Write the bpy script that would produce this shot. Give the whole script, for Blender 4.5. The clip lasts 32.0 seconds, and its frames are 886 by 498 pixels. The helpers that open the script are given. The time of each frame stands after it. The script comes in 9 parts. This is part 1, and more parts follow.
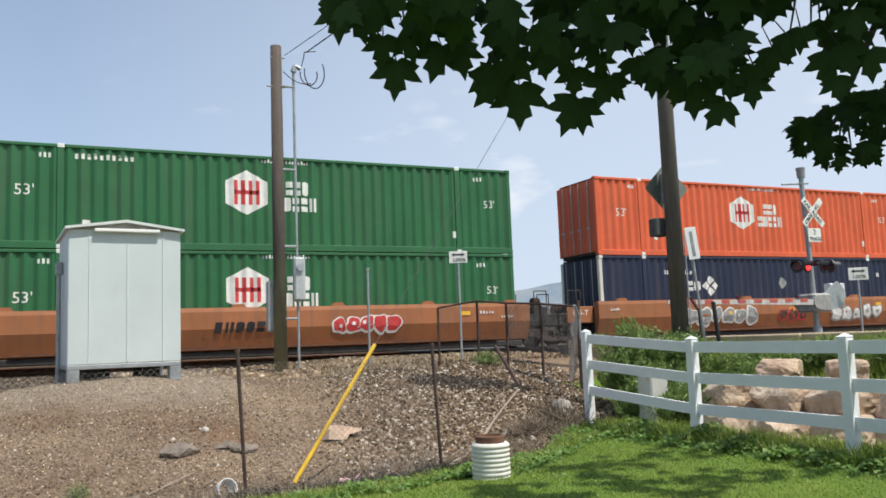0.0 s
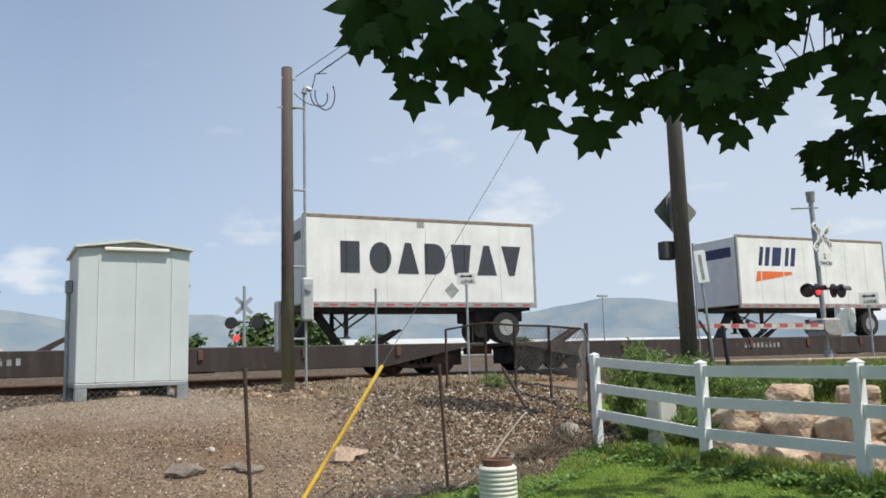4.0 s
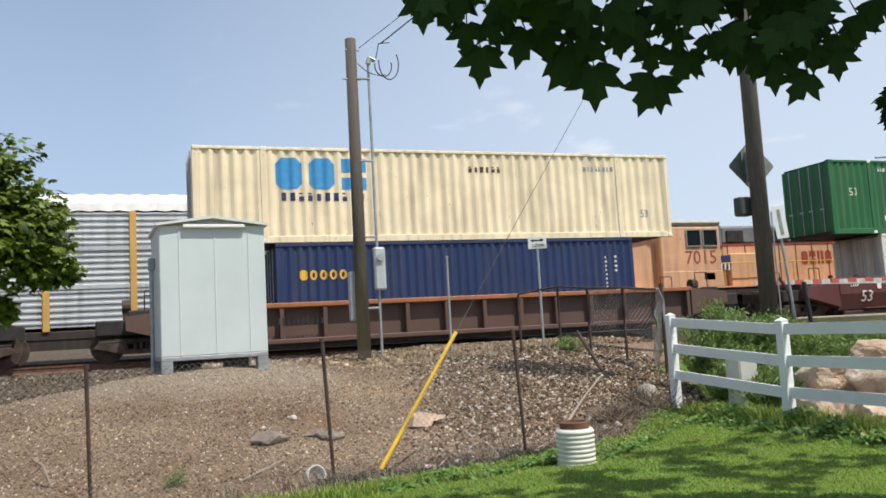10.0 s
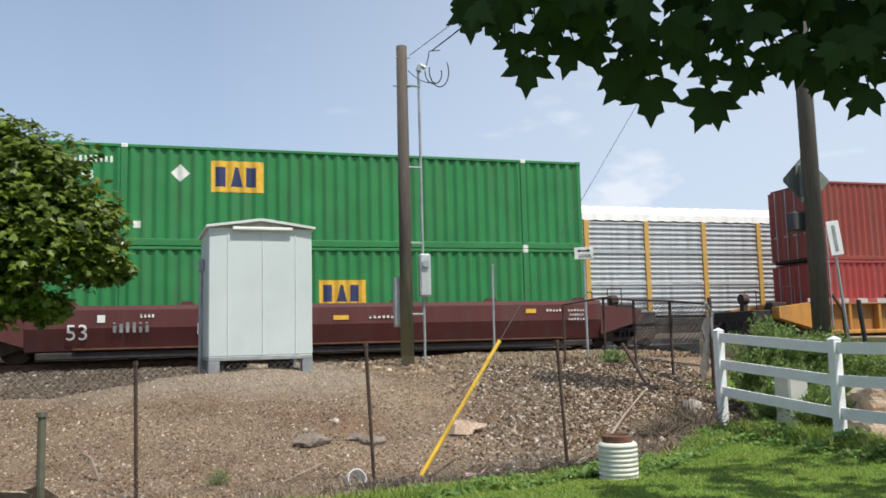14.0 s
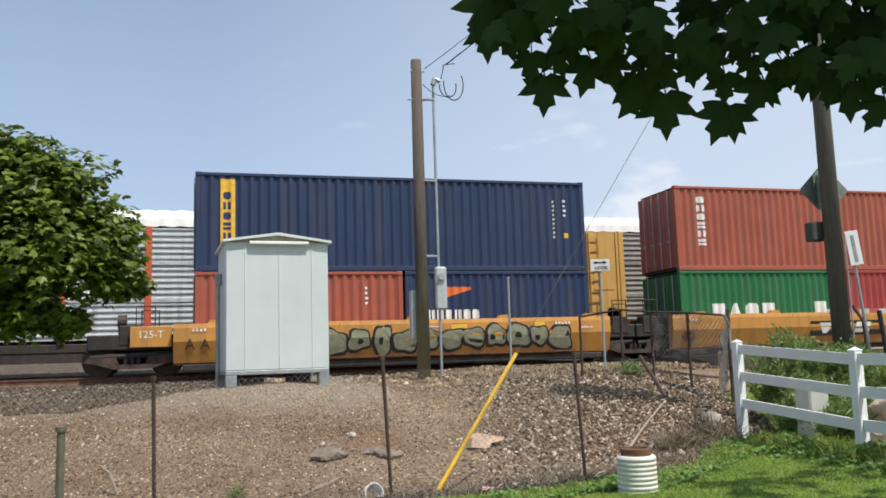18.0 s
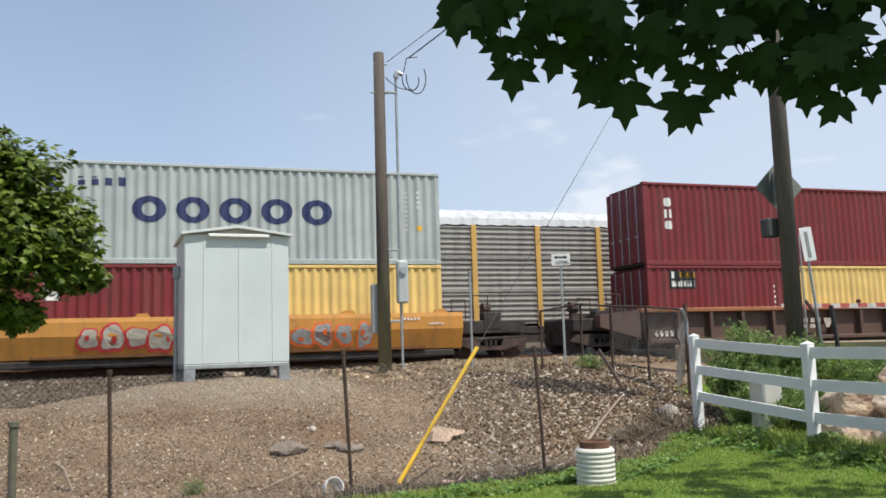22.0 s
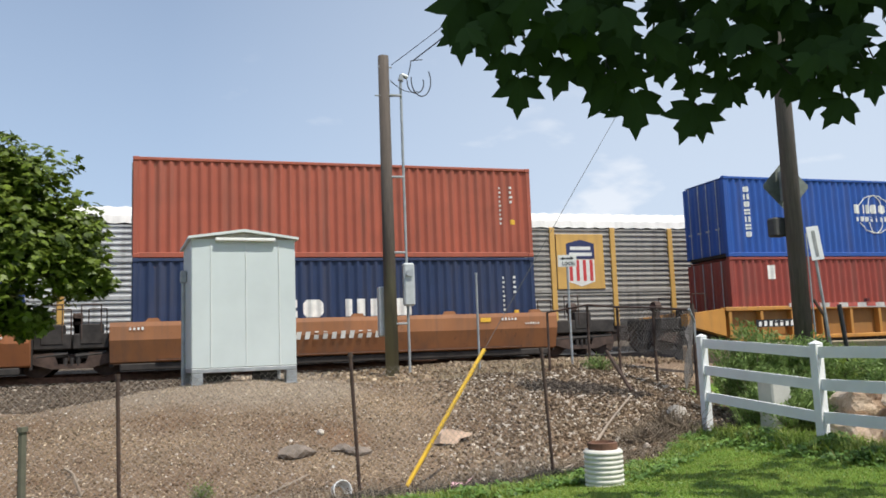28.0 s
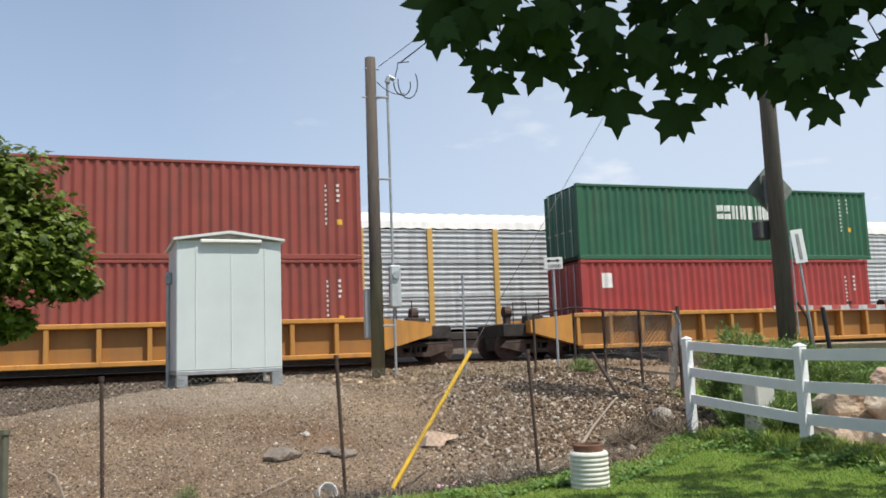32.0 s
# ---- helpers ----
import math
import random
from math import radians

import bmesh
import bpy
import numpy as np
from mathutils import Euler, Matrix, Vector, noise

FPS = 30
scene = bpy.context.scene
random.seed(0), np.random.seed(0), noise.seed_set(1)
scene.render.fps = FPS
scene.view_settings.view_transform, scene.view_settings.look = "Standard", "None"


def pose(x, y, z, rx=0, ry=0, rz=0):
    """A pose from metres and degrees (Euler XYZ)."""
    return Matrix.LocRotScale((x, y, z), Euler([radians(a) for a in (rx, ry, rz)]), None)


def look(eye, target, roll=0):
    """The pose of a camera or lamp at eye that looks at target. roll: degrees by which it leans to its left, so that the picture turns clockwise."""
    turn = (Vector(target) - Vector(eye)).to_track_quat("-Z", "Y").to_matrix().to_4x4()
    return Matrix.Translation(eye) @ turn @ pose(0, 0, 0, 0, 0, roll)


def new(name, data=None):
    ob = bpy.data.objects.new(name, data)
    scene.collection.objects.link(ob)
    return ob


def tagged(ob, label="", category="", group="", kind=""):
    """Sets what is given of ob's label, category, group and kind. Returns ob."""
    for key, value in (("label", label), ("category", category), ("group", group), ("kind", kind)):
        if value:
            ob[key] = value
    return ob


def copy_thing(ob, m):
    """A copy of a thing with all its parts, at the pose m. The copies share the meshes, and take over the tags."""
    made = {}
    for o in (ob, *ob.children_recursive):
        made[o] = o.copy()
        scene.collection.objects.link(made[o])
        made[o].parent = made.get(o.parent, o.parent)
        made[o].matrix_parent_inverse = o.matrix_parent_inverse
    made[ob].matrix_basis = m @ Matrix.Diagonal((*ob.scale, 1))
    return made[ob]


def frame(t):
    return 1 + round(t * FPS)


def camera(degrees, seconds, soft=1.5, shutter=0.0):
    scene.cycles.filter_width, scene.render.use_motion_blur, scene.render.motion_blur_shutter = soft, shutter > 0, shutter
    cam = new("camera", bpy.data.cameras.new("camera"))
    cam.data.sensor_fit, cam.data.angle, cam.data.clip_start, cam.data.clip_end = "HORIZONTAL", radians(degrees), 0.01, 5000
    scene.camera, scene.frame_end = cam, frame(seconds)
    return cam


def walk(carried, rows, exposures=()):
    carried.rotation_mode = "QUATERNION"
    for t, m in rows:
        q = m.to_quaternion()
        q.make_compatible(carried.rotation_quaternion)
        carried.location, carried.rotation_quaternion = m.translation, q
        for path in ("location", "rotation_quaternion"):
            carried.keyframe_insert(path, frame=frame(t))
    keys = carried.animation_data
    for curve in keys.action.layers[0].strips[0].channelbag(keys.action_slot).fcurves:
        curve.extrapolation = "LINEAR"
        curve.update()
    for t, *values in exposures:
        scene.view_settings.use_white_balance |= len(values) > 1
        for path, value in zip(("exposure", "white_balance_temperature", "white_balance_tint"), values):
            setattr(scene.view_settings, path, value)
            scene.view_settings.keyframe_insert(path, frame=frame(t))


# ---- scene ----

# World: x runs along the railway, y away from the viewer across the tracks, z up; the eye stands over the origin.
cam = camera(55.8, 32.0, soft=1.7)
# seconds, pitch, roll, yaw of the hand-held camera
PATH = [
    (0.0, 6.28, 2.17, -25.23), (0.5, 6.36, 2.44, -25.30), (1.0, 6.75, 2.37, -25.22), (1.5, 7.11, 1.99, -25.15), (2.0, 7.22, 1.60, -25.11),
    (2.5, 7.42, 1.49, -25.03), (3.0, 7.58, 1.49, -24.71), (3.5, 7.78, 1.67, -24.64), (5.5, 7.64, 1.42, -24.99), (6.0, 7.62, 1.39, -24.53),
    (6.5, 7.51, 1.44, -24.84), (7.0, 7.03, 1.72, -24.67), (7.5, 7.14, 2.31, -23.87), (8.0, 7.23, 2.50, -23.16), (8.5, 6.93, 2.77, -21.75),
    (9.0, 6.50, 2.89, -20.60), (9.5, 5.82, 2.70, -20.03), (10.0, 5.66, 3.18, -19.71), (10.5, 5.73, 3.28, -19.54), (11.0, 5.70, 2.90, -19.46),
    (11.5, 5.98, 2.52, -19.31), (12.0, 6.06, 2.28, -19.01), (12.5, 6.08, 1.97, -18.03), (13.0, 6.34, 1.60, -17.17), (13.5, 6.30, 1.37, -16.78),
    (15.5, 6.42, 1.91, -16.43), (16.0, 6.70, 1.86, -15.92), (16.5, 7.07, 1.56, -15.67), (17.0, 7.06, 1.46, -15.52), (17.5, 7.14, 1.56, -15.62),
    (18.0, 7.21, 1.72, -15.63), (18.5, 7.25, 1.70, -16.03), (19.0, 7.23, 1.71, -16.58), (19.5, 7.04, 1.73, -17.08), (20.0, 7.15, 2.01, -17.70),
    (20.5, 7.27, 2.00, -17.98), (21.0, 7.07, 1.87, -18.06), (21.5, 6.85, 1.75, -18.17), (22.0, 6.71, 1.71, -18.27), (22.5, 6.79, 1.81, -18.54),
    (23.0, 6.94, 1.92, -18.81), (23.5, 7.00, 1.91, -18.93), (24.0, 6.93, 1.97, -19.16), (24.5, 6.58, 1.88, -19.80), (25.0, 6.38, 1.97, -19.75),
    (25.5, 6.55, 2.01, -19.42), (26.0, 6.36, 2.00, -19.15), (26.5, 6.65, 2.12, -18.60), (28.5, 6.99, 2.14, -17.76), (29.0, 7.21, 2.17, -17.95),
    (29.5, 7.15, 2.18, -18.06), (30.0, 6.93, 2.03, -18.02), (30.5, 6.81, 1.98, -18.10), (31.0, 6.89, 2.14, -18.33), (31.5, 6.99, 2.17, -18.53),
    (32.0, 6.99, 2.11, -18.73),
]
walk(cam, [(t, pose(0, 0, 1.5, 90 + p, r, y)) for t, p, r, y in PATH], exposures=[(0, 0.45), (2.0, 0.44), (3.0, 0.33), (5, 0.32), (7.1, 0.30), (8, 0.38), (9, 0.46), (32, 0.46)])

# ---- light ----
HAZE, CLOUD = (4.05, 5.05, 6.5), (7.4, 7.5, 7.7)
world = bpy.data.worlds.new("sky")
scene.world = world
world.use_nodes = True
wn = world.node_tree
sky = wn.nodes.new("ShaderNodeTexSky")
sky.sky_type = "NISHITA"
sky.sun_disc = False
SUN_EL, SUN_AZ = radians(62), radians(150)          # azimuth clockwise from +y
sky.sun_elevation, sky.sun_rotation = SUN_EL, SUN_AZ
sky.altitude, sky.air_density, sky.dust_density, sky.ozone_density = 1300, 1.0, 3.5, 1.2
tc = wn.nodes.new("ShaderNodeTexCoord")
sep = wn.nodes.new("ShaderNodeSeparateXYZ")
wn.links.new(tc.outputs["Generated"], sep.inputs[0])


def world_mix(fac, a, b):
    m = wn.nodes.new("ShaderNodeMix")
    m.data_type = "RGBA"
    wn.links.new(fac, m.inputs[0])
    wn.links.new(a, m.inputs[6])
    m.inputs[7].default_value = (*b, 1)
    return m.outputs[2]


def world_ramp(src, stops):
    r = wn.nodes.new("ShaderNodeValToRGB")
    while len(r.color_ramp.elements) < len(stops):
        r.color_ramp.elements.new(0.5)
    for e, (p, c) in zip(r.color_ramp.elements, stops):
        e.position, e.color = p, (c, c, c, 1)
    wn.links.new(src, r.inputs[0])
    return r.outputs[0]


# summer haze, thicker towards the horizon, and a few small fair-weather clouds low down
hazy = world_mix(world_ramp(sep.outputs["Z"], [(0.0, 0.85), (0.16, 0.66), (0.42, 0.40), (1.0, 0.15)]), sky.outputs[0], HAZE)
# the haze glows more on the sunward side
hazy = world_mix(world_ramp(sep.outputs["X"], [(0.0, 0.0), (0.5, 0.5), (1.0, 0.7)]), hazy, (5.5, 6.1, 6.95))
mp = wn.nodes.new("ShaderNodeMapping")
mp.inputs["Scale"].default_value = (1, 1, 2.6)
wn.links.new(tc.outputs["Generated"], mp.inputs[0])
cn = wn.nodes.new("ShaderNodeTexNoise")
cn.inputs["Scale"].default_value, cn.inputs["Detail"].default_value = 7.5, 8
wn.links.new(mp.outputs[0], cn.inputs["Vector"])
puff = wn.nodes.new("ShaderNodeMath")
puff.operation = "MULTIPLY"
wn.links.new(world_ramp(cn.outputs["Fac"], [(0.60, 0.0), (0.70, 0.8)]), puff.inputs[0])
wn.links.new(world_ramp(sep.outputs["Z"], [(0.02, 0.9), (0.22, 0.5), (0.36, 0.0)]), puff.inputs[1])
cloudy = world_mix(puff.outputs[0], hazy, CLOUD)
wn.links.new(cloudy, wn.nodes["Background"].inputs[0])
wn.nodes["Background"].inputs[1].default_value = 0.10
sun = new("sun", bpy.data.lights.new("sun", "SUN"))
sun.data.energy, sun.data.angle, sun.data.color = 3.6, radians(0.6), (1.0, 0.95, 0.87)
sun.matrix_world = look((0, 0, 60), Vector((0, 0, 60)) - Vector((math.sin(SUN_AZ) * math.cos(SUN_EL), math.cos(SUN_AZ) * math.cos(SUN_EL), math.sin(SUN_EL))))


# ---- materials ----
def nodes(name, rough=0.6, metal=0.0, spec=0.5):
    m = bpy.data.materials.new(name)
    m.use_nodes = True
    t = m.node_tree
    b = t.nodes["Principled BSDF"]
    b.inputs["Roughness"].default_value = rough
    b.inputs["Metallic"].default_value = metal
    b.inputs["Specular IOR Level"].default_value = spec
    return m, t, b


def tex_noise(t, scale, detail=4.0, stretch=None, rough=0.6):
    co = t.nodes.new("ShaderNodeTexCoord")
    n = t.nodes.new("ShaderNodeTexNoise")
    n.inputs["Scale"].default_value = scale
    n.inputs["Detail"].default_value = detail
    n.inputs["Roughness"].default_value = rough
    src = co.outputs["Object"]
    if stretch:
        mp = t.nodes.new("ShaderNodeMapping")
        mp.inputs["Scale"].default_value = stretch
        t.links.new(src, mp.inputs[0])
        src = mp.outputs[0]
    t.links.new(src, n.inputs["Vector"])
    return n.outputs["Fac"]


def ramp(t, fac, stops):
    r = t.nodes.new("ShaderNodeValToRGB")
    while len(r.color_ramp.elements) < len(stops):
        r.color_ramp.elements.new(0.5)
    for e, (p, c) in zip(r.color_ramp.elements, stops):
        e.position = p
        e.color = (*c, 1) if len(c) == 3 else c
    t.links.new(fac, r.inputs[0])
    return r.outputs[0]


def mixed(t, fac, a, b, kind="MIX"):
    m = t.nodes.new("ShaderNodeMix")
    m.data_type, m.blend_type = "RGBA", kind
    for sock, val in ((m.inputs[0], fac), (m.inputs[6], a), (m.inputs[7], b)):
        if hasattr(val, "links"):
            t.links.new(val, sock)
        else:
            sock.default_value = val if not isinstance(val, tuple) else (*val, 1)
    return m.outputs[2]


def bumped(t, b, fac, strength, dist=0.01):
    n = t.nodes.new("ShaderNodeBump")
    n.inputs["Strength"].default_value = strength
    n.inputs["Distance"].default_value = dist
    t.links.new(fac, n.inputs["Height"])
    t.links.new(n.outputs[0], b.inputs["Normal"])


def shade(c, k):
    return tuple(min(1.0, x * k) for x in c)


PAINTS = {}


def paint(color, wear=0.35, rough=0.55, rust=(0.16, 0.07, 0.035), grime=0.35, fade=0.0):
    """Weathered paint on steel: chalky patches, rust spots, streaks of dirt running down."""
    key = (color, wear, rough, rust, grime)
    if key in PAINTS:
        return PAINTS[key]
    m, t, b = nodes("paint", rough)
    big = tex_noise(t, 0.9, 3)
    base = mixed(t, ramp(t, big, [(0.3, (0, 0, 0)), (0.7, (1, 1, 1))]), shade(color, 0.88), shade(color, 1.1))
    streak = tex_noise(t, 2.2, 5, (1.6, 1.6, 0.12))
    base = mixed(t, ramp(t, streak, [(0.48, (0, 0, 0)), (0.78, (grime, grime, grime))]), base, (0.10, 0.085, 0.07))
    spots = tex_noise(t, 5.5, 8, (1, 1, 0.6), 0.72)
    lo = 0.74 - 0.16 * wear
    mask = ramp(t, spots, [(lo, (0, 0, 0)), (lo + 0.05, (0.85, 0.85, 0.85))])
    base = mixed(t, mask, base, rust)
    t.links.new(base, b.inputs["Base Color"])
    t.links.new(ramp(t, streak, [(0.2, (rough - 0.12,) * 3), (0.8, (rough + 0.2,) * 3)]), b.inputs["Roughness"])
    bumped(t, b, tex_noise(t, 60, 3), 0.15, 0.004)
    PAINTS[key] = m
    return m


def plain(name, color, rough=0.6, metal=0.0, vary=0.25, scale=6.0, bump=0.2, stretch=None):
    m, t, b = nodes(name, rough, metal)
    c = ramp(t, tex_noise(t, scale, 5, stretch), [(0.3, shade(color, 1 - vary)), (0.7, shade(color, 1 + vary))])
    t.links.new(c, b.inputs["Base Color"])
    bumped(t, b, tex_noise(t, scale * 9, 4, stretch), bump, 0.006)
    return m


def glow(name, color, power):
    m, t, b = nodes(name, 0.3)
    b.inputs["Base Color"].default_value = (*shade(color, 0.5), 1)
    b.inputs["Emission Color"].default_value = (*color, 1)
    b.inputs["Emission Strength"].default_value = power
    return m


def leafy(name, dark, light, trans=0.5):
    """Leaf: two greens from leaf to leaf, with light passing through."""
    m, t, b = nodes(name, 0.45, 0, 0.3)
    info = t.nodes.new("ShaderNodeNewGeometry")
    c = ramp(t, info.outputs["Random Per Island"], [(0.0, dark), (0.75, light), (1.0, shade(light, 1.35))])
    c = mixed(t, ramp(t, tex_noise(t, 9, 4), [(0.35, (0, 0, 0)), (0.7, (0.5, 0.5, 0.5))]), c, shade(light, 1.2))
    t.links.new(c, b.inputs["Base Color"])
    tr = t.nodes.new("ShaderNodeBsdfTranslucent")
    t.links.new(c, tr.inputs[0])
    ms = t.nodes.new("ShaderNodeMixShader")
    ms.inputs[0].default_value = trans
    t.links.new(b.outputs[0], ms.inputs[1])
    t.links.new(tr.outputs[0], ms.inputs[2])
    t.links.new(ms.outputs[0], t.nodes["Material Output"].inputs[0])
    return m


def wooden(name, color, stretch=(9, 9, 0.6), rough=0.85):
    m, t, b = nodes(name, rough)
    grain = tex_noise(t, 3.0, 6, stretch, 0.7)
    c = ramp(t, grain, [(0.25, shade(color, 0.5)), (0.5, color), (0.75, shade(color, 1.5))])
    c = mixed(t, ramp(t, tex_noise(t, 0.8, 3), [(0.35, (0, 0, 0)), (0.7, (0.6, 0.6, 0.6))]), c, shade(color, 0.7))
    t.links.new(c, b.inputs["Base Color"])
    bumped(t, b, grain, 0.7, 0.012)
    return m


STEEL_DARK = plain("dark_steel", (0.035, 0.03, 0.027), 0.75, 0.2, 0.5, 4)
RUST = plain("rusty_steel", (0.13, 0.065, 0.04), 0.85, 0.1, 0.45, 7, 0.4)
RUST_DARK = plain("dark_rust", (0.07, 0.045, 0.035), 0.85, 0.1, 0.5, 5, 0.4)
GALV = plain("galvanised_steel", (0.42, 0.44, 0.45), 0.45, 0.6, 0.18, 5, 0.15)
GALV_GREY = plain("grey_conduit", (0.33, 0.35, 0.36), 0.5, 0.3, 0.2, 5, 0.15)
SHED_GREY = plain("shed_paint", (0.55, 0.61, 0.60), 0.5, 0.0, 0.05, 1.2, 0.05)
SHED_TRIM = plain("shed_trim", (0.62, 0.66, 0.64), 0.5, 0.0, 0.08, 2.0, 0.05)
BOX_GREY = plain("meter_box_grey", (0.45, 0.48, 0.48), 0.5, 0.1, 0.12, 4, 0.1)
WHITE_VINYL = plain("white_vinyl", (0.80, 0.81, 0.80), 0.4, 0.0, 0.05, 3, 0.04)
WHITE_MARK = plain("white_marking", (0.72, 0.72, 0.68), 0.6, 0.0, 0.12, 6, 0.05)
YELLOW_MARK = plain("yellow_marking", (0.72, 0.42, 0.04), 0.6, 0.0, 0.15, 6, 0.05)
YELLOW_PVC = plain("yellow_plastic", (0.68, 0.42, 0.03), 0.45, 0.0, 0.12, 5, 0.05)
BLACK = plain("black_paint", (0.018, 0.018, 0.02), 0.5, 0.0, 0.3, 5, 0.05)
NAVY_MARK = plain("navy_marking", (0.025, 0.035, 0.11), 0.55, 0.0, 0.15, 6, 0.05)
CHAR_MARK = plain("charcoal_marking", (0.045, 0.05, 0.062), 0.55, 0.0, 0.15, 6, 0.05)
ORANGE_MARK = plain("orange_marking", (0.75, 0.16, 0.04), 0.55, 0.0, 0.12, 6, 0.05)
RED_MARK = plain("red_marking", (0.55, 0.05, 0.05), 0.55, 0.0, 0.12, 6, 0.05)
BLUE_MARK = plain("blue_marking", (0.05, 0.27, 0.55), 0.55, 0.0, 0.12, 6, 0.05)
GREY_MARK = plain("grey_marking", (0.30, 0.31, 0.30), 0.6, 0.0, 0.3, 5, 0.05)
BROWN_MARK = plain("brown_marking", (0.10, 0.045, 0.03), 0.6, 0.0, 0.2, 5, 0.05)
TYRE = plain("tyre_rubber", (0.025, 0.024, 0.023), 0.85, 0.0, 0.3, 8, 0.3)
POLE_WOOD = wooden("weathered_pole_wood", (0.085, 0.068, 0.055))
# the treated foot of the pole has bleached to a greenish grey
t, b = POLE_WOOD.node_tree, POLE_WOOD.node_tree.nodes["Principled BSDF"]
co, ht, up = t.nodes.new("ShaderNodeTexCoord"), t.nodes.new("ShaderNodeSeparateXYZ"), t.nodes.new("ShaderNodeMath")
t.links.new(co.outputs["Object"], ht.inputs[0])
up.operation = "MULTIPLY_ADD"
up.inputs[1].default_value = 0.16
t.links.new(ht.outputs["Z"], up.inputs[0])
t.links.new(tex_noise(t, 1.5, 4, (3, 3, 0.4)), up.inputs[2])
t.links.new(mixed(t, ramp(t, up.outputs[0], [(0.62, (0.9, 0.9, 0.9)), (1.0, (0, 0, 0))]), b.inputs["Base Color"].links[0].from_socket, (0.175, 0.172, 0.10)), b.inputs["Base Color"])
POLE_WOOD_GREY = wooden("grey_pole_wood", (0.125, 0.105, 0.092))
TREE_BARK = wooden("bark", (0.09, 0.075, 0.06), (7, 7, 1.5))
TIE_WOOD = wooden("tie_wood", (0.075, 0.06, 0.05), (1, 9, 9))
DRY_WOOD = wooden("dry_wood", (0.33, 0.27, 0.21), (8, 8, 1))
GLASS_DARK, _t, _b = nodes("dark_window_glass", 0.08)
_b.inputs["Base Color"].default_value = (0.015, 0.018, 0.02, 1)


# ---- mesh tools ----
class Shape:
    """Collects boxes, tubes and plates into one mesh."""

    def __init__(self):
        self.v, self.f = [], []

    def add(self, verts, faces):
        k = len(self.v)
        self.v += [tuple(p) for p in verts]
        self.f += [tuple(i + k for i in q) for q in faces]
        return self

    def box(self, x0, y0, z0, x1, y1, z1, b=0.0):
        if b <= 0:
            return self.add([(x, y, z) for x in (x0, x1) for y in (y0, y1) for z in (z0, z1)],
                            [(0, 1, 3, 2), (4, 6, 7, 5), (0, 4, 5, 1), (2, 3, 7, 6), (0, 2, 6, 4), (1, 5, 7, 3)])
        b = min(b, (x1 - x0) * 0.45, (y1 - y0) * 0.45, (z1 - z0) * 0.45)
        vs, lo, hi = [], (x0, y0, z0), (x1, y1, z1)
        for i in range(8):
            s = ((i >> 2) & 1, (i >> 1) & 1, i & 1)
            c = [hi[a] if s[a] else lo[a] for a in range(3)]
            n = [c[a] + (-b if s[a] else b) for a in range(3)]
            for a in range(3):
                p = list(n)
                p[a] = c[a]
                vs.append(tuple(p))
        def ix(i, a):
            return i * 3 + a
        fs = []
        for a, ring in ((0, ((0, 1, 3, 2), (4, 6, 7, 5))), (1, ((0, 4, 5, 1), (2, 3, 7, 6))), (2, ((0, 2, 6, 4), (1, 5, 7, 3)))):
            for q in ring:
                fs.append(tuple(ix(i, a) for i in q))
        for i in range(8):
            for bit in (1, 2, 4):
                j = i | bit
                if j != i:
                    a1, a2 = [a for a in range(3) if (4 >> a) != bit]
                    fs.append((ix(i, a1), ix(j, a1), ix(j, a2), ix(i, a2)))
            fs.append((ix(i, 0), ix(i, 1), ix(i, 2)))
        return self.add(vs, fs)

    def tube(self, p, q, r, r2=None, n=10, caps=True):
        p, q = Vector(p), Vector(q)
        r2 = r if r2 is None else r2
        d = (q - p).normalized()
        u = d.orthogonal().normalized()
        w = d.cross(u)
        vs = [c + (u * math.cos(2 * math.pi * i / n) + w * math.sin(2 * math.pi * i / n)) * s for c, s in ((p, r), (q, r2)) for i in range(n)]
        fs = [(i, (i + 1) % n, n + (i + 1) % n, n + i) for i in range(n)]
        if caps:
            fs += [tuple(range(n - 1, -1, -1)), tuple(range(n, 2 * n))]
        return self.add(vs, fs)

    def line(self, pts, r, n=6):
        for a, b in zip(pts, pts[1:]):
            self.tube(a, b, r, n=n)
        return self

    def prism(self, pts, axis, a, b):
        """A closed outline of 2D points, extruded along an axis from a to b."""
        n = len(pts)
        def put(p, k):
            return {"x": (k, p[0], p[1]), "y": (p[0], k, p[1]), "z": (p[0], p[1], k)}[axis]
        self.add([put(p, a) for p in pts] + [put(p, b) for p in pts],
                 [tuple(range(n)), tuple(range(2 * n - 1, n - 1, -1))] + [(i, n + i, n + (i + 1) % n, (i + 1) % n) for i in range(n)])
        return self

    def lathe(self, prof, n=20, cx=0.0, cy=0.0):
        k = len(prof)
        vs = [(cx + r * math.cos(2 * math.pi * j / n), cy + r * math.sin(2 * math.pi * j / n), z) for j in range(n) for r, z in prof]
        fs = [(j * k + i, ((j + 1) % n) * k + i, ((j + 1) % n) * k + i + 1, j * k + i + 1) for j in range(n) for i in range(k - 1)]
        return self.add(vs, fs)

    def mesh(self, name, mat, smooth=False):
        me = bpy.data.meshes.new(name)
        me.from_pydata(self.v, [], self.f)
        bm = bmesh.new()
        bm.from_mesh(me)
        bmesh.ops.recalc_face_normals(bm, faces=bm.faces)
        bm.to_mesh(me)
        bm.free()
        if smooth:
            me.polygons.foreach_set("use_smooth", [True] * len(me.polygons))
        me.materials.append(mat)
        return me


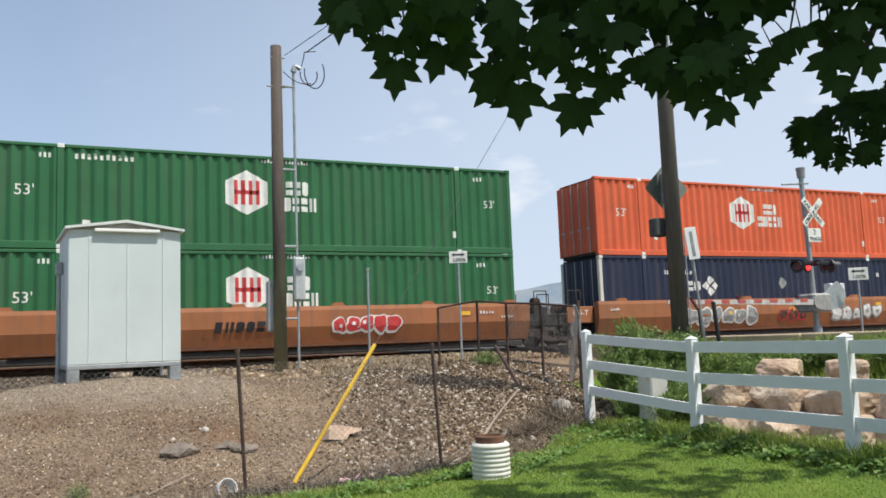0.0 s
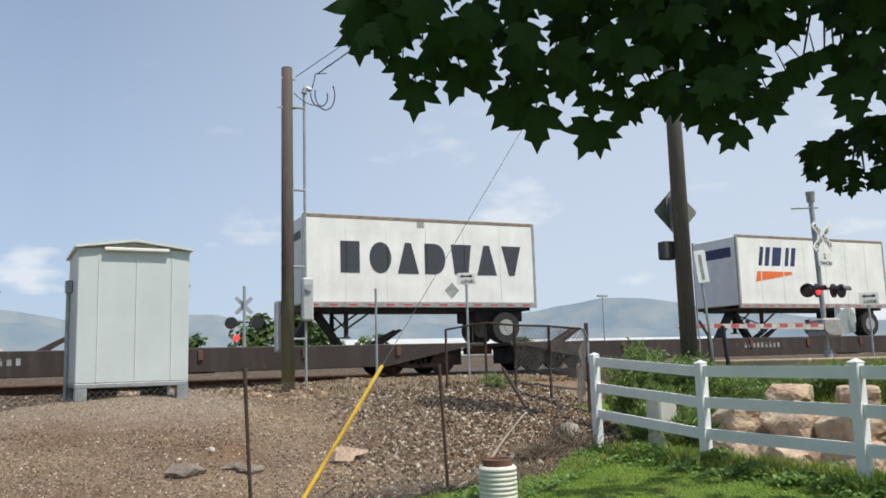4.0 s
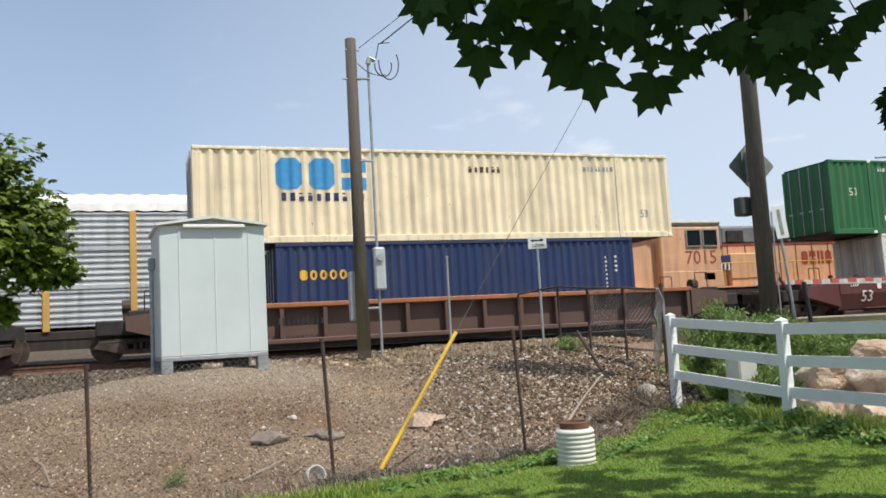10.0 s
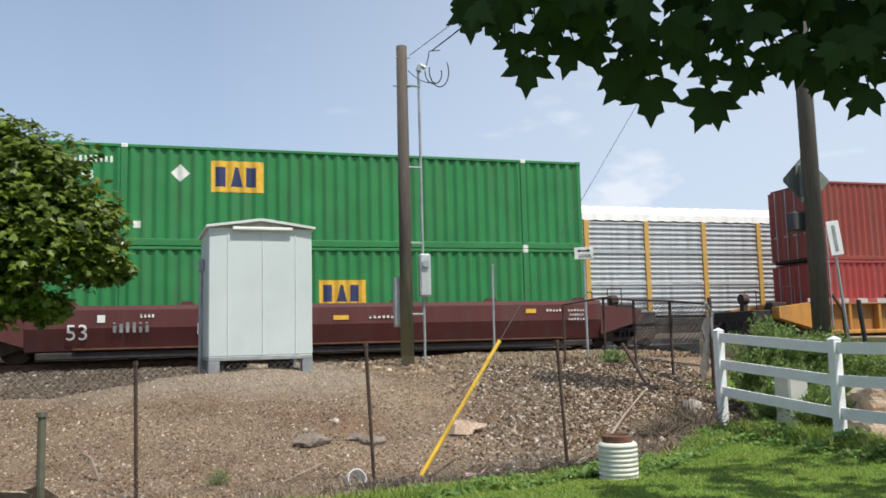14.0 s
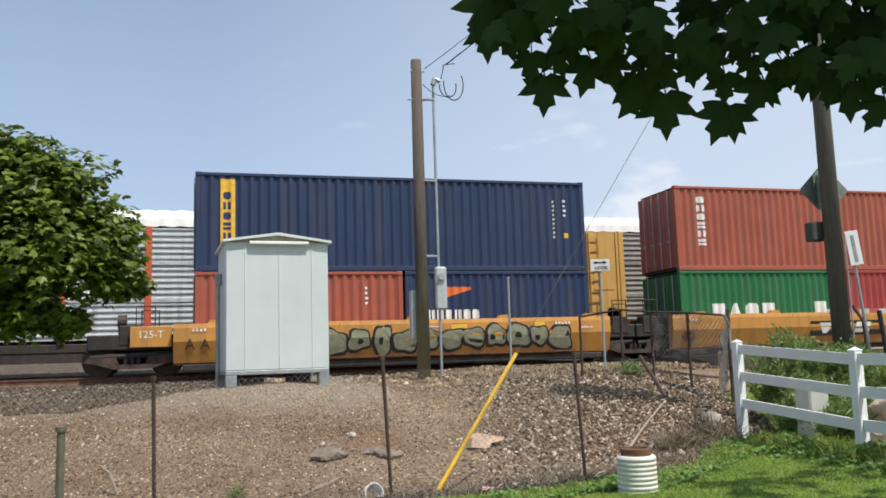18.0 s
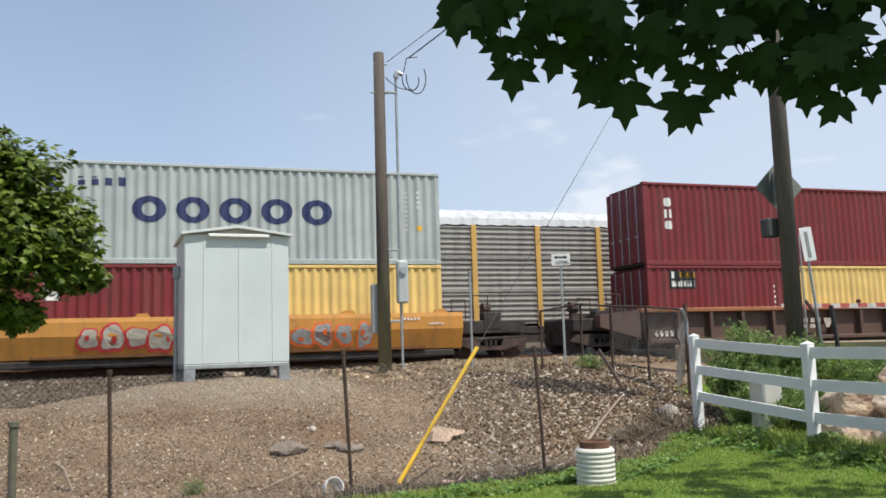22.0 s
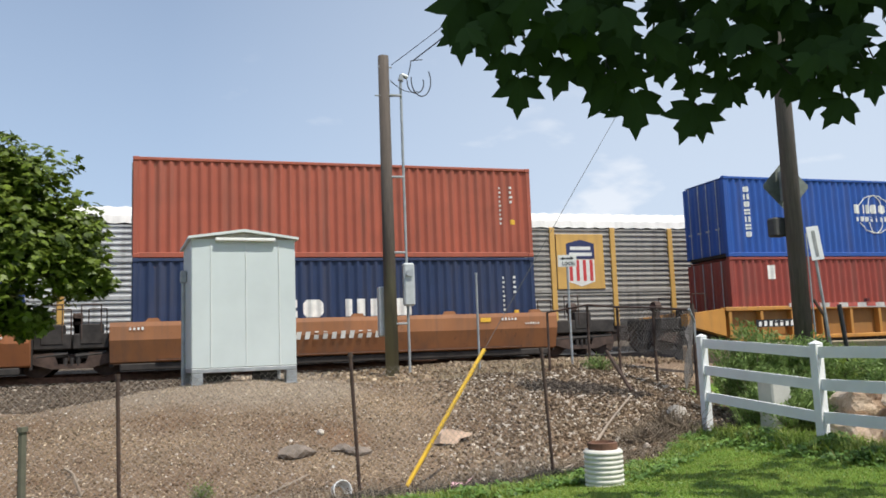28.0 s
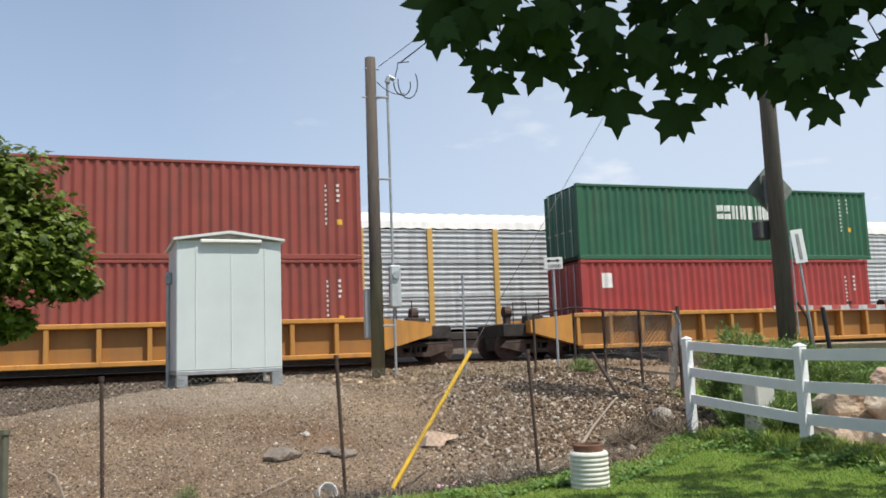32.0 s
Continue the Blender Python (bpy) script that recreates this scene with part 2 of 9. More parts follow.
def part(name, shape, mat, parent=None, label="", smooth=False, at=None):
    me = shape.mesh(name, mat, smooth) if isinstance(shape, Shape) else shape
    ob = new(name, me)
    if parent:
        ob.parent = parent
    if at is not None:
        ob.matrix_basis = at
    if label:
        ob["label"] = label
    return ob


def thing(name, label, category, group="", kind="", at=None):
    ob = tagged(new(name), label, category, group, kind)
    if at is not None:
        ob.matrix_basis = at
    return ob


def text_mesh(s, height, mat, depth=0.004):
    """Lettering in the built-in font, lying in the xz plane and facing -y; its lower left corner is the origin."""
    cu = bpy.data.curves.new("lettering", "FONT")
    cu.body, cu.size, cu.extrude = s, height / 0.7, depth
    cu.resolution_u = 2
    ob = new("lettering", cu)
    bpy.context.view_layer.update()
    me = bpy.data.meshes.new_from_object(ob.evaluated_get(bpy.context.evaluated_depsgraph_get()))
    bpy.data.objects.remove(ob)
    me.transform(Matrix.Rotation(radians(90), 4, "X"))
    me.materials.clear()
    me.materials.append(mat)
    return me


def letters(name, s, height, mat, parent, x, y, z, label="", turn=0):
    return part(name, text_mesh(s, height, mat), mat, parent, label, at=pose(x, y, z, 0, 0, turn))


def plain_shape(code, w, h, depth=0.006):
    """One plain upright shape: block, disc, wedge, bowl or slanted block."""
    if code == "o":
        pts = [(w / 2 + w / 2 * math.cos(2 * math.pi * k / 18), h / 2 + h / 2 * math.sin(2 * math.pi * k / 18)) for k in range(18)]
    elif code == "a":
        pts = [(0, 0), (w, 0), (w * 0.64, h), (w * 0.36, h)]
    elif code == "v":
        pts = [(w * 0.36, 0), (w * 0.64, 0), (w, h), (0, h)]
    elif code == "w":
        pts = [(w * 0.16, 0), (w * 0.84, 0), (w, h), (0, h)]
    elif code == "d":
        pts = [(0, 0), (w * 0.5, 0)] + [(w * 0.5 + w * 0.5 * math.cos(radians(a)), h / 2 + h / 2 * math.sin(radians(a))) for a in range(-75, 90, 15)] + [(w * 0.5, h), (0, h)]
    elif code == "u":
        pts = [(0, h), (0, h * 0.3)] + [(w / 2 + w / 2 * math.cos(radians(a)), h * 0.3 + h * 0.3 * math.sin(radians(a))) for a in range(195, 350, 15)] + [(w, h * 0.3), (w, h)]
    elif code == "h":
        return Shape().box(0, -depth, 0, w, 0, h * 0.38).box(0, -depth, h * 0.56, w, 0, h)
    elif code == "i":
        return Shape().box(0, -depth, 0, w * 0.34, 0, h).box(w * 0.58, -depth, 0, w, 0, h)
    elif code == "r":
        c = min(w, h) * 0.22
        pts = [(c, 0), (w - c, 0), (w, c), (w, h - c), (w - c, h), (c, h), (0, h - c), (0, c)]
    elif code == "c":
        s = Shape()
        rings = [(w / 2 + w / 2 * q * math.cos(math.pi * k / 9), -depth, h / 2 + h / 2 * q2 * math.sin(math.pi * k / 9)) for q, q2 in ((1, 1), (0.42, 0.55)) for k in range(18)]
        return s.add(rings, [(k, (k + 1) % 18, 18 + (k + 1) % 18, 18 + k) for k in range(18)])
    else:
        pts = [(0, 0), (w, 0), (w, h), (0, h)]
    return Shape().prism(pts, "y", -depth, 0)


def bars(n, w, h, pattern=0, slant=0.0, gap=0.48, depth=0.006):
    """A row of n plain upright blocks, for writing too small to read."""
    s = Shape()
    step = w / n
    for i in range(n):
        cut = (0.0, 0.28, 0.0, 0.12, 0.4)[(i * 7 + n) % 5] * h
        s.box(i * step, -depth, 0, i * step + step * (1 - gap), 0, h * 0.92 - cut)
        if cut > 0.2 * h:
            s.box(i * step, -depth, h * 0.80, i * step + step * (1 - gap) * 0.8, 0, h * 0.92)
    if slant:
        s.v = [(x + z * slant, y, z) for x, y, z in s.v]
    return s


def wordmark(parent, codes, w, h, x, y, z, mat, pattern=0, slant=0.0):
    """A company's wordmark reduced to plain shapes, one for each sign."""
    if not isinstance(codes, str):
        if h < 0.28 or pattern < 0:
            tagged(part("small_writing", bars(codes, w, h, pattern, slant), mat, parent, at=pose(x, y, z)), kind="stuff")
            return
        pool = "hriihrhrbih"
        codes = "".join(pool[(k * 5 + codes + 3 * pattern) % len(pool)] for k in range(codes))
    step = w / len(codes)
    for i, c in enumerate(codes):
        if c != "_":
            s = plain_shape(c, step * (0.66 if c == "b" else 0.78), h)
            if slant:
                s.v = [(a + e * slant, b, e) for a, b, e in s.v]
            part("wordmark_shape", s, mat, parent, at=pose(x + i * step, y, z))

# ---- railway cars, containers and trailers ----
RAIL, NEAR_Y, FAR_Y = 1.15, 24.70, 30.0          # top of rail; the near sides of the loads on the two tracks
NEAR_MID, FAR_MID = NEAR_Y + 1.25, FAR_Y + 1.52
MOVING = []                                       # (thing, place along its train, y, z, which train)
MESHES = {}
COLORS = {
    "deep_green": (0.018, 0.125, 0.042), "warm_orange": (0.66, 0.115, 0.04), "ink_navy": (0.012, 0.02, 0.052),
    "strong_blue": (0.022, 0.045, 0.19), "maroon": (0.19, 0.024, 0.026), "cream": (0.84, 0.71, 0.49),
    "mid_navy": (0.012, 0.03, 0.10), "off_white": (0.70, 0.67, 0.58), "red": (0.34, 0.045, 0.04),
    "leaf_green": (0.02, 0.20, 0.055), "brick": (0.26, 0.045, 0.032), "deep_maroon": (0.18, 0.018, 0.022),
    "dark_navy": (0.014, 0.03, 0.085), "rust_orange": (0.35, 0.085, 0.048), "vivid_orange": (0.80, 0.20, 0.025),
    "pale_grey": (0.40, 0.44, 0.43), "pale_yellow": (0.74, 0.53, 0.18), "vivid_red": (0.52, 0.022, 0.026),
    "teal": (0.06, 0.20, 0.14), "blue_grey": (0.165, 0.215, 0.31), "grass_green": (0.014, 0.145, 0.045),
    "steel_blue": (0.028, 0.065, 0.19), "deep_blue": (0.016, 0.045, 0.20), "royal_blue": (0.012, 0.075, 0.33),
    "bright_red": (0.56, 0.042, 0.036), "brown": (0.26, 0.055, 0.04), "bottle_green": (0.022, 0.11, 0.055),
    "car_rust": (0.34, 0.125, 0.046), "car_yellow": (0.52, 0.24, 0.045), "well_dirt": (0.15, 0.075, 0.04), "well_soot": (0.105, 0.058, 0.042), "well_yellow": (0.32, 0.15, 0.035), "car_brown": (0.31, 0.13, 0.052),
    "car_maroon": (0.095, 0.022, 0.02), "flat_brown": (0.036, 0.026, 0.022), "loco_yellow": (0.58, 0.27, 0.045),
    "loco_faded": (0.66, 0.37, 0.21), "rack_silver": (0.50, 0.52, 0.53), "rack_dull": (0.30, 0.285, 0.26),
    "rack_yellow": (0.60, 0.36, 0.10), "rack_white": (0.70, 0.69, 0.66), "rack_red": (0.55, 0.10, 0.04), "white": (0.80, 0.80, 0.77),
}
WORN = {"cream": (0.6, 0.5), "warm_orange": (0.5, 0.3), "rust_orange": (0.6, 0.4), "brick": (0.5, 0.45), "car_rust": (0.8, 0.5), "car_yellow": (0.75, 0.5),
        "car_brown": (0.8, 0.55), "car_maroon": (0.5, 0.4), "flat_brown": (0.8, 0.5), "off_white": (0.55, 0.5), "white": (0.12, 0.09), "rack_white": (0.25, 0.25),
        "loco_faded": (0.7, 0.45), "loco_yellow": (0.6, 0.55), "brown": (0.5, 0.45), "deep_maroon": (0.4, 0.35), "rack_silver": (0.35, 0.5), "rack_dull": (0.4, 0.6), "blue_grey": (0.45, 0.4)}


def coat(c):
    w, g = WORN.get(c, (0.35, 0.32))
    return paint(COLORS[c], w, 0.58, grime=g)


def cached(key, make, mat, smooth=False):
    k = (key, mat.name)
    if k not in MESHES:
        MESHES[k] = make().mesh(key[0], mat, smooth)
    return MESHES[k]


def travels(ob, place, y, z, train=0):
    MOVING.append((ob, place, y, z, train))
    ob.matrix_basis = pose(place, y, z)
    return ob


def corrugated(length, z0, z1, y, out, pitch, depth=0.034, flat=0.36):
    """A vertical-ribbed steel sheet along x between z0 and z1; out is -1 for the near side, +1 for the far one."""
    n = max(2, round(length / pitch))
    p = length / n
    xs = []
    for i in range(n):
        a = i * p
        xs += [(a, 1), (a + p * flat, 1), (a + p * 0.5, 0), (a + p * (0.5 + flat), 0)]
    xs.append((length, 1))
    s = Shape()
    vs = [(x, y - out * depth * (1 - k), z) for x, k in xs for z in (z0, z1)]
    s.add(vs, [(2 * i, 2 * i + 2, 2 * i + 3, 2 * i + 1) for i in range(len(xs) - 1)])
    return s


def end_sheet(width, z0, z1, x, pitch=0.24, depth=0.03):
    n = round(width / pitch)
    p = width / n
    ys = []
    for i in range(n):
        a = i * p
        ys += [(a, 0), (a + p * 0.3, 0), (a + p * 0.5, 1), (a + p * 0.8, 1)]
    ys.append((width, 0))
    return Shape().add([(x - k * depth, y, z) for y, k in ys for z in (z0, z1)], [(2 * i, 2 * i + 2, 2 * i + 3, 2 * i + 1) for i in range(len(ys) - 1)])


def rod_set(width, h):
    return [Shape().tube((-0.03, y, 0.12), (-0.03, y, h - 0.1), 0.017, n=6).box(-0.045, y - 0.05, 1.0, -0.012, y + 0.16, 1.05)
            for y in (width * 0.17, width * 0.40, width * 0.60, width * 0.83)]


def mark(parent, spec):
    kind = spec[0]
    if kind == "bars":
        _, n, w, h, x, z, mat, pat, slant = spec
        wordmark(parent, n, w, h, x, -0.004, z, mat, pat, slant)
    elif kind == "column":
        _, n, w, h, x, z, mat = spec
        step = h / n
        if w > 0.2:
            for i in range(n):
                part("upright_mark", plain_shape("hrirhi"[(i * 5 + n) % 6], w * 0.85, step * 0.74), mat, parent, at=pose(x, -0.004, z + i * step))
        else:
            s = Shape()
            for i in range(n):
                s.box(0, -0.006, i * step, w * (0.8, 1.0, 0.7)[i % 3], 0, i * step + step * 0.5)
            tagged(part("upright_mark", s, mat, parent, at=pose(x, -0.004, z)), kind="stuff")
    elif kind == "text":
        _, txt, h, x, z, mat = spec
        part("lettering", text_mesh(txt, h, mat), mat, parent, at=pose(x, -0.006, z))
    elif kind == "plate":
        _, w, h, x, z, mat = spec
        part("panel_mark", Shape().box(0, -0.005, 0, w, 0, h), mat, parent, at=pose(x, -0.003, z))
    elif kind == "diamond":
        _, r, x, z, mat, hole = spec
        s = Shape()
        if hole:
            for a, b in ((1, 0), (0, 1), (-1, 0), (0, -1)):
                s.prism([(a * r * 0.52 + u * r * 0.42, b * r * 0.52 + v * r * 0.42) for u, v in ((1, 0), (0, 1), (-1, 0), (0, -1))], "y", -0.006, 0)
        else:
            s.prism([(r, 0), (0, r), (-r, 0), (0, -r)], "y", -0.006, 0)
        part("diamond_mark", s, mat, parent, at=pose(x, -0.003, z))
    elif kind == "hexagon":
        _, w, h, x, z, mat, inner = spec
        part("hexagon_mark", Shape().prism([(0, h / 2), (w / 2, h / 4), (w / 2, -h / 4), (0, -h / 2), (-w / 2, -h / 4), (-w / 2, h / 4)], "y", -0.005, 0), mat, parent, at=pose(x, -0.003, z))
        s = Shape()
        for a in (-0.30, -0.13, 0.05, 0.22):
            s.box(a * w, -0.004, -0.27 * h, (a + 0.09) * w, 0, 0.27 * h)
        s.box(-0.30 * w, -0.004, -0.04 * h, 0.31 * w, 0, 0.05 * h)
        part("emblem", s, inner, parent, at=pose(x, -0.009, z))
    elif kind == "globe":
        _, r, x, z, mat = spec
        s = Shape()
        for rx in (r, r * 0.45):
            pts = [(x0, z0) for x0, z0 in ((rx * 1.1 * math.cos(a), r * math.sin(a)) for a in [k * math.pi / 14 for k in range(28)])]
            for a, b in zip(pts, pts[1:] + pts[:1]):
                if abs(a[1]) > r * 0.42:
                    s.tube((a[0], -0.002, a[1]), (b[0], -0.002, b[1]), 0.022, n=4)
        part("globe_mark", s, mat, parent, at=pose(x, -0.004, z))
    elif kind == "wave":
        _, w, h, x, z, mat = spec
        s = Shape()
        for i in range(6):
            s.box(0.05 * i, -0.005, h * i / 6, w - 0.12 * (5 - i), 0, h * i / 6 + h * 0.09)
        part("striped_mark", s, mat, parent, at=pose(x, -0.003, z))
    elif kind == "arrow":
        _, w, h, x, z, mat = spec
        part("swoosh", Shape().prism([(0, 0), (w, h * 0.75), (w * 0.98, h), (0.12, h)], "y", -0.005, 0), mat, parent, at=pose(x, -0.003, z))
    elif kind == "anchor":
        _, r, x, z, mat = spec
        s = Shape()
        for i in range(3):
            s.prism([(i * r * 0.4, -r), (i * r * 0.4 + r * 0.4, -r), (i * r * 0.4 + r * 0.1, 0), (i * r * 0.4 + r * 0.4, r), (i * r * 0.4, r), (i * r * 0.4 - r * 0.3, 0)], "y", -0.005, 0)
        part("emblem", s, mat, parent, at=pose(x, -0.003, z))


def pressed(ob, inner, pitch, deep, flat=0.17):
    """Lays a marking on the ribs of a container's near side, in and out of the grooves."""
    n = max(2, round(inner / pitch))
    p = inner / n
    x0 = ob.matrix_basis.translation.x - 0.15
    bm = bmesh.new()
    bm.from_mesh(ob.data)
    lo, hi = min(v.co.x for v in bm.verts), max(v.co.x for v in bm.verts)
    for i in range(int((lo + x0) / p) - 1, int((hi + x0) / p) + 2):
        for q in (0.0, flat, 0.5, 0.5 + flat):
            x = (i + q) * p - x0
            if lo + 0.002 < x < hi - 0.002:
                bmesh.ops.bisect_plane(bm, geom=bm.verts[:] + bm.edges[:] + bm.faces[:], plane_co=(x, 0, 0), plane_no=(1, 0, 0))
    for v in bm.verts:
        a = ((v.co.x + x0) / p) % 1.0
        k = 1.0 if a < flat else (0.5 - a) / (0.5 - flat) if a < 0.5 else 0.0 if a < 0.5 + flat else (a - 0.5 - flat) / (0.5 - flat)
        v.co.y += 0.015 + deep * (1 - min(1.0, max(0.0, k)))
    bm.to_mesh(ob.data)
    bm.free()


def container(label, length, height, color, marks=(), post=None, ends="doors", group="stacked freight containers"):
    """A steel freight container; x along it, y away from the near side, z up from its floor."""
    domestic = length > 14
    w = 2.50
    mat = coat(color)
    c = thing("freight_container", label, "container", group)
    pitch, deep = (0.345, 0.058) if domestic else (0.280, 0.052)
    key = (length, height)
    pm = coat(post) if post else mat
    inner = length - 0.3
    for out, y in ((-1, 0.015), (1, w - 0.015)):
        part("side_panel", cached(("side_panel", *key, out), lambda: corrugated(inner, 0.12, height - 0.09, y, out, pitch, deep, 0.17), mat), None, c, at=pose(0.15, 0, 0))
    part("roof", cached(("roof", *key), lambda: Shape().box(0.08, 0.08, height - 0.05, length - 0.08, w - 0.08, height - 0.025), mat), None, c)
    part("underside", cached(("underside", *key), lambda: Shape().box(0.1, 0.08, 0.04, length - 0.1, w - 0.08, 0.14), STEEL_DARK), None, c)
    part("end_wall", cached(("end_wall", *key), lambda: end_sheet(w, 0.12, height - 0.08, length - 0.03), mat), None, c)
    for side in (0, 1):
        part("door", cached(("door", height, side), lambda: end_sheet(w / 2 - 0.1, 0.14, height - 0.1, 0.05, 0.29, 0.02), mat), None, c, at=pose(0, 0.09 + side * (w / 2 - 0.08), 0))
    for i, r in enumerate(rod_set(w, height)):
        part("lock_rod", cached(("lock_rod", height, i), lambda: r, GALV_GREY), None, c)
    for x in (0.0, length - 0.15):
        for y in (0.0, w - 0.15):
            part("corner_post", cached(("corner_post", height, x, y), lambda: Shape().box(x, y, 0.1, x + 0.15, y + 0.15, height - 0.1, 0.02), pm), None, c)
    for y in (0.0, w - 0.08):
        part("top_rail", cached(("top_rail", *key, y), lambda: Shape().box(0.15, y, height - 0.10, length - 0.15, y + 0.08, height - 0.01, 0.012), mat), None, c)
        part("bottom_rail", cached(("bottom_rail", *key, y), lambda: Shape().box(0.15, y, 0.0, length - 0.15, y + 0.08, 0.20 if domestic else 0.15, 0.012), mat), None, c)
    spots = (0.0, length - 0.18) if not domestic else (0.0, 1.95, length - 2.13, length - 0.18)
    for x in spots:
        if domestic and 0 < x < length - 1:
            part("lifting_post", cached(("lifting_post", height), lambda: Shape().box(0, -0.012, 0.1, 0.18, 0.06, height - 0.08, 0.01), mat), None, c, at=pose(x, 0, 0))
        for z in (0.0, height - 0.12):
            white = domestic and 0 < x < length - 1
            part("corner_casting", cached(("corner_casting",), lambda: Shape().box(0, -0.02, 0, 0.18, 0.16, 0.12, 0.015), WHITE_MARK if white else pm), None, c, at=pose(x, 0, z))
    before = set(c.children)
    for m in marks:
        mark(c, m)
    for ob in c.children:
        if ob not in before:
            pressed(ob, inner, pitch, deep)
    return c


def truck(parent, x, mid):
    """A two-axle bogie under a car; its pieces hang on the bogie."""
    b = part("bogie", cached(("bogie",), lambda: Shape().prism([(-1.25, 0.42), (-1.05, 0.62), (-0.45, 0.66), (-0.35, 0.35), (0.35, 0.35), (0.45, 0.66), (1.05, 0.62), (1.25, 0.42), (0.95, 0.36), (0.5, 0.22), (-0.5, 0.22), (-0.95, 0.36)], "y", -1.08, -0.92)
             .prism([(-1.25, 0.42), (-1.05, 0.62), (-0.45, 0.66), (0.45, 0.66), (1.05, 0.62), (1.25, 0.42), (0.5, 0.22), (-0.5, 0.22)], "y", 0.92, 1.08).box(-0.25, -0.95, 0.4, 0.25, 0.95, 0.62, 0.03), RUST_DARK), None, parent, at=pose(x, mid, 0))
    for dx in (-0.89, 0.89):
        for y in (-0.78, 0.66):
            part("wheel", cached(("wheel",), lambda: Shape().tube((0, 0, 0.45), (0, 0.12, 0.45), 0.45, n=24).tube((0, -0.05, 0.45), (0, 0.0, 0.45), 0.16, n=12), RUST_DARK), None, b, at=pose(dx, y, 0))
    s = Shape()
    for dx in (-0.16, 0, 0.16):
        s.tube((dx, -1.03, 0.30), (dx, -1.03, 0.52), 0.06, n=8)
    part("spring_nest", cached(("spring_nest",), lambda: s, STEEL_DARK), None, b)


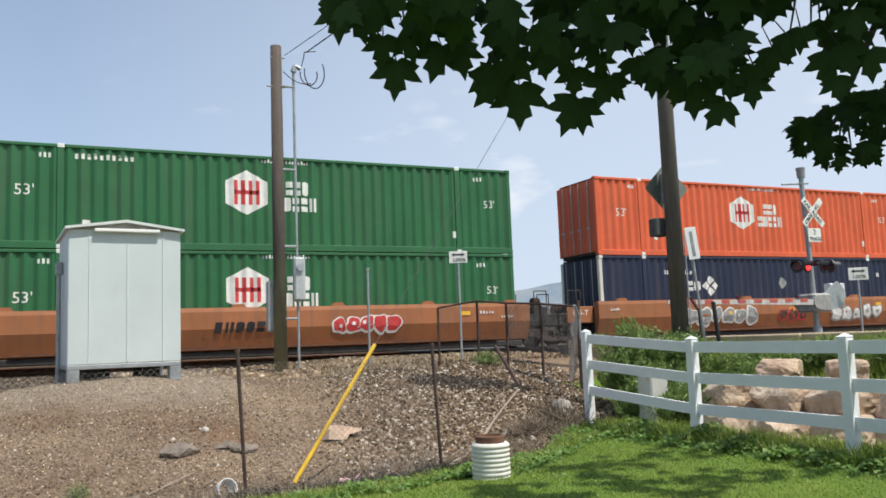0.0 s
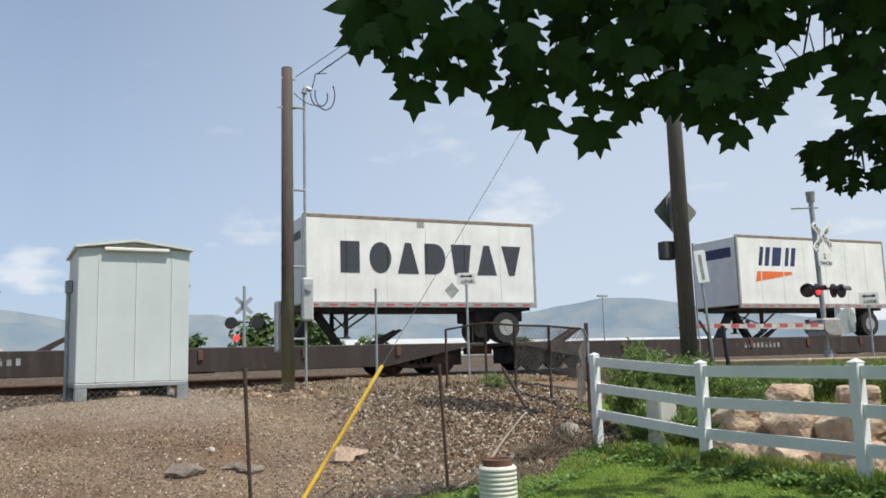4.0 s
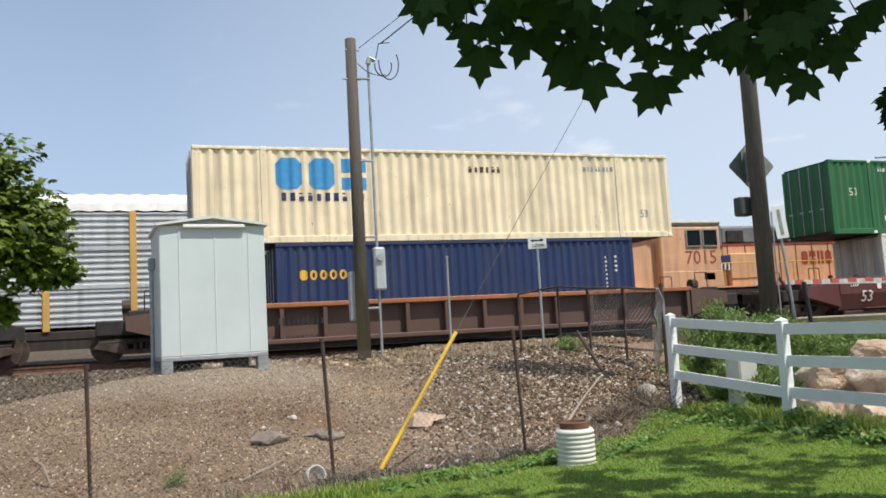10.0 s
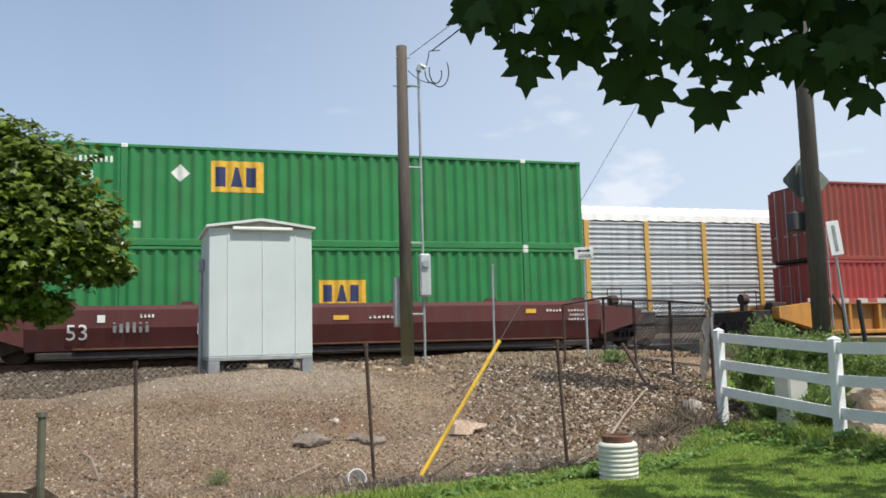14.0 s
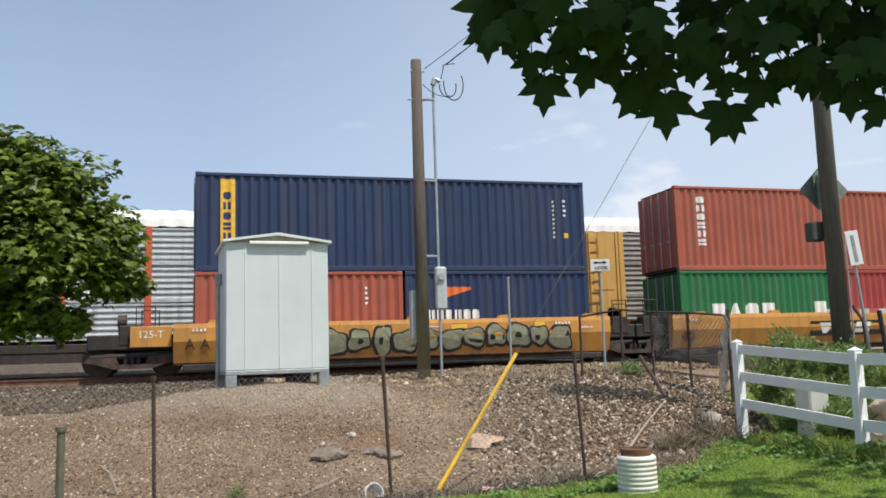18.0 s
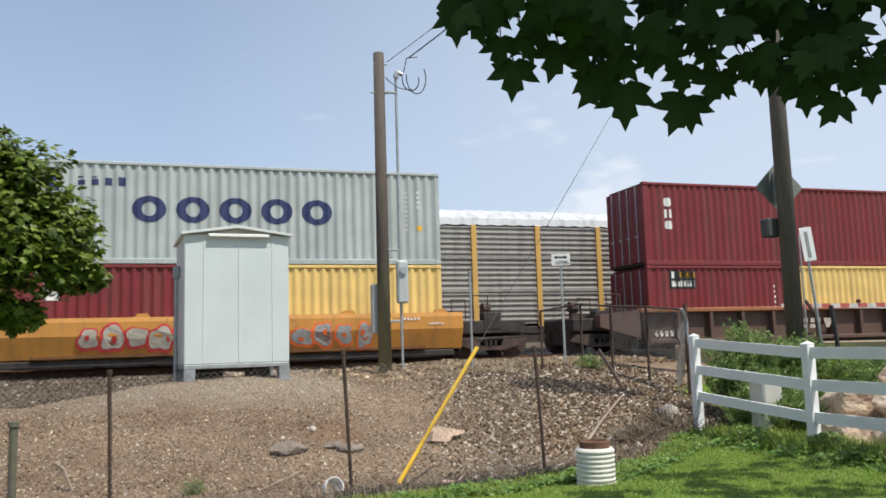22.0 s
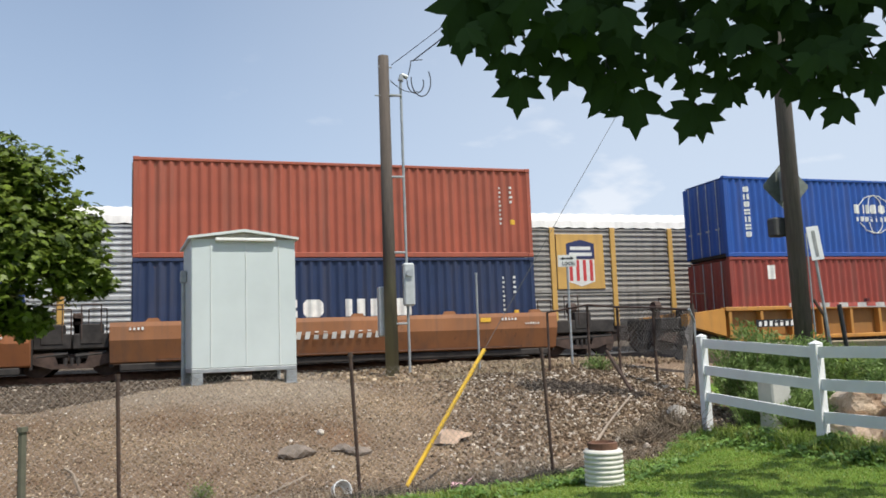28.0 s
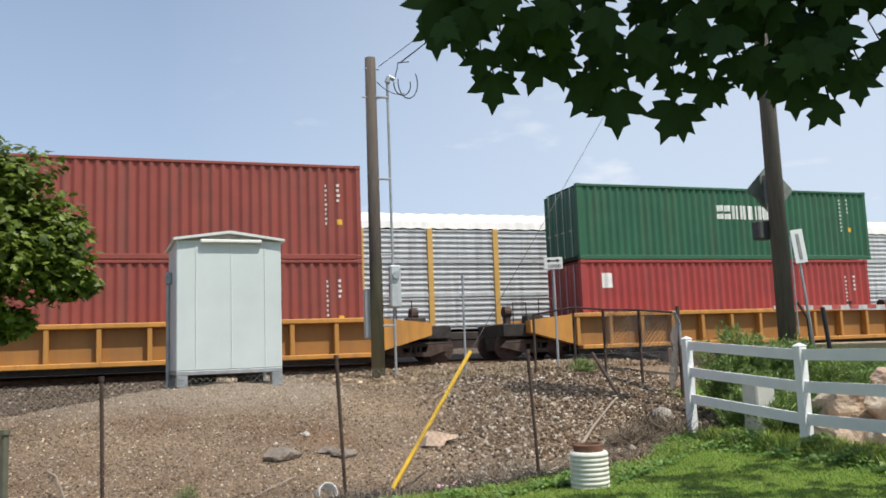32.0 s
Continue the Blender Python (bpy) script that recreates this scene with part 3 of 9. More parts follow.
def well_car(label, a, b, left, right, color, ribbed, trucks, marks=(), group="container well cars"):
    """A well car whose well spans a..b along its train and whose platforms reach to left and right."""
    mat = coat(color)
    car = thing("well_car", label, "railway car", group)
    L, mid = b - a, 1.25
    for side, y0 in (("near", 0.0), ("far", 2.5)):
        s = -1 if side == "near" else 1
        if ribbed:
            ya, yb = sorted((y0 + s * 0.07, y0 + s * 0.11))
            # dirt, and shade below the top chord, both put into these darker coats
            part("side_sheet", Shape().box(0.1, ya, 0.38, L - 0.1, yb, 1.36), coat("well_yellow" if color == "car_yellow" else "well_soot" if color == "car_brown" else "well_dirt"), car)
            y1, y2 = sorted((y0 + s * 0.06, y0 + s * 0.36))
            rib_coat = coat("well_soot") if color == "car_brown" else mat
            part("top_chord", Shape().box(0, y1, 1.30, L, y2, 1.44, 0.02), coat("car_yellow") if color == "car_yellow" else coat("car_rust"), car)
            part("bottom_chord", Shape().box(0.3, y1, 0.26, L - 0.3, y2, 0.40, 0.02), rib_coat, car)
            n = max(6, round(L / 1.28))
            for i in range(n + 1):
                x = 0.12 + (L - 0.34) * i / n
                part("side_rib", cached(("side_rib", s), lambda: Shape().box(0, y1 + 0.02, 0.40, 0.13, y2 - 0.03, 1.30, 0.015), rib_coat), None, car, at=pose(x, 0, 0))
        else:
            tz = 1.54 if L > 14.5 else 1.42
            prof = [(y0 + s * 0.06, tz), (y0 + s * 0.30, tz), (y0 + s * 0.33, tz - 0.12), (y0 + s * 0.33, 0.93), (y0 + s * 0.13, 0.34), (y0 + s * 0.04, 0.30)]
            part("side_sill", Shape().prism(prof, "x", 0, L), mat, car)
            ya, yb = sorted((y0 + s * 0.16, y0 + s * 0.24))
            part("walk_strip", Shape().box(1.2, ya, 0.36, L - 1.2, yb, 0.40), RUST, car)
            for i in range(max(3, round(L / 2.6))):
                x = 0.9 + (L - 1.8) * i / max(2, round(L / 2.6) - 1)
                yc, yd = sorted((y0 + s * 0.08, y0 + s * 0.28))
                part("guide_lug", cached(("guide_lug", s), lambda: Shape().prism([(0, 0), (0.42, 0), (0.34, 0.10), (0.08, 0.10)], "y", yc, yd), mat), None, car, at=pose(x, 0, tz))
    part("well_floor", Shape().box(0.25, -0.16, 0.10, L - 0.25, 2.66, 0.295, 0.03), STEEL_DARK, car)
    for x0, x1, s in ((left - a, 0.0, -1), (L, right - a, 1)):
        xa, xb = sorted((x0, x1))
        if xb - xa > 0.25:
            part("end_platform", Shape().box(xa + 0.02, 0.12, 0.74, xb - 0.02, 2.38, 1.16, 0.03).box(xa + 0.02, 0.8, 0.30, xb - 0.02, 1.7, 0.76), STEEL_DARK, car)
            xw = -0.02 if s < 0 else L - 0.06
            part("end_bulkhead", Shape().box(xw, 0.0, 0.22, xw + 0.08, 2.5, 1.36, 0.01), STEEL_DARK, car)
            part("brake_gear", Shape().tube((xa + 0.1, 0.25, 0.55), (xb - 0.1, 0.25, 0.62), 0.09, n=8).box((xa + xb) / 2 - 0.3, 0.1, 0.86, (xa + xb) / 2 + 0.3, 0.5, 1.42, 0.03), STEEL_DARK, car)
            xi, xo = (xb, xb - min(1.5, xb - xa)) if s < 0 else (xa, xa + min(1.5, xb - xa))
            for y0, q in ((-0.3, 0.1), (2.4, 2.8)) if ribbed or color == "car_maroon" else ():
                part("end_sill", Shape().prism([(xi, 1.40), (xi, 0.45), (xo, 0.86), (xo, 1.24)], "y", y0, q), rib_coat if ribbed else mat, car)
            if not ribbed and s < 0 and xb - xa > 1.2:
                xp = xb - 1.15 if s < 0 else xa + 0.05
                part("end_plate", Shape().box(xp, -0.05, 0.80, xp + 1.1, 0.0, 1.38, 0.015), mat, car)
                part("lettering", text_mesh("125-T", 0.20, WHITE_MARK), WHITE_MARK, car, at=pose(xp + 0.2, -0.056, 1.06))
            for k in range(2):
                yk = 0.1 + 2.1 * k
                xm = (xi + xo) / 2
                part("grab_rail", Shape().line([(xm - 0.25 * s, yk, 1.2), (xm - 0.25 * s, yk, 1.95), (xm + 0.25 * s, yk, 1.95), (xm + 0.25 * s, yk, 1.0)], 0.018), RUST_DARK, car)
            part("brake_stand", Shape().box(xo - 0.1, 1.5, 1.0, xo + 0.1, 1.75, 1.75, 0.03).tube((xo - 0.12, 1.62, 1.6), (xo + 0.12, 1.62, 1.6), 0.2, n=12), RUST_DARK, car)
    for x in trucks:
        truck(car, x - a, mid)
    before = set(car.children)
    stencils = [] if ribbed else [("bars", 4, 0.42, 0.09, 0.5, 1.2, WHITE_MARK, -1, 0), ("bars", 5, 0.55, 0.09, L - 1.9, 1.2, WHITE_MARK, -1, 0), ("bars", 6, 0.5, 0.07, L - 1.1, 1.06, WHITE_MARK, -1, 0), ("plate", 0.34, 0.13, L - 2.6, 1.16, YELLOW_MARK)]
    if color == "car_maroon":
        stencils += [("bars", 6, 0.6, 0.07, L - 1.15, 0.92, WHITE_MARK, -1, 0), ("bars", 6, 0.6, 0.07, L - 1.15, 1.2, WHITE_MARK, -1, 0), ("plate", 0.2, 0.2, 1.8, 1.08, WHITE_MARK), ("bars", 4, 0.4, 0.1, 2.9, 1.2, WHITE_MARK, -1, 0), ("bars", 9, 1.2, 0.08, L * 0.55, 1.08, WHITE_MARK, -1, 0), ("text", "C", 0.2, L * 0.42, 0.98, WHITE_MARK)]
    for m in list(marks) + stencils:
        mark_at(car, m)
    for ob in car.children:
        if ob not in before and not ribbed:
            # the lower half of the sill leans inwards
            z0 = ob.matrix_basis.translation.z
            for v in ob.data.vertices:
                v.co.y += max(0.0, 0.93 - z0 - v.co.z) * 0.33 - 0.004
    return car


def mark_at(car, m):
    """A marking on a car's near sill, 0.34 m out from the loads."""
    y = -0.345
    kind = m[0]
    if kind == "bars":
        _, n, w, h, x, z, mat, pat, slant = m
        wordmark(car, n, w, h, x, y, z, mat, pat, slant)
    elif kind == "plate":
        _, w, h, x, z, mat = m
        part("panel_mark", Shape().box(0, -0.004, 0, w, 0, h), mat, car, at=pose(x, y + 0.002, z))
    elif kind == "text":
        _, txt, h, x, z, mat = m
        part("lettering", text_mesh(txt, h, mat), mat, car, at=pose(x, y - 0.004, z))
    elif kind == "graffiti":
        _, w, h, x, z, mats, seed = m
        rnd = random.Random(seed)
        n = max(1, int(w / (h * 0.72)))
        for i in range(n):
            cx, cz = w * (i + 0.5) / n, h * rnd.uniform(0.42, 0.58)
            rx, rz = w / n * rnd.uniform(0.42, 0.62), h * rnd.uniform(0.32, 0.50)
            p1, p2, p3 = (rnd.uniform(0, 6.28) for _ in range(3))
            def blob(k, qx=0.0, qz=0.0):
                out = []
                for j in range(22):
                    t = 2 * math.pi * j / 22
                    box_r = (abs(math.cos(t)) ** 3.2 + abs(math.sin(t)) ** 3.2) ** (-1 / 3.2)
                    r = k * box_r * (1 + 0.07 * math.sin(2 * t + p1) + 0.10 * math.sin(3 * t + p2) + 0.07 * math.sin(5 * t + p3))
                    out.append((cx + qx + rx * r * math.cos(t), cz + qz + rz * r * math.sin(t)))
                return out
            lift = -0.0008 * (i % 3)
            part("painted_scrawl", Shape().prism(blob(1.0), "y", -0.002 + lift, 0), mats[1], car, at=pose(x, y, z))
            part("painted_scrawl", Shape().prism(blob(0.80, 0.02, 0.02), "y", -0.006 + lift, 0), mats[0], car, at=pose(x, y, z))
            if rnd.random() < 0.7:
                part("painted_scrawl", Shape().prism(blob(0.22, rx * rnd.uniform(-0.3, 0.3), rz * rnd.uniform(-0.2, 0.3)), "y", -0.009 + lift, 0), mats[1], car, at=pose(x, y, z))


def flat_car(label, length, group="trailer flat cars"):
    mat = coat("flat_brown")
    car = thing("flat_car", label, "railway car", group)
    part("deck", Shape().box(0, -0.2, 0.86, length, 2.7, 0.98, 0.02), mat, car)
    part("centre_sill", Shape().box(0.4, 0.7, 0.28, length - 0.4, 1.8, 0.86), STEEL_DARK, car)
    for y in (-0.22, 2.58):
        part("side_sill", Shape().prism([(0.3, 0.92), (length - 0.3, 0.92), (length - 3.4, 0.30), (3.4, 0.30)], "y", y, y + 0.14), mat, car)
    for i in range(int(length / 3)):
        part("stake_pocket", cached(("stake_pocket",), lambda: Shape().box(0, -0.28, 0.62, 0.14, -0.21, 0.9, 0.01), RUST), None, car, at=pose(1.5 + 3 * i, 0, 0))
    for i in range(5):
        x = 4.2 + (length - 9.6) * i / 4
        part("underframe_gear", Shape().box(x, 0.25, 0.25, x + 0.9, 0.75, 0.8, 0.04).tube((x + 1.0, 0.5, 0.5), (x + 1.8, 0.5, 0.5), 0.17, n=10) if i % 2 else Shape().box(x, 0.1, 0.35, x + 0.25, 2.4, 0.86).tube((x - 0.8, 0.4, 0.45), (x + 1.2, 0.4, 0.45), 0.05, n=6), STEEL_DARK, car)
    for x in (2.1, length - 2.1):
        truck(car, x, 1.25)
    for x, s in ((0, -1), (length, 1)):
        part("coupler", Shape().box(min(x, x + s * 0.5), 1.1, 0.62, max(x, x + s * 0.5), 1.4, 0.86, 0.04), RUST, car)
        part("end_rail", Shape().line([(x - s * 0.25, 0.1, 0.9), (x - s * 0.25, 0.1, 1.65), (x - s * 0.25, 0.6, 1.65), (x - s * 0.25, 0.6, 0.9)], 0.02), RUST_DARK, car)
    for i in range(3):
        part("hitch_stand", cached(("hitch_stand",), lambda: Shape().prism([(0, 0.98), (0.35, 0.98), (1.1, 1.45), (1.0, 1.5)], "y", 0.95, 1.05).prism([(0, 0.98), (0.35, 0.98), (1.1, 1.45), (1.0, 1.5)], "y", 1.45, 1.55), RUST_DARK), None, car, at=pose(2.5 + i * (length - 6) / 2, 0, 0))
    tagged(part("small_writing", bars(9, 1.9, 0.2, -1), GREY_MARK, car, at=pose(length * 0.4, -0.226, 0.6)), kind="stuff")
    return car


RAIL_BROWN = plain("weathered_rail", (0.26, 0.20, 0.15), 0.8, 0.1, 0.4, 4)


def trailer(label, length, nose_left, marks=(), group="trailers on flat cars"):
    """A short box trailer with one axle and landing legs; z from the flat car's deck."""
    mat = coat("white")
    t = thing("box_trailer", label, "trailer", group)
    z0, z1, w = 1.16, 4.06, 2.5
    part("box_body", Shape().box(0, 0, z0 + 0.12, length, w, z1 - 0.06, 0.03), mat, t)
    for y in (-0.012, w - 0.03):
        part("top_rail", Shape().box(0, y, z1 - 0.11, length, y + 0.042, z1, 0.012), RAIL_BROWN, t)
        part("bottom_rail", Shape().box(0, y, z0, length, y + 0.042, z0 + 0.18, 0.012), GREY_MARK, t)
    n = int(length / 1.18)
    for i in range(1, n):
        part("seam", cached(("seam",), lambda: Shape().box(0, -0.010, z0 + 0.2, 0.035, 0, z1 - 0.15), mat), None, t, at=pose(length * i / n, 0, 0))
    for i in range(int(length / 0.62)):
        part("reflector", cached(("reflector",), lambda: Shape().box(0, -0.016, z0 + 0.06, 0.28, -0.012, z0 + 0.11), RED_MARK), None, t, at=pose(0.2 + 0.62 * i, 0, 0))
    for x in (0.0, length - 0.09):
        for y in (-0.014, w - 0.08):
            part("corner_post", Shape().box(x - 0.005, y, z0, x + 0.095, y + 0.094, z1 - 0.01, 0.012), GREY_MARK, t)
    xa, xl = (length - 1.2, 1.5) if nose_left else (1.2, length - 1.5)
    part("axle_frame", Shape().box(xa - 0.9, 0.5, 0.72, xa + 0.9, 2.0, 1.16, 0.03), STEEL_DARK, t)
    for y in (0.03, 0.34, 1.92, 2.22):
        wl = part("wheel", cached(("trailer_wheel",), lambda: Shape().tube((0, 0, 0), (0, 0.25, 0), 0.5, n=28), TYRE), None, t, at=pose(xa, y, 0.5))
        part("rim", cached(("rim",), lambda: Shape().tube((0, -0.01, 0), (0, 0.26, 0), 0.27, n=20).tube((0, -0.03, 0), (0, 0, 0), 0.09, n=10), GREY_MARK), None, wl)
    for y in (0.45, 1.95):
        part("landing_leg", Shape().box(xl - 0.06, y - 0.06, 0.25, xl + 0.06, y + 0.06, 1.16, 0.01).box(xl - 0.12, y - 0.12, 0.22, xl + 0.12, y + 0.12, 0.26), STEEL_DARK, t)
    part("leg_brace", Shape().tube((xl, 0.45, 0.5), (xl, 1.95, 1.05), 0.03, n=6).tube((xl, 0.45, 0.5), (xl + (0.9 if nose_left else -0.9), 0.45, 1.1), 0.035, n=6).tube((xl, 1.95, 0.5), (xl + (0.9 if nose_left else -0.9), 1.95, 1.1), 0.035, n=6), STEEL_DARK, t)
    xk = 0.7 if nose_left else length - 0.7
    part("hitch", Shape().prism([(xk - 0.9, 0.02), (xk - 0.7, 0.02), (xk + 0.15, 1.14), (xk - 0.15, 1.14)], "y", 1.1, 1.4).prism([(xk + 0.9, 0.02), (xk + 0.7, 0.02), (xk - 0.15, 1.14), (xk + 0.15, 1.14)], "y", 1.1, 1.4), STEEL_DARK, t)
    part("trailer_frame", Shape().box(0.1, 0.3, z0 - 0.08, length - 0.1, 2.2, z0 + 0.02), STEEL_DARK, t)
    for m in marks:
        if m[0] == "end":
            part("end_panel", Shape().box(-0.012, m[1], m[3], -0.004, m[2], m[4]), m[5], t)
        else:
            mark(t, m[:1] + m[1:])
    return t


def autorack(label, side, frame_c, roof_c, group="enclosed car carriers"):
    """An enclosed car carrier, 27.6 m long; x from its left end, y from its near side, z from the rail."""
    L, w = 27.6, 3.04
    car = thing("autorack", label, "railway car", group)
    sm, fm = coat(side), coat(frame_c)
    ribs = []
    z = 1.18
    while z < 4.95:
        ribs += [(0.0, z), (0.0, z + 0.10), (-0.035, z + 0.125), (-0.035, z + 0.175), (0.0, z + 0.20)]
        z += 0.20
    def panel(length):
        k = len(ribs)
        return Shape().add([(x, y, zz) for x in (0, length) for y, zz in ribs], [(i, i + 1, k + i + 1, k + i) for i in range(k - 1)])
    xs = [1.68 + (L - 3.36) * i / 9 for i in range(10)]
    for i in range(9):
        part("side_screen", cached(("side_screen",), lambda: panel((L - 3.36) / 9 - 0.22), sm), None, car, at=pose(xs[i] + 0.11, 0.03, 0))
    for i, x in enumerate(xs):
        part("side_post", cached(("side_post",), lambda: Shape().box(-0.11, -0.05, 1.05, 0.11, 0.05, 5.02, 0.015), fm), None, car, at=pose(x, 0, 0))
    for z in (2.42, 3.70):
        part("deck_beam", Shape().box(1.7, -0.02, z, L - 1.7, 0.05, z + 0.10), sm, car)
    if side == "rack_dull" and roof_c == "rack_white":
        sign = part("emblem_panel", Shape().box(xs[1] + 0.15, -0.06, 2.55, xs[2] - 0.45, -0.01, 4.75, 0.01), fm, car, "tan panel with a navy shield and red stripes")
        cx = (xs[1] + xs[2]) / 2 - 0.15
        part("shield", Shape().prism([(-0.62, 0.0), (-0.62, 0.62), (0.0, 0.78), (0.62, 0.62), (0.62, 0.0)], "y", -0.008, 0), NAVY_MARK, sign, at=pose(cx, -0.06, 3.75))
        part("shield_bars", Shape().box(-0.45, -0.012, 0.36, 0.45, -0.008, 0.5).box(-0.5, -0.012, 0.12, 0.5, -0.008, 0.26), WHITE_MARK, sign, at=pose(cx, -0.06, 3.75))
        part("stripe_field", Shape().prism([(-0.6, 0.1), (0.0, -0.1), (0.6, 0.1), (0.6, 0.98), (-0.6, 0.98)], "y", -0.006, 0), WHITE_MARK, sign, at=pose(cx, -0.06, 2.75))
        for k in range(4):
            part("red_stripe", Shape().box(-0.52 + 0.3 * k, -0.011, 0.12, -0.38 + 0.3 * k, -0.006, 0.96), RED_MARK, sign, at=pose(cx, -0.06, 2.75))
    part("far_side", Shape().box(0.1, w - 0.06, 1.1, L - 0.1, w, 5.02), sm, car)
    for x0, x1, s in ((0.12, 1.57, 1), (L - 1.57, L - 0.12, -1)):
        part("end_bay", Shape().box(x0, -0.01, 1.05, x1, 0.06, 5.02, 0.01), fm, car)
        part("bay_panel", Shape().box(x0 + 0.3, -0.03, 2.7, x1 - 0.3, 0.0, 3.5, 0.01), fm, car)
        for xl in (x0 + 0.06, x1 - 0.14):
            part("bay_post", Shape().box(xl, -0.06, 1.05, xl + 0.1, 0.0, 5.02, 0.01), fm, car)
        xd = x0 - 0.12 if s > 0 else x1 + 0.06
        part("end_door", Shape().box(xd, 0.2, 1.05, xd + 0.06, w / 2 - 0.02, 5.05).box(xd, w / 2 + 0.02, 1.05, xd + 0.06, w - 0.2, 5.05), fm, car)
        lad = Shape()
        xq = x0 + 0.12 if s > 0 else x1 - 0.58
        for q in (xq, xq + 0.42):
            lad.box(q, -0.12, 0.6, q + 0.04, -0.08, 5.0)
        for k in range(11):
            lad.box(xq + 0.04, -0.115, 0.75 + 0.4 * k, xq + 0.42, -0.085, 0.785 + 0.4 * k)
        part("ladder", lad, fm, car)
    pr = [(-0.02, 5.0), (0.05, 5.28), (0.42, 5.58), (1.0, 5.74), (w / 2, 5.80), (w - 1.0, 5.74), (w - 0.42, 5.58), (w - 0.05, 5.28), (w + 0.02, 5.0)]
    s = Shape()
    n = 92
    k = len(pr)
    vs, fs = [], []
    for i in range(n + 1):
        up = 0.045 if i % 2 else 0.0
        vs += [(0.05 + (L - 0.1) * i / n, y, z + up) for y, z in pr]
    for i in range(n):
        fs += [(i * k + j, (i + 1) * k + j, (i + 1) * k + j + 1, i * k + j + 1) for j in range(k - 1)]
    fs += [tuple(range(k)), tuple(range(n * k + k - 1, n * k - 1, -1))]
    part("roof", cached(("rack_roof", roof_c), lambda: s.add(vs, fs), coat(roof_c)), None, car)
    part("underframe", Shape().box(0.0, 0.02, 0.78, L, w - 0.02, 1.06, 0.02), coat("flat_brown"), car)
    part("side_sill", Shape().prism([(1.5, 0.8), (L - 1.5, 0.8), (L - 5.0, 0.45), (5.0, 0.45)], "y", 0.05, 0.2), coat("flat_brown"), car)
    for x in (2.6, L - 2.6):
        truck(car, x, w / 2)
    for x0, x1 in ((-0.45, 0.0), (L, L + 0.45)):
        part("coupler", Shape().box(x0, 1.35, 0.7, x1, 1.68, 0.95, 0.04), RUST, car)
    return car


def locomotive(label, color, cab_right, group="diesel locomotives"):
    """A six-axle wide-nose diesel, 22 m long, its cab at x = L before it is turned round."""
    L, w = 22.0, 3.0
    mat, grey = coat(color), plain("roof_grey", (0.16, 0.165, 0.17), 0.7, 0.0, 0.25, 2)
    loco = thing("locomotive", label, "locomotive", group)
    fx = (lambda x: x) if cab_right else (lambda x: L - x)
    def bx(s, x0, y0, z0, x1, y1, z1, b=0.02):
        a, c = sorted((fx(x0), fx(x1)))
        return s.box(a, y0, z0, c, y1, z1, b)
    part("frame", bx(Shape(), 0.2, 0.05, 1.25, L - 0.2, w - 0.05, 1.58, 0.03), coat("flat_brown"), loco)
    part("walkway", bx(Shape(), 0.2, 0.0, 1.58, L - 0.2, w, 1.64, 0.01), mat, loco)
    cab0, cab1 = (17.9, 19.8) if cab_right else (15.9, 19.0)
    rad = 7.2 if cab_right else 5.2
    red = plain("faded_red_paint", (0.30, 0.06, 0.045), 0.7, 0, 0.25, 3)
    part("long_hood", bx(Shape(), 1.1, 0.62, 1.64, 15.4, w - 0.62, 3.55, 0.06), mat, loco)
    part("hood_roof", bx(Shape(), 1.1, 0.64, 3.53, 15.4, w - 0.64, 4.36, 0.10), grey, loco)
    part("red_stripe", bx(Shape(), rad, 0.60, 3.46, 15.4, 0.625, 3.55, 0.0), red, loco)
    part("short_hood", bx(Shape(), 15.4, 0.62, 1.64, cab0, w - 0.62, 3.35, 0.05), mat, loco)
    part("equipment_housing", bx(Shape(), 15.4, 0.5, 3.35, cab0, w - 0.5, 4.45, 0.08), grey, loco)
    part("radiator", bx(Shape(), 1.0, 0.06, 3.55 if cab_right else 3.7, rad, w - 0.06, 4.42, 0.12), plain("radiator_brown", (0.12, 0.075, 0.065), 0.8, 0, 0.3, 3), loco)
    part("radiator_screen", bx(Shape(), 1.3, 0.56, 2.9 if cab_right else 2.3, rad - 0.2, 0.63, 3.7, 0.01), STEEL_DARK, loco)
    part("exhaust_stack", bx(Shape(), 9.0, 1.1, 4.36, 10.2, 1.9, 4.56, 0.05), STEEL_DARK, loco)
    part("blower_inlet", bx(Shape(), 11.7, 0.56, 3.62, 12.7, 0.65, 4.15, 0.02), STEEL_DARK, loco)
    part("blower_inlet", bx(Shape(), 14.2, 0.56, 3.62, 15.1, 0.65, 4.15, 0.02), STEEL_DARK, loco)
    part("blower_housing", bx(Shape(), 13.0, 0.35, 1.64, 17.3 if cab_right else 15.2, 0.62, 3.1, 0.04), mat, loco)
    part("cab", bx(Shape(), cab0, 0.04, 1.64, cab1, w - 0.04, 4.28, 0.06), mat, loco)
    part("cab_roof", bx(Shape(), cab0 - 0.15, 0.0, 4.28, cab1 + 0.25, w, 4.60, 0.16), plain("cab_roof_grey", (0.36, 0.36, 0.34), 0.6, 0, 0.15, 2), loco)
    for k in range(2):
        x = cab0 + 0.2 + 0.85 * k
        part("cab_window", bx(Shape(), x, 0.01, 3.42, x + 0.72, 0.05, 4.12, 0.01), GLASS_DARK, loco)
        a, c = sorted((fx(x), fx(x + 0.72)))
        part("window_frame", Shape().line([(a, 0.0, 3.42), (c, 0.0, 3.42), (c, 0.0, 4.12), (a, 0.0, 4.12), (a, 0.0, 3.42)], 0.03, 4), GALV_GREY, loco)
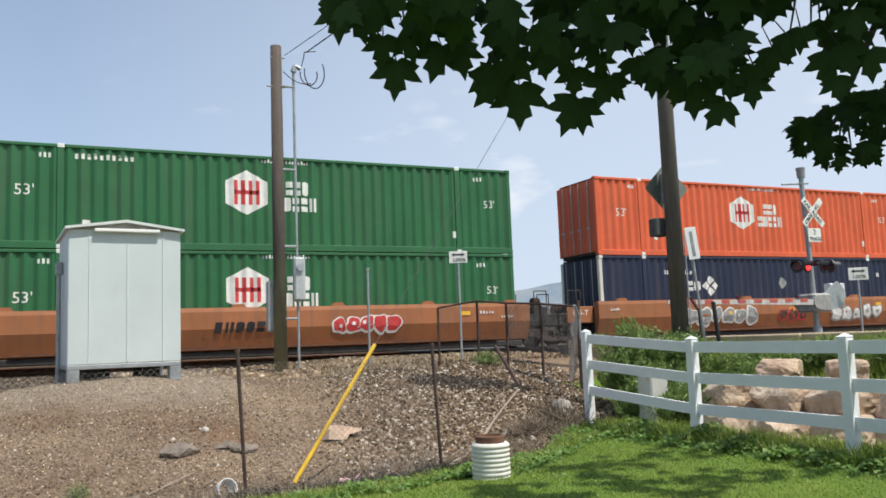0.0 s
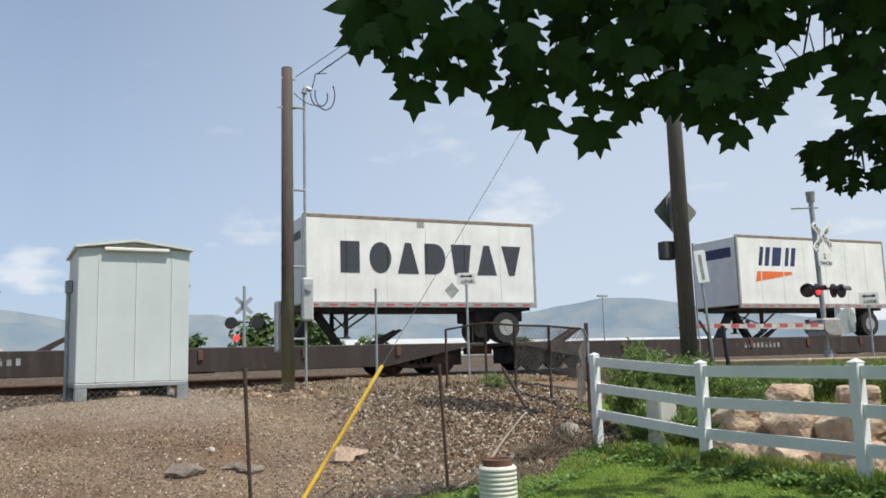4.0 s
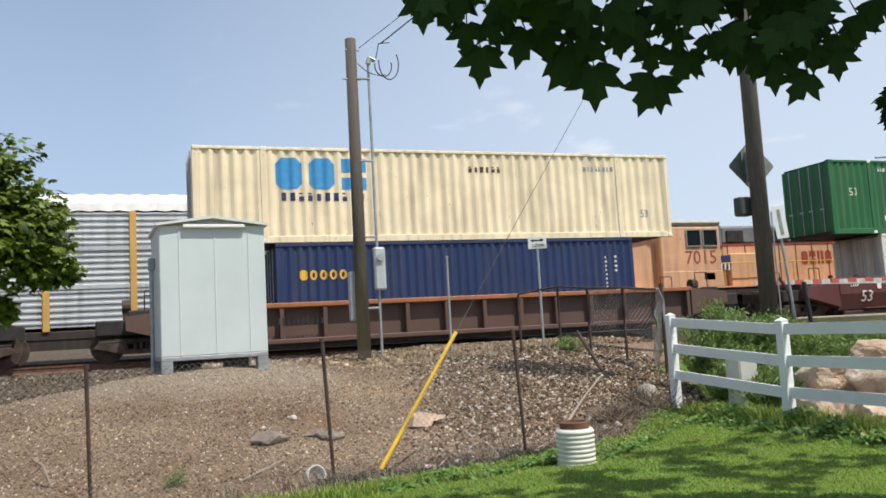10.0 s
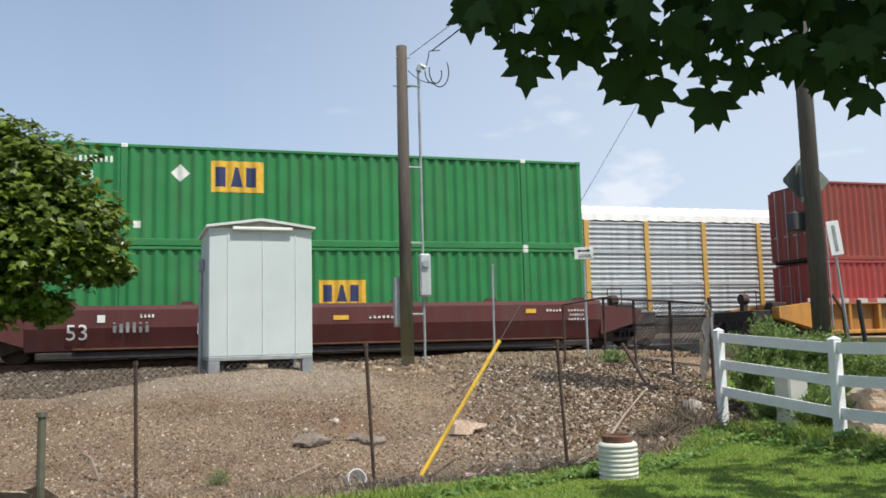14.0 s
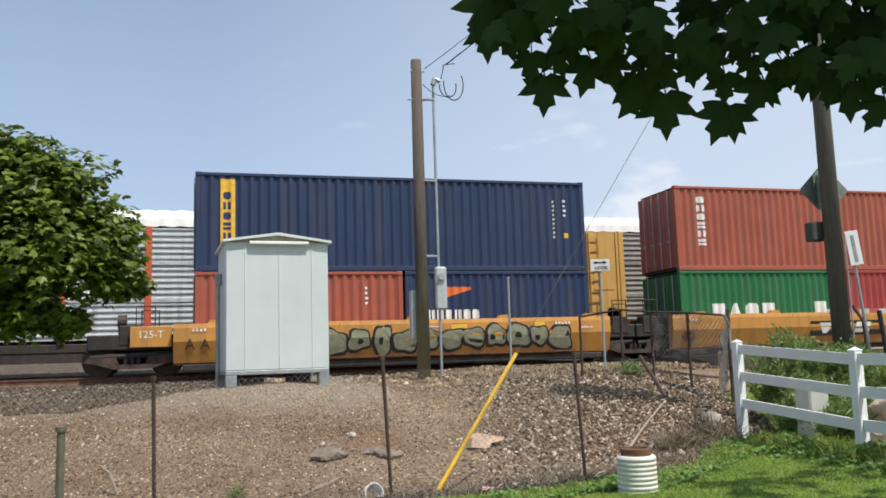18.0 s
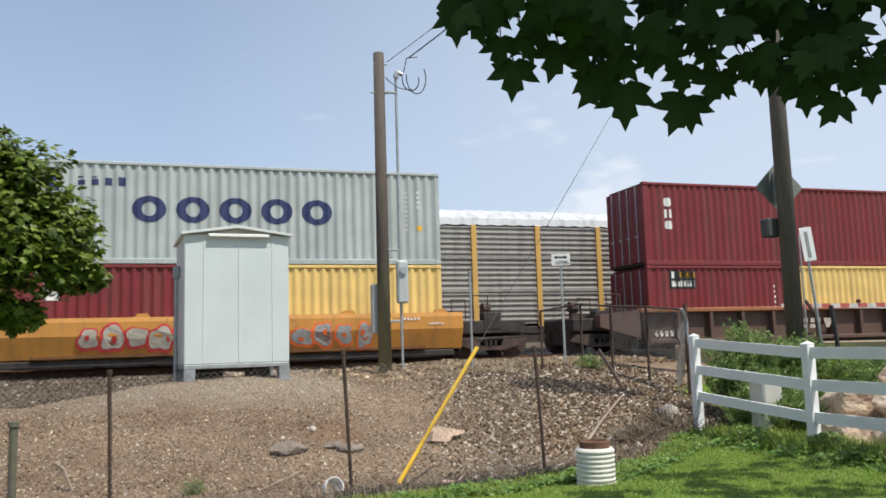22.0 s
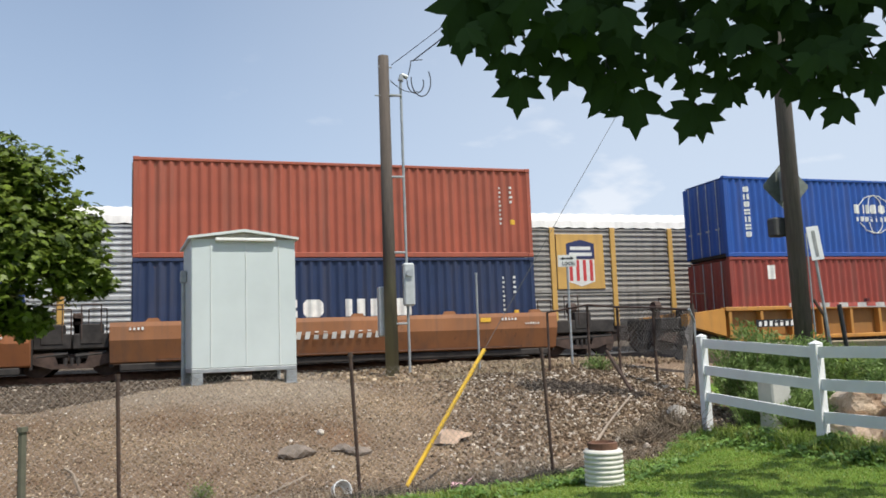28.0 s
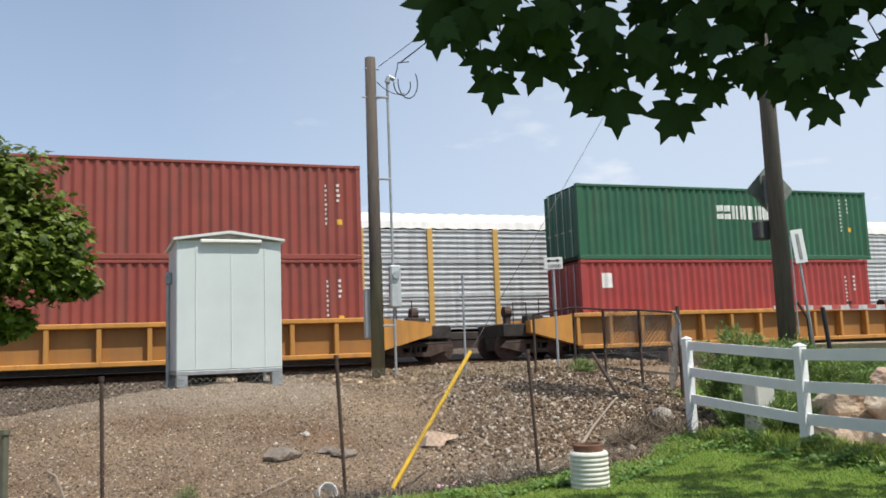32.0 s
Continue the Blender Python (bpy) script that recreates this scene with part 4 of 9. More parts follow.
    if cab_right:
        part("lettering", text_mesh("7705", 0.64, red), red, loco, at=pose(18.3, 0.012, 2.5))
        part("cab_skirt", Shape().box(17.9, 0.02, 1.64, 20.7, 0.46, 3.3, 0.03), mat, loco)
        part("lettering", text_mesh("BUILDING AMERICA", 0.165, BROWN_MARK), BROWN_MARK, loco, at=pose(14.3, 0.34, 2.74))
        fl = part("flag_mural", Shape().prism([(0.55, 0.45), (1.7, 0.55), (1.55, 1.25), (0.7, 1.3), (0.45, 1.05)], "y", -0.004, 0), plain("faded_navy", (0.06, 0.075, 0.11), 0.7), loco, at=pose(9.3, 0.612, 2.15))
        for k in range(5):
            z = 0.75 - 0.17 * k
            pts = [(0.0 + 0.06 * k, z), (0.6, z + 0.08), (1.3, z - 0.02), (1.75 + 0.11 * k, z - 0.10), (1.8 + 0.11 * k, z - 0.20), (1.3, z - 0.11), (0.6, z - 0.01), (0.02 + 0.06 * k, z - 0.08)]
            part("flag_stripe", Shape().prism(pts, "y", -0.007 - 0.002 * (k % 2), 0), plain("faded_white", (0.5, 0.42, 0.33), 0.7) if k % 2 else red, fl)
    else:
        part("lettering", text_mesh("7015", 0.58, red), red, loco, at=pose(4.2, 0.034, 2.66))
        part("access_panel", Shape().box(4.1, 0.02, 2.3, 6.3, 0.05, 2.36).box(5.1, 0.0, 1.95, 5.65, 0.05, 2.25), BROWN_MARK, loco)
    nose = [(fx(19.0), 1.64), (fx(21.2), 1.64), (fx(21.25), 2.9), (fx(20.9), 3.3), (fx(19.0), 3.62)]
    part("nose", Shape().prism(nose, "y", 0.45, w - 0.45), mat, loco)
    part("battery_box", bx(Shape(), cab0, 0.0, 1.64, cab1, 0.045, 2.35, 0.02), mat, loco)
    part("fuel_tank", bx(Shape(), 7.6, 0.2, 0.42, 14.2, w - 0.2, 1.25, 0.18), STEEL_DARK, loco)
    for i in range(15):
        x = 1.8 + i * 0.95
        a = fx(x)
        part("hood_door_seam", cached(("hood_seam",), lambda: Shape().box(-0.02, 0.60, 1.75, 0.02, 0.63, 3.6), BROWN_MARK), None, loco, at=pose(a, 0, 0))
    for i in range(13):
        a = fx(0.8 + i * 1.25)
        part("stanchion", cached(("stanchion",), lambda: Shape().tube((0, 0.03, 1.64), (0, 0.03, 2.65), 0.02, n=6), YELLOW_MARK), None, loco, at=pose(a, 0, 0))
    part("handrail", Shape().tube((fx(0.8), 0.03, 2.65), (fx(16.0), 0.03, 2.65), 0.022, n=6), YELLOW_MARK, loco)
    for x in (21.5, 0.45):
        part("end_handrail", Shape().line([(fx(x), 0.1, 1.64), (fx(x), 0.1, 2.75), (fx(x), 0.6, 2.75), (fx(x), 0.6, 1.64)], 0.03), WHITE_MARK, loco)
        part("step_well", bx(Shape(), x - 0.3, 0.1, 0.5, x + 0.25, 0.9, 1.58, 0.03), STEEL_DARK, loco)
    if not cab_right:
        a = fx(15.9)
        part("shield", Shape().prism([(0, 0.75), (0.6, 0.75), (0.6, 0.25), (0.3, 0), (0, 0.25)], "y", -0.01, 0), NAVY_MARK, loco, at=pose(a, 0.24, 2.25))
        part("shield_stripes", Shape().box(0.06, -0.016, 0.1, 0.14, 0, 0.42).box(0.26, -0.016, 0.05, 0.34, 0, 0.42).box(0.46, -0.016, 0.1, 0.54, 0, 0.42), WHITE_MARK, loco, at=pose(a, 0.24, 2.25))
    if not cab_right:
        wordmark(loco, "rhir_rhrirhr", 5.6, 0.6, 11.0, 0.606, 2.55, red, 2, 0)
    for i in range(5):
        q0, q1 = sorted((fx(1.6 + 1.1 * i), fx(2.2 + 1.1 * i)))
        if not cab_right and i > 2:
            continue
        part("hood_louvre", Shape().box(q0, 0.57, 1.85, q1, 0.625, 2.8, 0.01), STEEL_DARK, loco)
    part("side_tank", bx(Shape(), 7.4, 0.3, 1.66, 8.8, 0.62, 2.1, 0.05), mat, loco)
    for x in (4.0, 17.8):
        for dx in (-1.9, 0.0, 1.9):
            for y in (0.72, 2.16):
                part("wheel", cached(("loco_wheel",), lambda: Shape().tube((0, 0, 0.53), (0, 0.13, 0.53), 0.53, n=24), RUST_DARK), None, loco, at=pose(fx(x) + dx, y, 0))
        part("bogie_frame", cached(("bogie_frame",), lambda: Shape().prism([(-2.7, 0.95), (2.7, 0.95), (2.7, 0.62), (1.2, 0.4), (-1.2, 0.4), (-2.7, 0.62)], "y", 0.45, 0.62).prism([(-2.7, 0.95), (2.7, 0.95), (2.7, 0.62), (-2.7, 0.62)], "y", 2.38, 2.55), STEEL_DARK), None, loco, at=pose(fx(x), 0, 0))
    return loco


def iso_marks(extra=(), L=12.19, tag=YELLOW_MARK):
    h = 0.55
    k = L - 0.75
    base = [("column", 9, 0.06, 1.3, k - 0.35, 1.05, WHITE_MARK), ("column", 4, 0.10, 0.62, k, 1.75, WHITE_MARK), ("plate", 0.17, 0.16, k, 1.05, tag)]
    return base + list(extra)


def hexagon_marks(x=7.35, num=True):
    return [("hexagon", 1.25, 1.35, x - 0.25, 1.75, WHITE_MARK, RED_MARK), ("bars", 3, 0.75, 0.42, x + 0.95, 1.72, WHITE_MARK, 1, 0), ("bars", 5, 1.35, 0.42, x + 0.6, 1.22, WHITE_MARK, 2, 0),
            ("text", "53'", 0.30, 0.9, 1.45, WHITE_MARK), ("text", "53'", 0.26, 15.1, 1.55, WHITE_MARK), ("bars", 10, 1.6, 0.16, 2.4, 2.5, WHITE_MARK, -1, 0),
            ("bars", 16, 1.5, 0.12, x + 0.2, 2.68, WHITE_MARK, -1, 0), ("bars", 3, 0.35, 0.15, 14.75, 2.45, WHITE_MARK, -1, 0), ("bars", 3, 0.35, 0.15, 1.5, 2.5, WHITE_MARK, -1, 0), ("plate", 0.22, 0.22, 13.9, 0.5, WHITE_MARK), ("plate", 0.2, 0.2, 2.6, 0.6, WHITE_MARK)]


def diamond_marks(x, dx, z=1.58):
    return [("bars", "rrhr", 1.45, 0.36, x, z, WHITE_MARK, 1, 0), ("diamond", 0.42, x + 1.9, z + 0.18, WHITE_MARK, True), ("bars", 10, 1.35, 0.16, x - 0.3, max(2.2, z + 0.5), WHITE_MARK, -1, 0),
            ("diamond", 0.24, dx, 1.85, GREY_MARK, False), ("bars", 2, 0.3, 0.18, 14.6, 2.1, WHITE_MARK, -1, 0)]


def word(n, w, h, x, z, mat=WHITE_MARK, pat=1, slant=0.0):
    return ("bars", n, w, h, x, z, mat, pat, slant)


# each stack: place of its left end along the train, length, height, colour, marks, label; lower loads relative to the upper
HI, STD = 2.896, 2.591
PANEL = [("plate", 1.05, 0.62, 0.9, 1.80, BLACK), ("plate", 0.95, 0.24, 0.95, 1.85, GREY_MARK), ("bars", 6, 0.72, 0.2, 1.1, 1.87, WHITE_MARK, -1, 0), ("plate", 0.62, 0.2, 1.28, 2.17, YELLOW_MARK), ("bars", 1, 0.16, 0.52, 0.96, 1.86, WHITE_MARK, 1, 0)]
STACKS = []


def stack(*load):
    STACKS.append(load)


stack(-1.74, 16.15, "deep_green", hexagon_marks(), "green corrugated 53-foot container with a white hexagon emblem", [(0, 16.15, HI, "deep_green", hexagon_marks(), None)], "car_rust", False,
     [("bars", 5, 1.5, 0.3, 6.4, 0.82, BLACK, 1, 0.15), ("graffiti", 2.2, 0.6, 9.9, 0.66, (RED_MARK, WHITE_MARK), 3), ("bars", 1, 0.3, 0.3, 7.9, 0.85, BROWN_MARK, 2, 0)])
stack(17.95, 16.15, "warm_orange", hexagon_marks(), "orange corrugated 53-foot container with a white hexagon emblem", [(0, 16.15, HI, "ink_navy", diamond_marks(3.3, 9.0), "off_white")], "car_rust", False,
     [("graffiti", 4.2, 0.8, 3.3, 0.5, (GREY_MARK, WHITE_MARK), 5), ("graffiti", 3.0, 0.75, 11.6, 0.5, (WHITE_MARK, GREY_MARK), 8), ("graffiti", 1.6, 0.6, 8.6, 0.6, (BROWN_MARK, RED_MARK), 9), ("plate", 0.5, 0.14, 6.0, 0.98, YELLOW_MARK), ("plate", 0.5, 0.14, 9.2, 1.02, YELLOW_MARK)])
stack(37.5, 16.15, "deep_green", hexagon_marks(7.5), "green corrugated 53-foot container with a white hexagon emblem", [(0, 16.15, HI, "ink_navy", diamond_marks(10.85, 7.8), "off_white")], "car_rust", False,
     [("graffiti", 1.7, 0.5, 7.2, 0.66, (YELLOW_MARK, ORANGE_MARK), 11), ("graffiti", 1.0, 0.75, 10.6, 0.5, (GREY_MARK, WHITE_MARK), 12), ("bars", 10, 2.5, 0.26, 12.0, 0.82, WHITE_MARK, 1, 0.15), ("graffiti", 1.3, 0.5, 3.2, 0.5, (GREY_MARK, WHITE_MARK), 13)])
stack(150.25, 16.15, "strong_blue", [word(5, 2.1, 0.55, 5.0, 1.17, ORANGE_MARK, 2), word(10, 3.75, 0.6, 7.2, 1.13, WHITE_MARK, 0), ("wave", 1.15, 0.75, 2.75, 1.62, GREY_MARK), ("diamond", 0.40, 2.8, 1.98, WHITE_MARK, False), ("plate", 0.42, 0.34, 8.0, 2.35, WHITE_MARK), ("text", "53", 0.34, 0.75, 2.0, WHITE_MARK), ("plate", 0.36, 0.32, 0.75, 1.55, WHITE_MARK), word(9, 1.0, 0.14, 13.1, 2.35, WHITE_MARK, -1)],
     "blue corrugated 53-foot container with orange corner posts", [(1.98, 12.19, HI, "maroon", iso_marks(PANEL), None)], "car_yellow", True, [("bars", 10, 1.5, 0.22, 2.3, 0.8, BLACK, 1, 0)])
stack(173.65, 16.15, "cream", [word("rrh", 3.0, 0.95, 2.4, 1.62, BLUE_MARK, 1), word(10, 2.65, 0.27, 2.55, 1.26, NAVY_MARK, 0), ("text", "53", 0.26, 14.9, 0.7, GREY_MARK), word(6, 1.2, 0.2, 8.6, 2.2, BROWN_MARK, -1), word(8, 1.2, 0.16, 12.8, 2.3, GREY_MARK, -1)],
     "cream corrugated 53-foot container streaked with rust", [(2.3, 12.19, HI, "mid_navy", iso_marks([word("rcccc", 1.5, 0.3, 0.7, 1.78, YELLOW_MARK, 1)]), None)], "car_brown", True, [("bars", 10, 1.4, 0.22, 2.6, 0.8, BLACK, 1, 0)])
stack(197.1, 16.15, "deep_green", [("diamond", 0.3, 4.1, 1.85, WHITE_MARK, False), ("text", "53", 0.3, 0.95, 1.5, WHITE_MARK), ("text", "53", 0.26, 15.0, 1.55, WHITE_MARK), word(9, 1.3, 0.16, 2.5, 2.45, WHITE_MARK, -1), ("text", "WARNING HIGH CUBE", 0.13, 7.6, 2.62, WHITE_MARK), ("plate", 0.2, 0.2, 2.6, 0.5, WHITE_MARK), word(3, 0.3, 0.15, 14.4, 2.5, WHITE_MARK, -1)],
     "green corrugated 53-foot container with a white diamond", [(2.3, 12.19, HI, "off_white", iso_marks([word("varb", 2.85, 0.78, 3.25, 1.16, RED_MARK, 1), word("wibb", 2.7, 0.78, 6.6, 1.16, RED_MARK, 2), word("v", 1.1, 0.8, 2.05, 1.16, RED_MARK), ("plate", 0.34, 0.36, 2.31, 1.5, NAVY_MARK)]), None)], "car_maroon", False,
     [("text", "53", 0.42, 1.0, 0.62, WHITE_MARK), ("bars", 10, 2.2, 0.3, 4.2, 0.72, WHITE_MARK, 1, 0), ("plate", 0.45, 0.13, 2.3, 1.05, YELLOW_MARK), ("plate", 0.45, 0.13, 8.2, 1.05, YELLOW_MARK), ("bars", 7, 1.0, 0.12, 11.8, 1.08, WHITE_MARK, -1, 0), ("plate", 0.3, 0.3, 15.2, 0.7, WHITE_MARK)])
stack(216.72, 16.15, "ink_navy", diamond_marks(2.9, 7.9, 1.92) + [("diamond", 0.25, 7.9, 1.855, WHITE_MARK, False), ("text", "TOP LIFT ONLY", 0.15, 2.5, 0.42, WHITE_MARK), ("text", "TOP LIFT ONLY", 0.15, 12.8, 0.42, WHITE_MARK), word(2, 0.35, 0.2, 1.4, 2.2, WHITE_MARK, -1)],
     "dark navy corrugated 53-foot container with white corner posts", [(1.98, 12.19, HI, "red", iso_marks(), None)], "car_maroon", False,
     [("text", "53", 0.42, 0.9, 0.62, WHITE_MARK), ("bars", 10, 2.2, 0.3, 4.4, 0.72, WHITE_MARK, 1, 0), ("plate", 0.45, 0.13, 8.2, 1.05, YELLOW_MARK), ("plate", 0.45, 0.13, 11.0, 1.05, YELLOW_MARK), ("plate", 0.3, 0.5, 15.9, 0.85, YELLOW_MARK), ("bars", 8, 1.1, 0.3, 14.2, 0.72, WHITE_MARK, -1, 0), ("plate", 0.4, 0.16, 13.4, 1.02, YELLOW_MARK)])
stack(235.95, 16.15, "leaf_green", [("plate", 1.5, 0.92, 4.4, 1.58, YELLOW_MARK), word("bab", 1.3, 0.58, 4.52, 1.74, NAVY_MARK, 1), ("diamond", 0.26, 3.55, 2.1, WHITE_MARK, False), ("text", "53", 0.26, 0.9, 1.85, WHITE_MARK), word(9, 1.2, 0.2, 0.6, 2.35, WHITE_MARK, -1), word(8, 0.9, 0.12, 0.7, 0.5, WHITE_MARK, -1), ("plate", 0.2, 0.2, 2.3, 0.5, WHITE_MARK)],
     "bright green corrugated 53-foot container with an amber panel", [(0, 16.15, HI, "leaf_green", [("plate", 1.4, 0.78, 7.5, 1.14, YELLOW_MARK), word("bab", 1.2, 0.5, 7.62, 1.28, NAVY_MARK, 1), ("text", "53", 0.26, 0.9, 0.55, WHITE_MARK), word(3, 0.4, 0.16, 1.4, 2.4, WHITE_MARK, -1)], None)], "car_maroon", False,
     [("text", "53", 0.42, 1.0, 0.62, WHITE_MARK), ("bars", 10, 2.2, 0.3, 4.4, 0.72, WHITE_MARK, 1, 0), ("plate", 0.45, 0.13, 8.2, 1.05, YELLOW_MARK), ("bars", 6, 1.0, 0.3, 2.2, 0.8, GREY_MARK, -1, 0)])
stack(261.35, 12.19, "brick", iso_marks([("column", 3, 0.18, 0.9, 11.4, 1.2, YELLOW_MARK)]), "brick-red corrugated 40-foot container", [(0, 12.19, STD, "red", iso_marks([("plate", 1.5, 0.5, 4.3, 1.55, BLACK), word(4, 1.2, 0.3, 4.6, 1.6, WHITE_MARK, 1)]), None)], "car_yellow", True, [])
stack(284.8, 12.19, "deep_maroon", iso_marks([("column", 3, 0.36, 1.25, 0.75, 1.2, WHITE_MARK)]), "maroon corrugated 40-foot container with an upright white mark", [(0, 6.06, STD, "deep_maroon", [("column", 3, 0.3, 1.0, 0.7, 0.9, WHITE_MARK), ("column", 5, 0.08, 0.8, 5.2, 1.2, WHITE_MARK)], None), (6.13, 6.06, STD, "grass_green", [word("uaru", 2.6, 0.6, 1.2, 0.98, WHITE_MARK, 1), ("plate", 0.3, 0.8, 4.2, 0.9, WHITE_MARK)], None)], "car_rust", False,
     [("bars", 10, 2.6, 0.26, 2.8, 0.85, GREY_MARK, 1, 0.15), ("bars", "vvh", 1.6, 0.34, 8.6, 0.72, BROWN_MARK, 0, 0.15), ("plate", 0.5, 0.13, 9.8, 1.05, YELLOW_MARK)])
stack(306.3, 12.19, "dark_navy", iso_marks([("plate", 0.42, 2.2, 0.7, 0.5, YELLOW_MARK), ("column", 5, 0.26, 1.5, 0.78, 0.9, NAVY_MARK)]), "dark navy corrugated 40-foot container with an upright amber panel", [(0, 6.06, STD, "rust_orange", [("column", 2, 0.32, 0.75, 0.6, 1.2, YELLOW_MARK), ("column", 4, 0.1, 0.6, 4.9, 1.6, WHITE_MARK)], None), (6.13, 6.06, STD, "dark_navy", [word(6, 1.7, 0.3, 0.7, 1.1, WHITE_MARK, 1), ("arrow", 0.9, 0.35, 1.2, 1.75, ORANGE_MARK)], None)], "car_yellow", False,
     [("graffiti", 7.8, 0.95, 4.1, 0.36, (plain("olive_spray", (0.25, 0.26, 0.17), 0.7), BLACK), 21), ("plate", 0.5, 0.13, 5.6, 1.12, YELLOW_MARK), ("plate", 0.5, 0.13, 8.0, 1.12, YELLOW_MARK), ("text", "A A", 0.3, 0.3, 0.7, BROWN_MARK)])
stack(321.85, 12.19, "rust_orange", iso_marks([("column", 6, 0.36, 1.75, 0.85, 0.85, WHITE_MARK)]), "rust-orange corrugated 40-foot container with an upright white mark", [(0, 6.06, STD, "grass_green", [word("uaru", 2.6, 0.55, 1.2, 0.92, WHITE_MARK, 1), ("plate", 0.5, 1.0, 5.3, 0.5, WHITE_MARK)], None), (6.13, 6.06, STD, "red", [("column", 7, 0.08, 1.2, 4.7, 0.9, WHITE_MARK), ("column", 4, 0.1, 0.7, 5.2, 1.2, WHITE_MARK)], None)], "car_yellow", False,
     [("text", "40", 0.36, 0.3, 0.55, BROWN_MARK), ("plate", 3.0, 0.5, 5.3, 0.62, BLACK), ("bars", "vvh", 2.3, 0.36, 5.6, 0.7, WHITE_MARK, 0, 0.2), ("plate", 0.5, 0.13, 9.6, 1.1, YELLOW_MARK)])
stack(337.5, 12.19, "rust_orange", iso_marks([("column", 6, 0.36, 1.75, 0.85, 0.85, WHITE_MARK)]), "rust-orange corrugated 40-foot container with an upright white mark", [(0, 6.06, STD, "deep_maroon", [("column", 3, 0.3, 1.1, 0.75, 1.13, WHITE_MARK)], None), (6.13, 6.06, STD, "steel_blue", [word(5, 1.2, 0.26, 0.9, 1.85, WHITE_MARK, 1), ("column", 7, 0.08, 1.4, 5.2, 0.8, WHITE_MARK)], None)], "car_yellow", False,
     [("text", "40", 0.36, 0.3, 0.55, BROWN_MARK), ("plate", 2.6, 0.5, 5.3, 0.62, BLACK), ("bars", "vvh", 2.1, 0.36, 5.5, 0.7, WHITE_MARK, 0, 0.2), ("graffiti", 2.6, 0.85, 8.3, 0.4, (plain("sage_spray", (0.45, 0.5, 0.36), 0.7), ORANGE_MARK), 31)])
stack(353.1, 12.19, "vivid_orange", iso_marks([("anchor", 0.4, 2.3, 1.65, NAVY_MARK), word(11, 3.8, 0.46, 3.6, 1.38, CHAR_MARK, 1)]), "bright orange corrugated 40-foot container", [(0, 6.06, STD, "deep_maroon", [("column", 3, 0.34, 1.15, 0.7, 1.13, YELLOW_MARK), ("column", 4, 0.1, 0.6, 4.9, 1.5, WHITE_MARK)], None), (6.13, 6.06, STD, "maroon", [("column", 7, 0.08, 1.3, 5.0, 0.8, WHITE_MARK)], None)], "car_yellow", False,
     [("graffiti", 2.6, 0.8, 2.0, 0.42, (plain("rose_spray", (0.42, 0.12, 0.09), 0.7), GREY_MARK), 33), ("plate", 1.3, 0.5, 6.6, 0.6, BLACK), ("bars", 4, 1.1, 0.34, 6.7, 0.68, GREY_MARK, 0, 0.1)])
stack(368.75, 12.19, "pale_grey", iso_marks([word("ccccc", 5.95, 0.76, 3.1, 1.18, NAVY_MARK, 1), ("anchor", 0.28, 0.9, 2.3, NAVY_MARK), word(4, 1.4, 0.26, 1.7, 2.2, NAVY_MARK, 1)]), "pale grey corrugated 40-foot container", [(0, 6.06, STD, "deep_maroon", [("plate", 0.4, 0.5, 0.9, 1.6, WHITE_MARK)], None), (6.13, 6.06, STD, "pale_yellow", [], None)], "car_yellow", False,
     [("graffiti", 4.9, 0.85, 2.3, 0.42, (plain("pale_spray", (0.42, 0.38, 0.31), 0.7), RED_MARK), 41), ("graffiti", 2.5, 0.8, 8.0, 0.42, (GREY_MARK, ORANGE_MARK), 43)])
stack(388.3, 12.19, "deep_maroon", iso_marks([("column", 3, 0.34, 1.2, 0.85, 1.25, WHITE_MARK), ("plate", 0.4, 0.22, 11.4, 0.75, YELLOW_MARK)]), "maroon corrugated 40-foot container with an upright white mark", [(0, 6.06, STD, "deep_maroon", PANEL + [("column", 7, 0.08, 1.3, 5.2, 0.7, WHITE_MARK)], None), (6.13, 6.06, STD, "pale_yellow", [], None)], "car_brown", True,
     [("bars", "hhv", 1.7, 0.34, 6.3, 0.66, plain("soiled_white", (0.42, 0.36, 0.30), 0.8), 0, 0.15), ("bars", 4, 0.8, 0.2, 0.5, 0.5, WHITE_MARK, 1, 0)])
stack(407.9, 12.19, "vivid_red", iso_marks([("diamond", 0.3, 6.1, 2.2, WHITE_MARK, True), word(8, 1.75, 0.3, 5.3, 1.55, WHITE_MARK, 1)]), "bright red corrugated 40-foot container", [(0, 6.06, STD, "teal", [word(5, 1.6, 0.42, 0.5, 1.13, WHITE_MARK, 1), word(8, 2.5, 0.42, 2.4, 1.13, WHITE_MARK, 2)], None), (6.13, 6.06, STD, "maroon", [("column", 3, 0.32, 1.1, 0.75, 1.13, WHITE_MARK), ("column", 5, 0.08, 0.9, 5.2, 1.2, WHITE_MARK)], None)], "car_rust", False,
     [("plate", 3.0, 0.34, 2.9, 0.78, BROWN_MARK), ("bars", 10, 2.7, 0.24, 3.1, 0.83, WHITE_MARK, 1, 0.15), ("text", "B", 0.26, 6.9, 0.85, BROWN_MARK)])
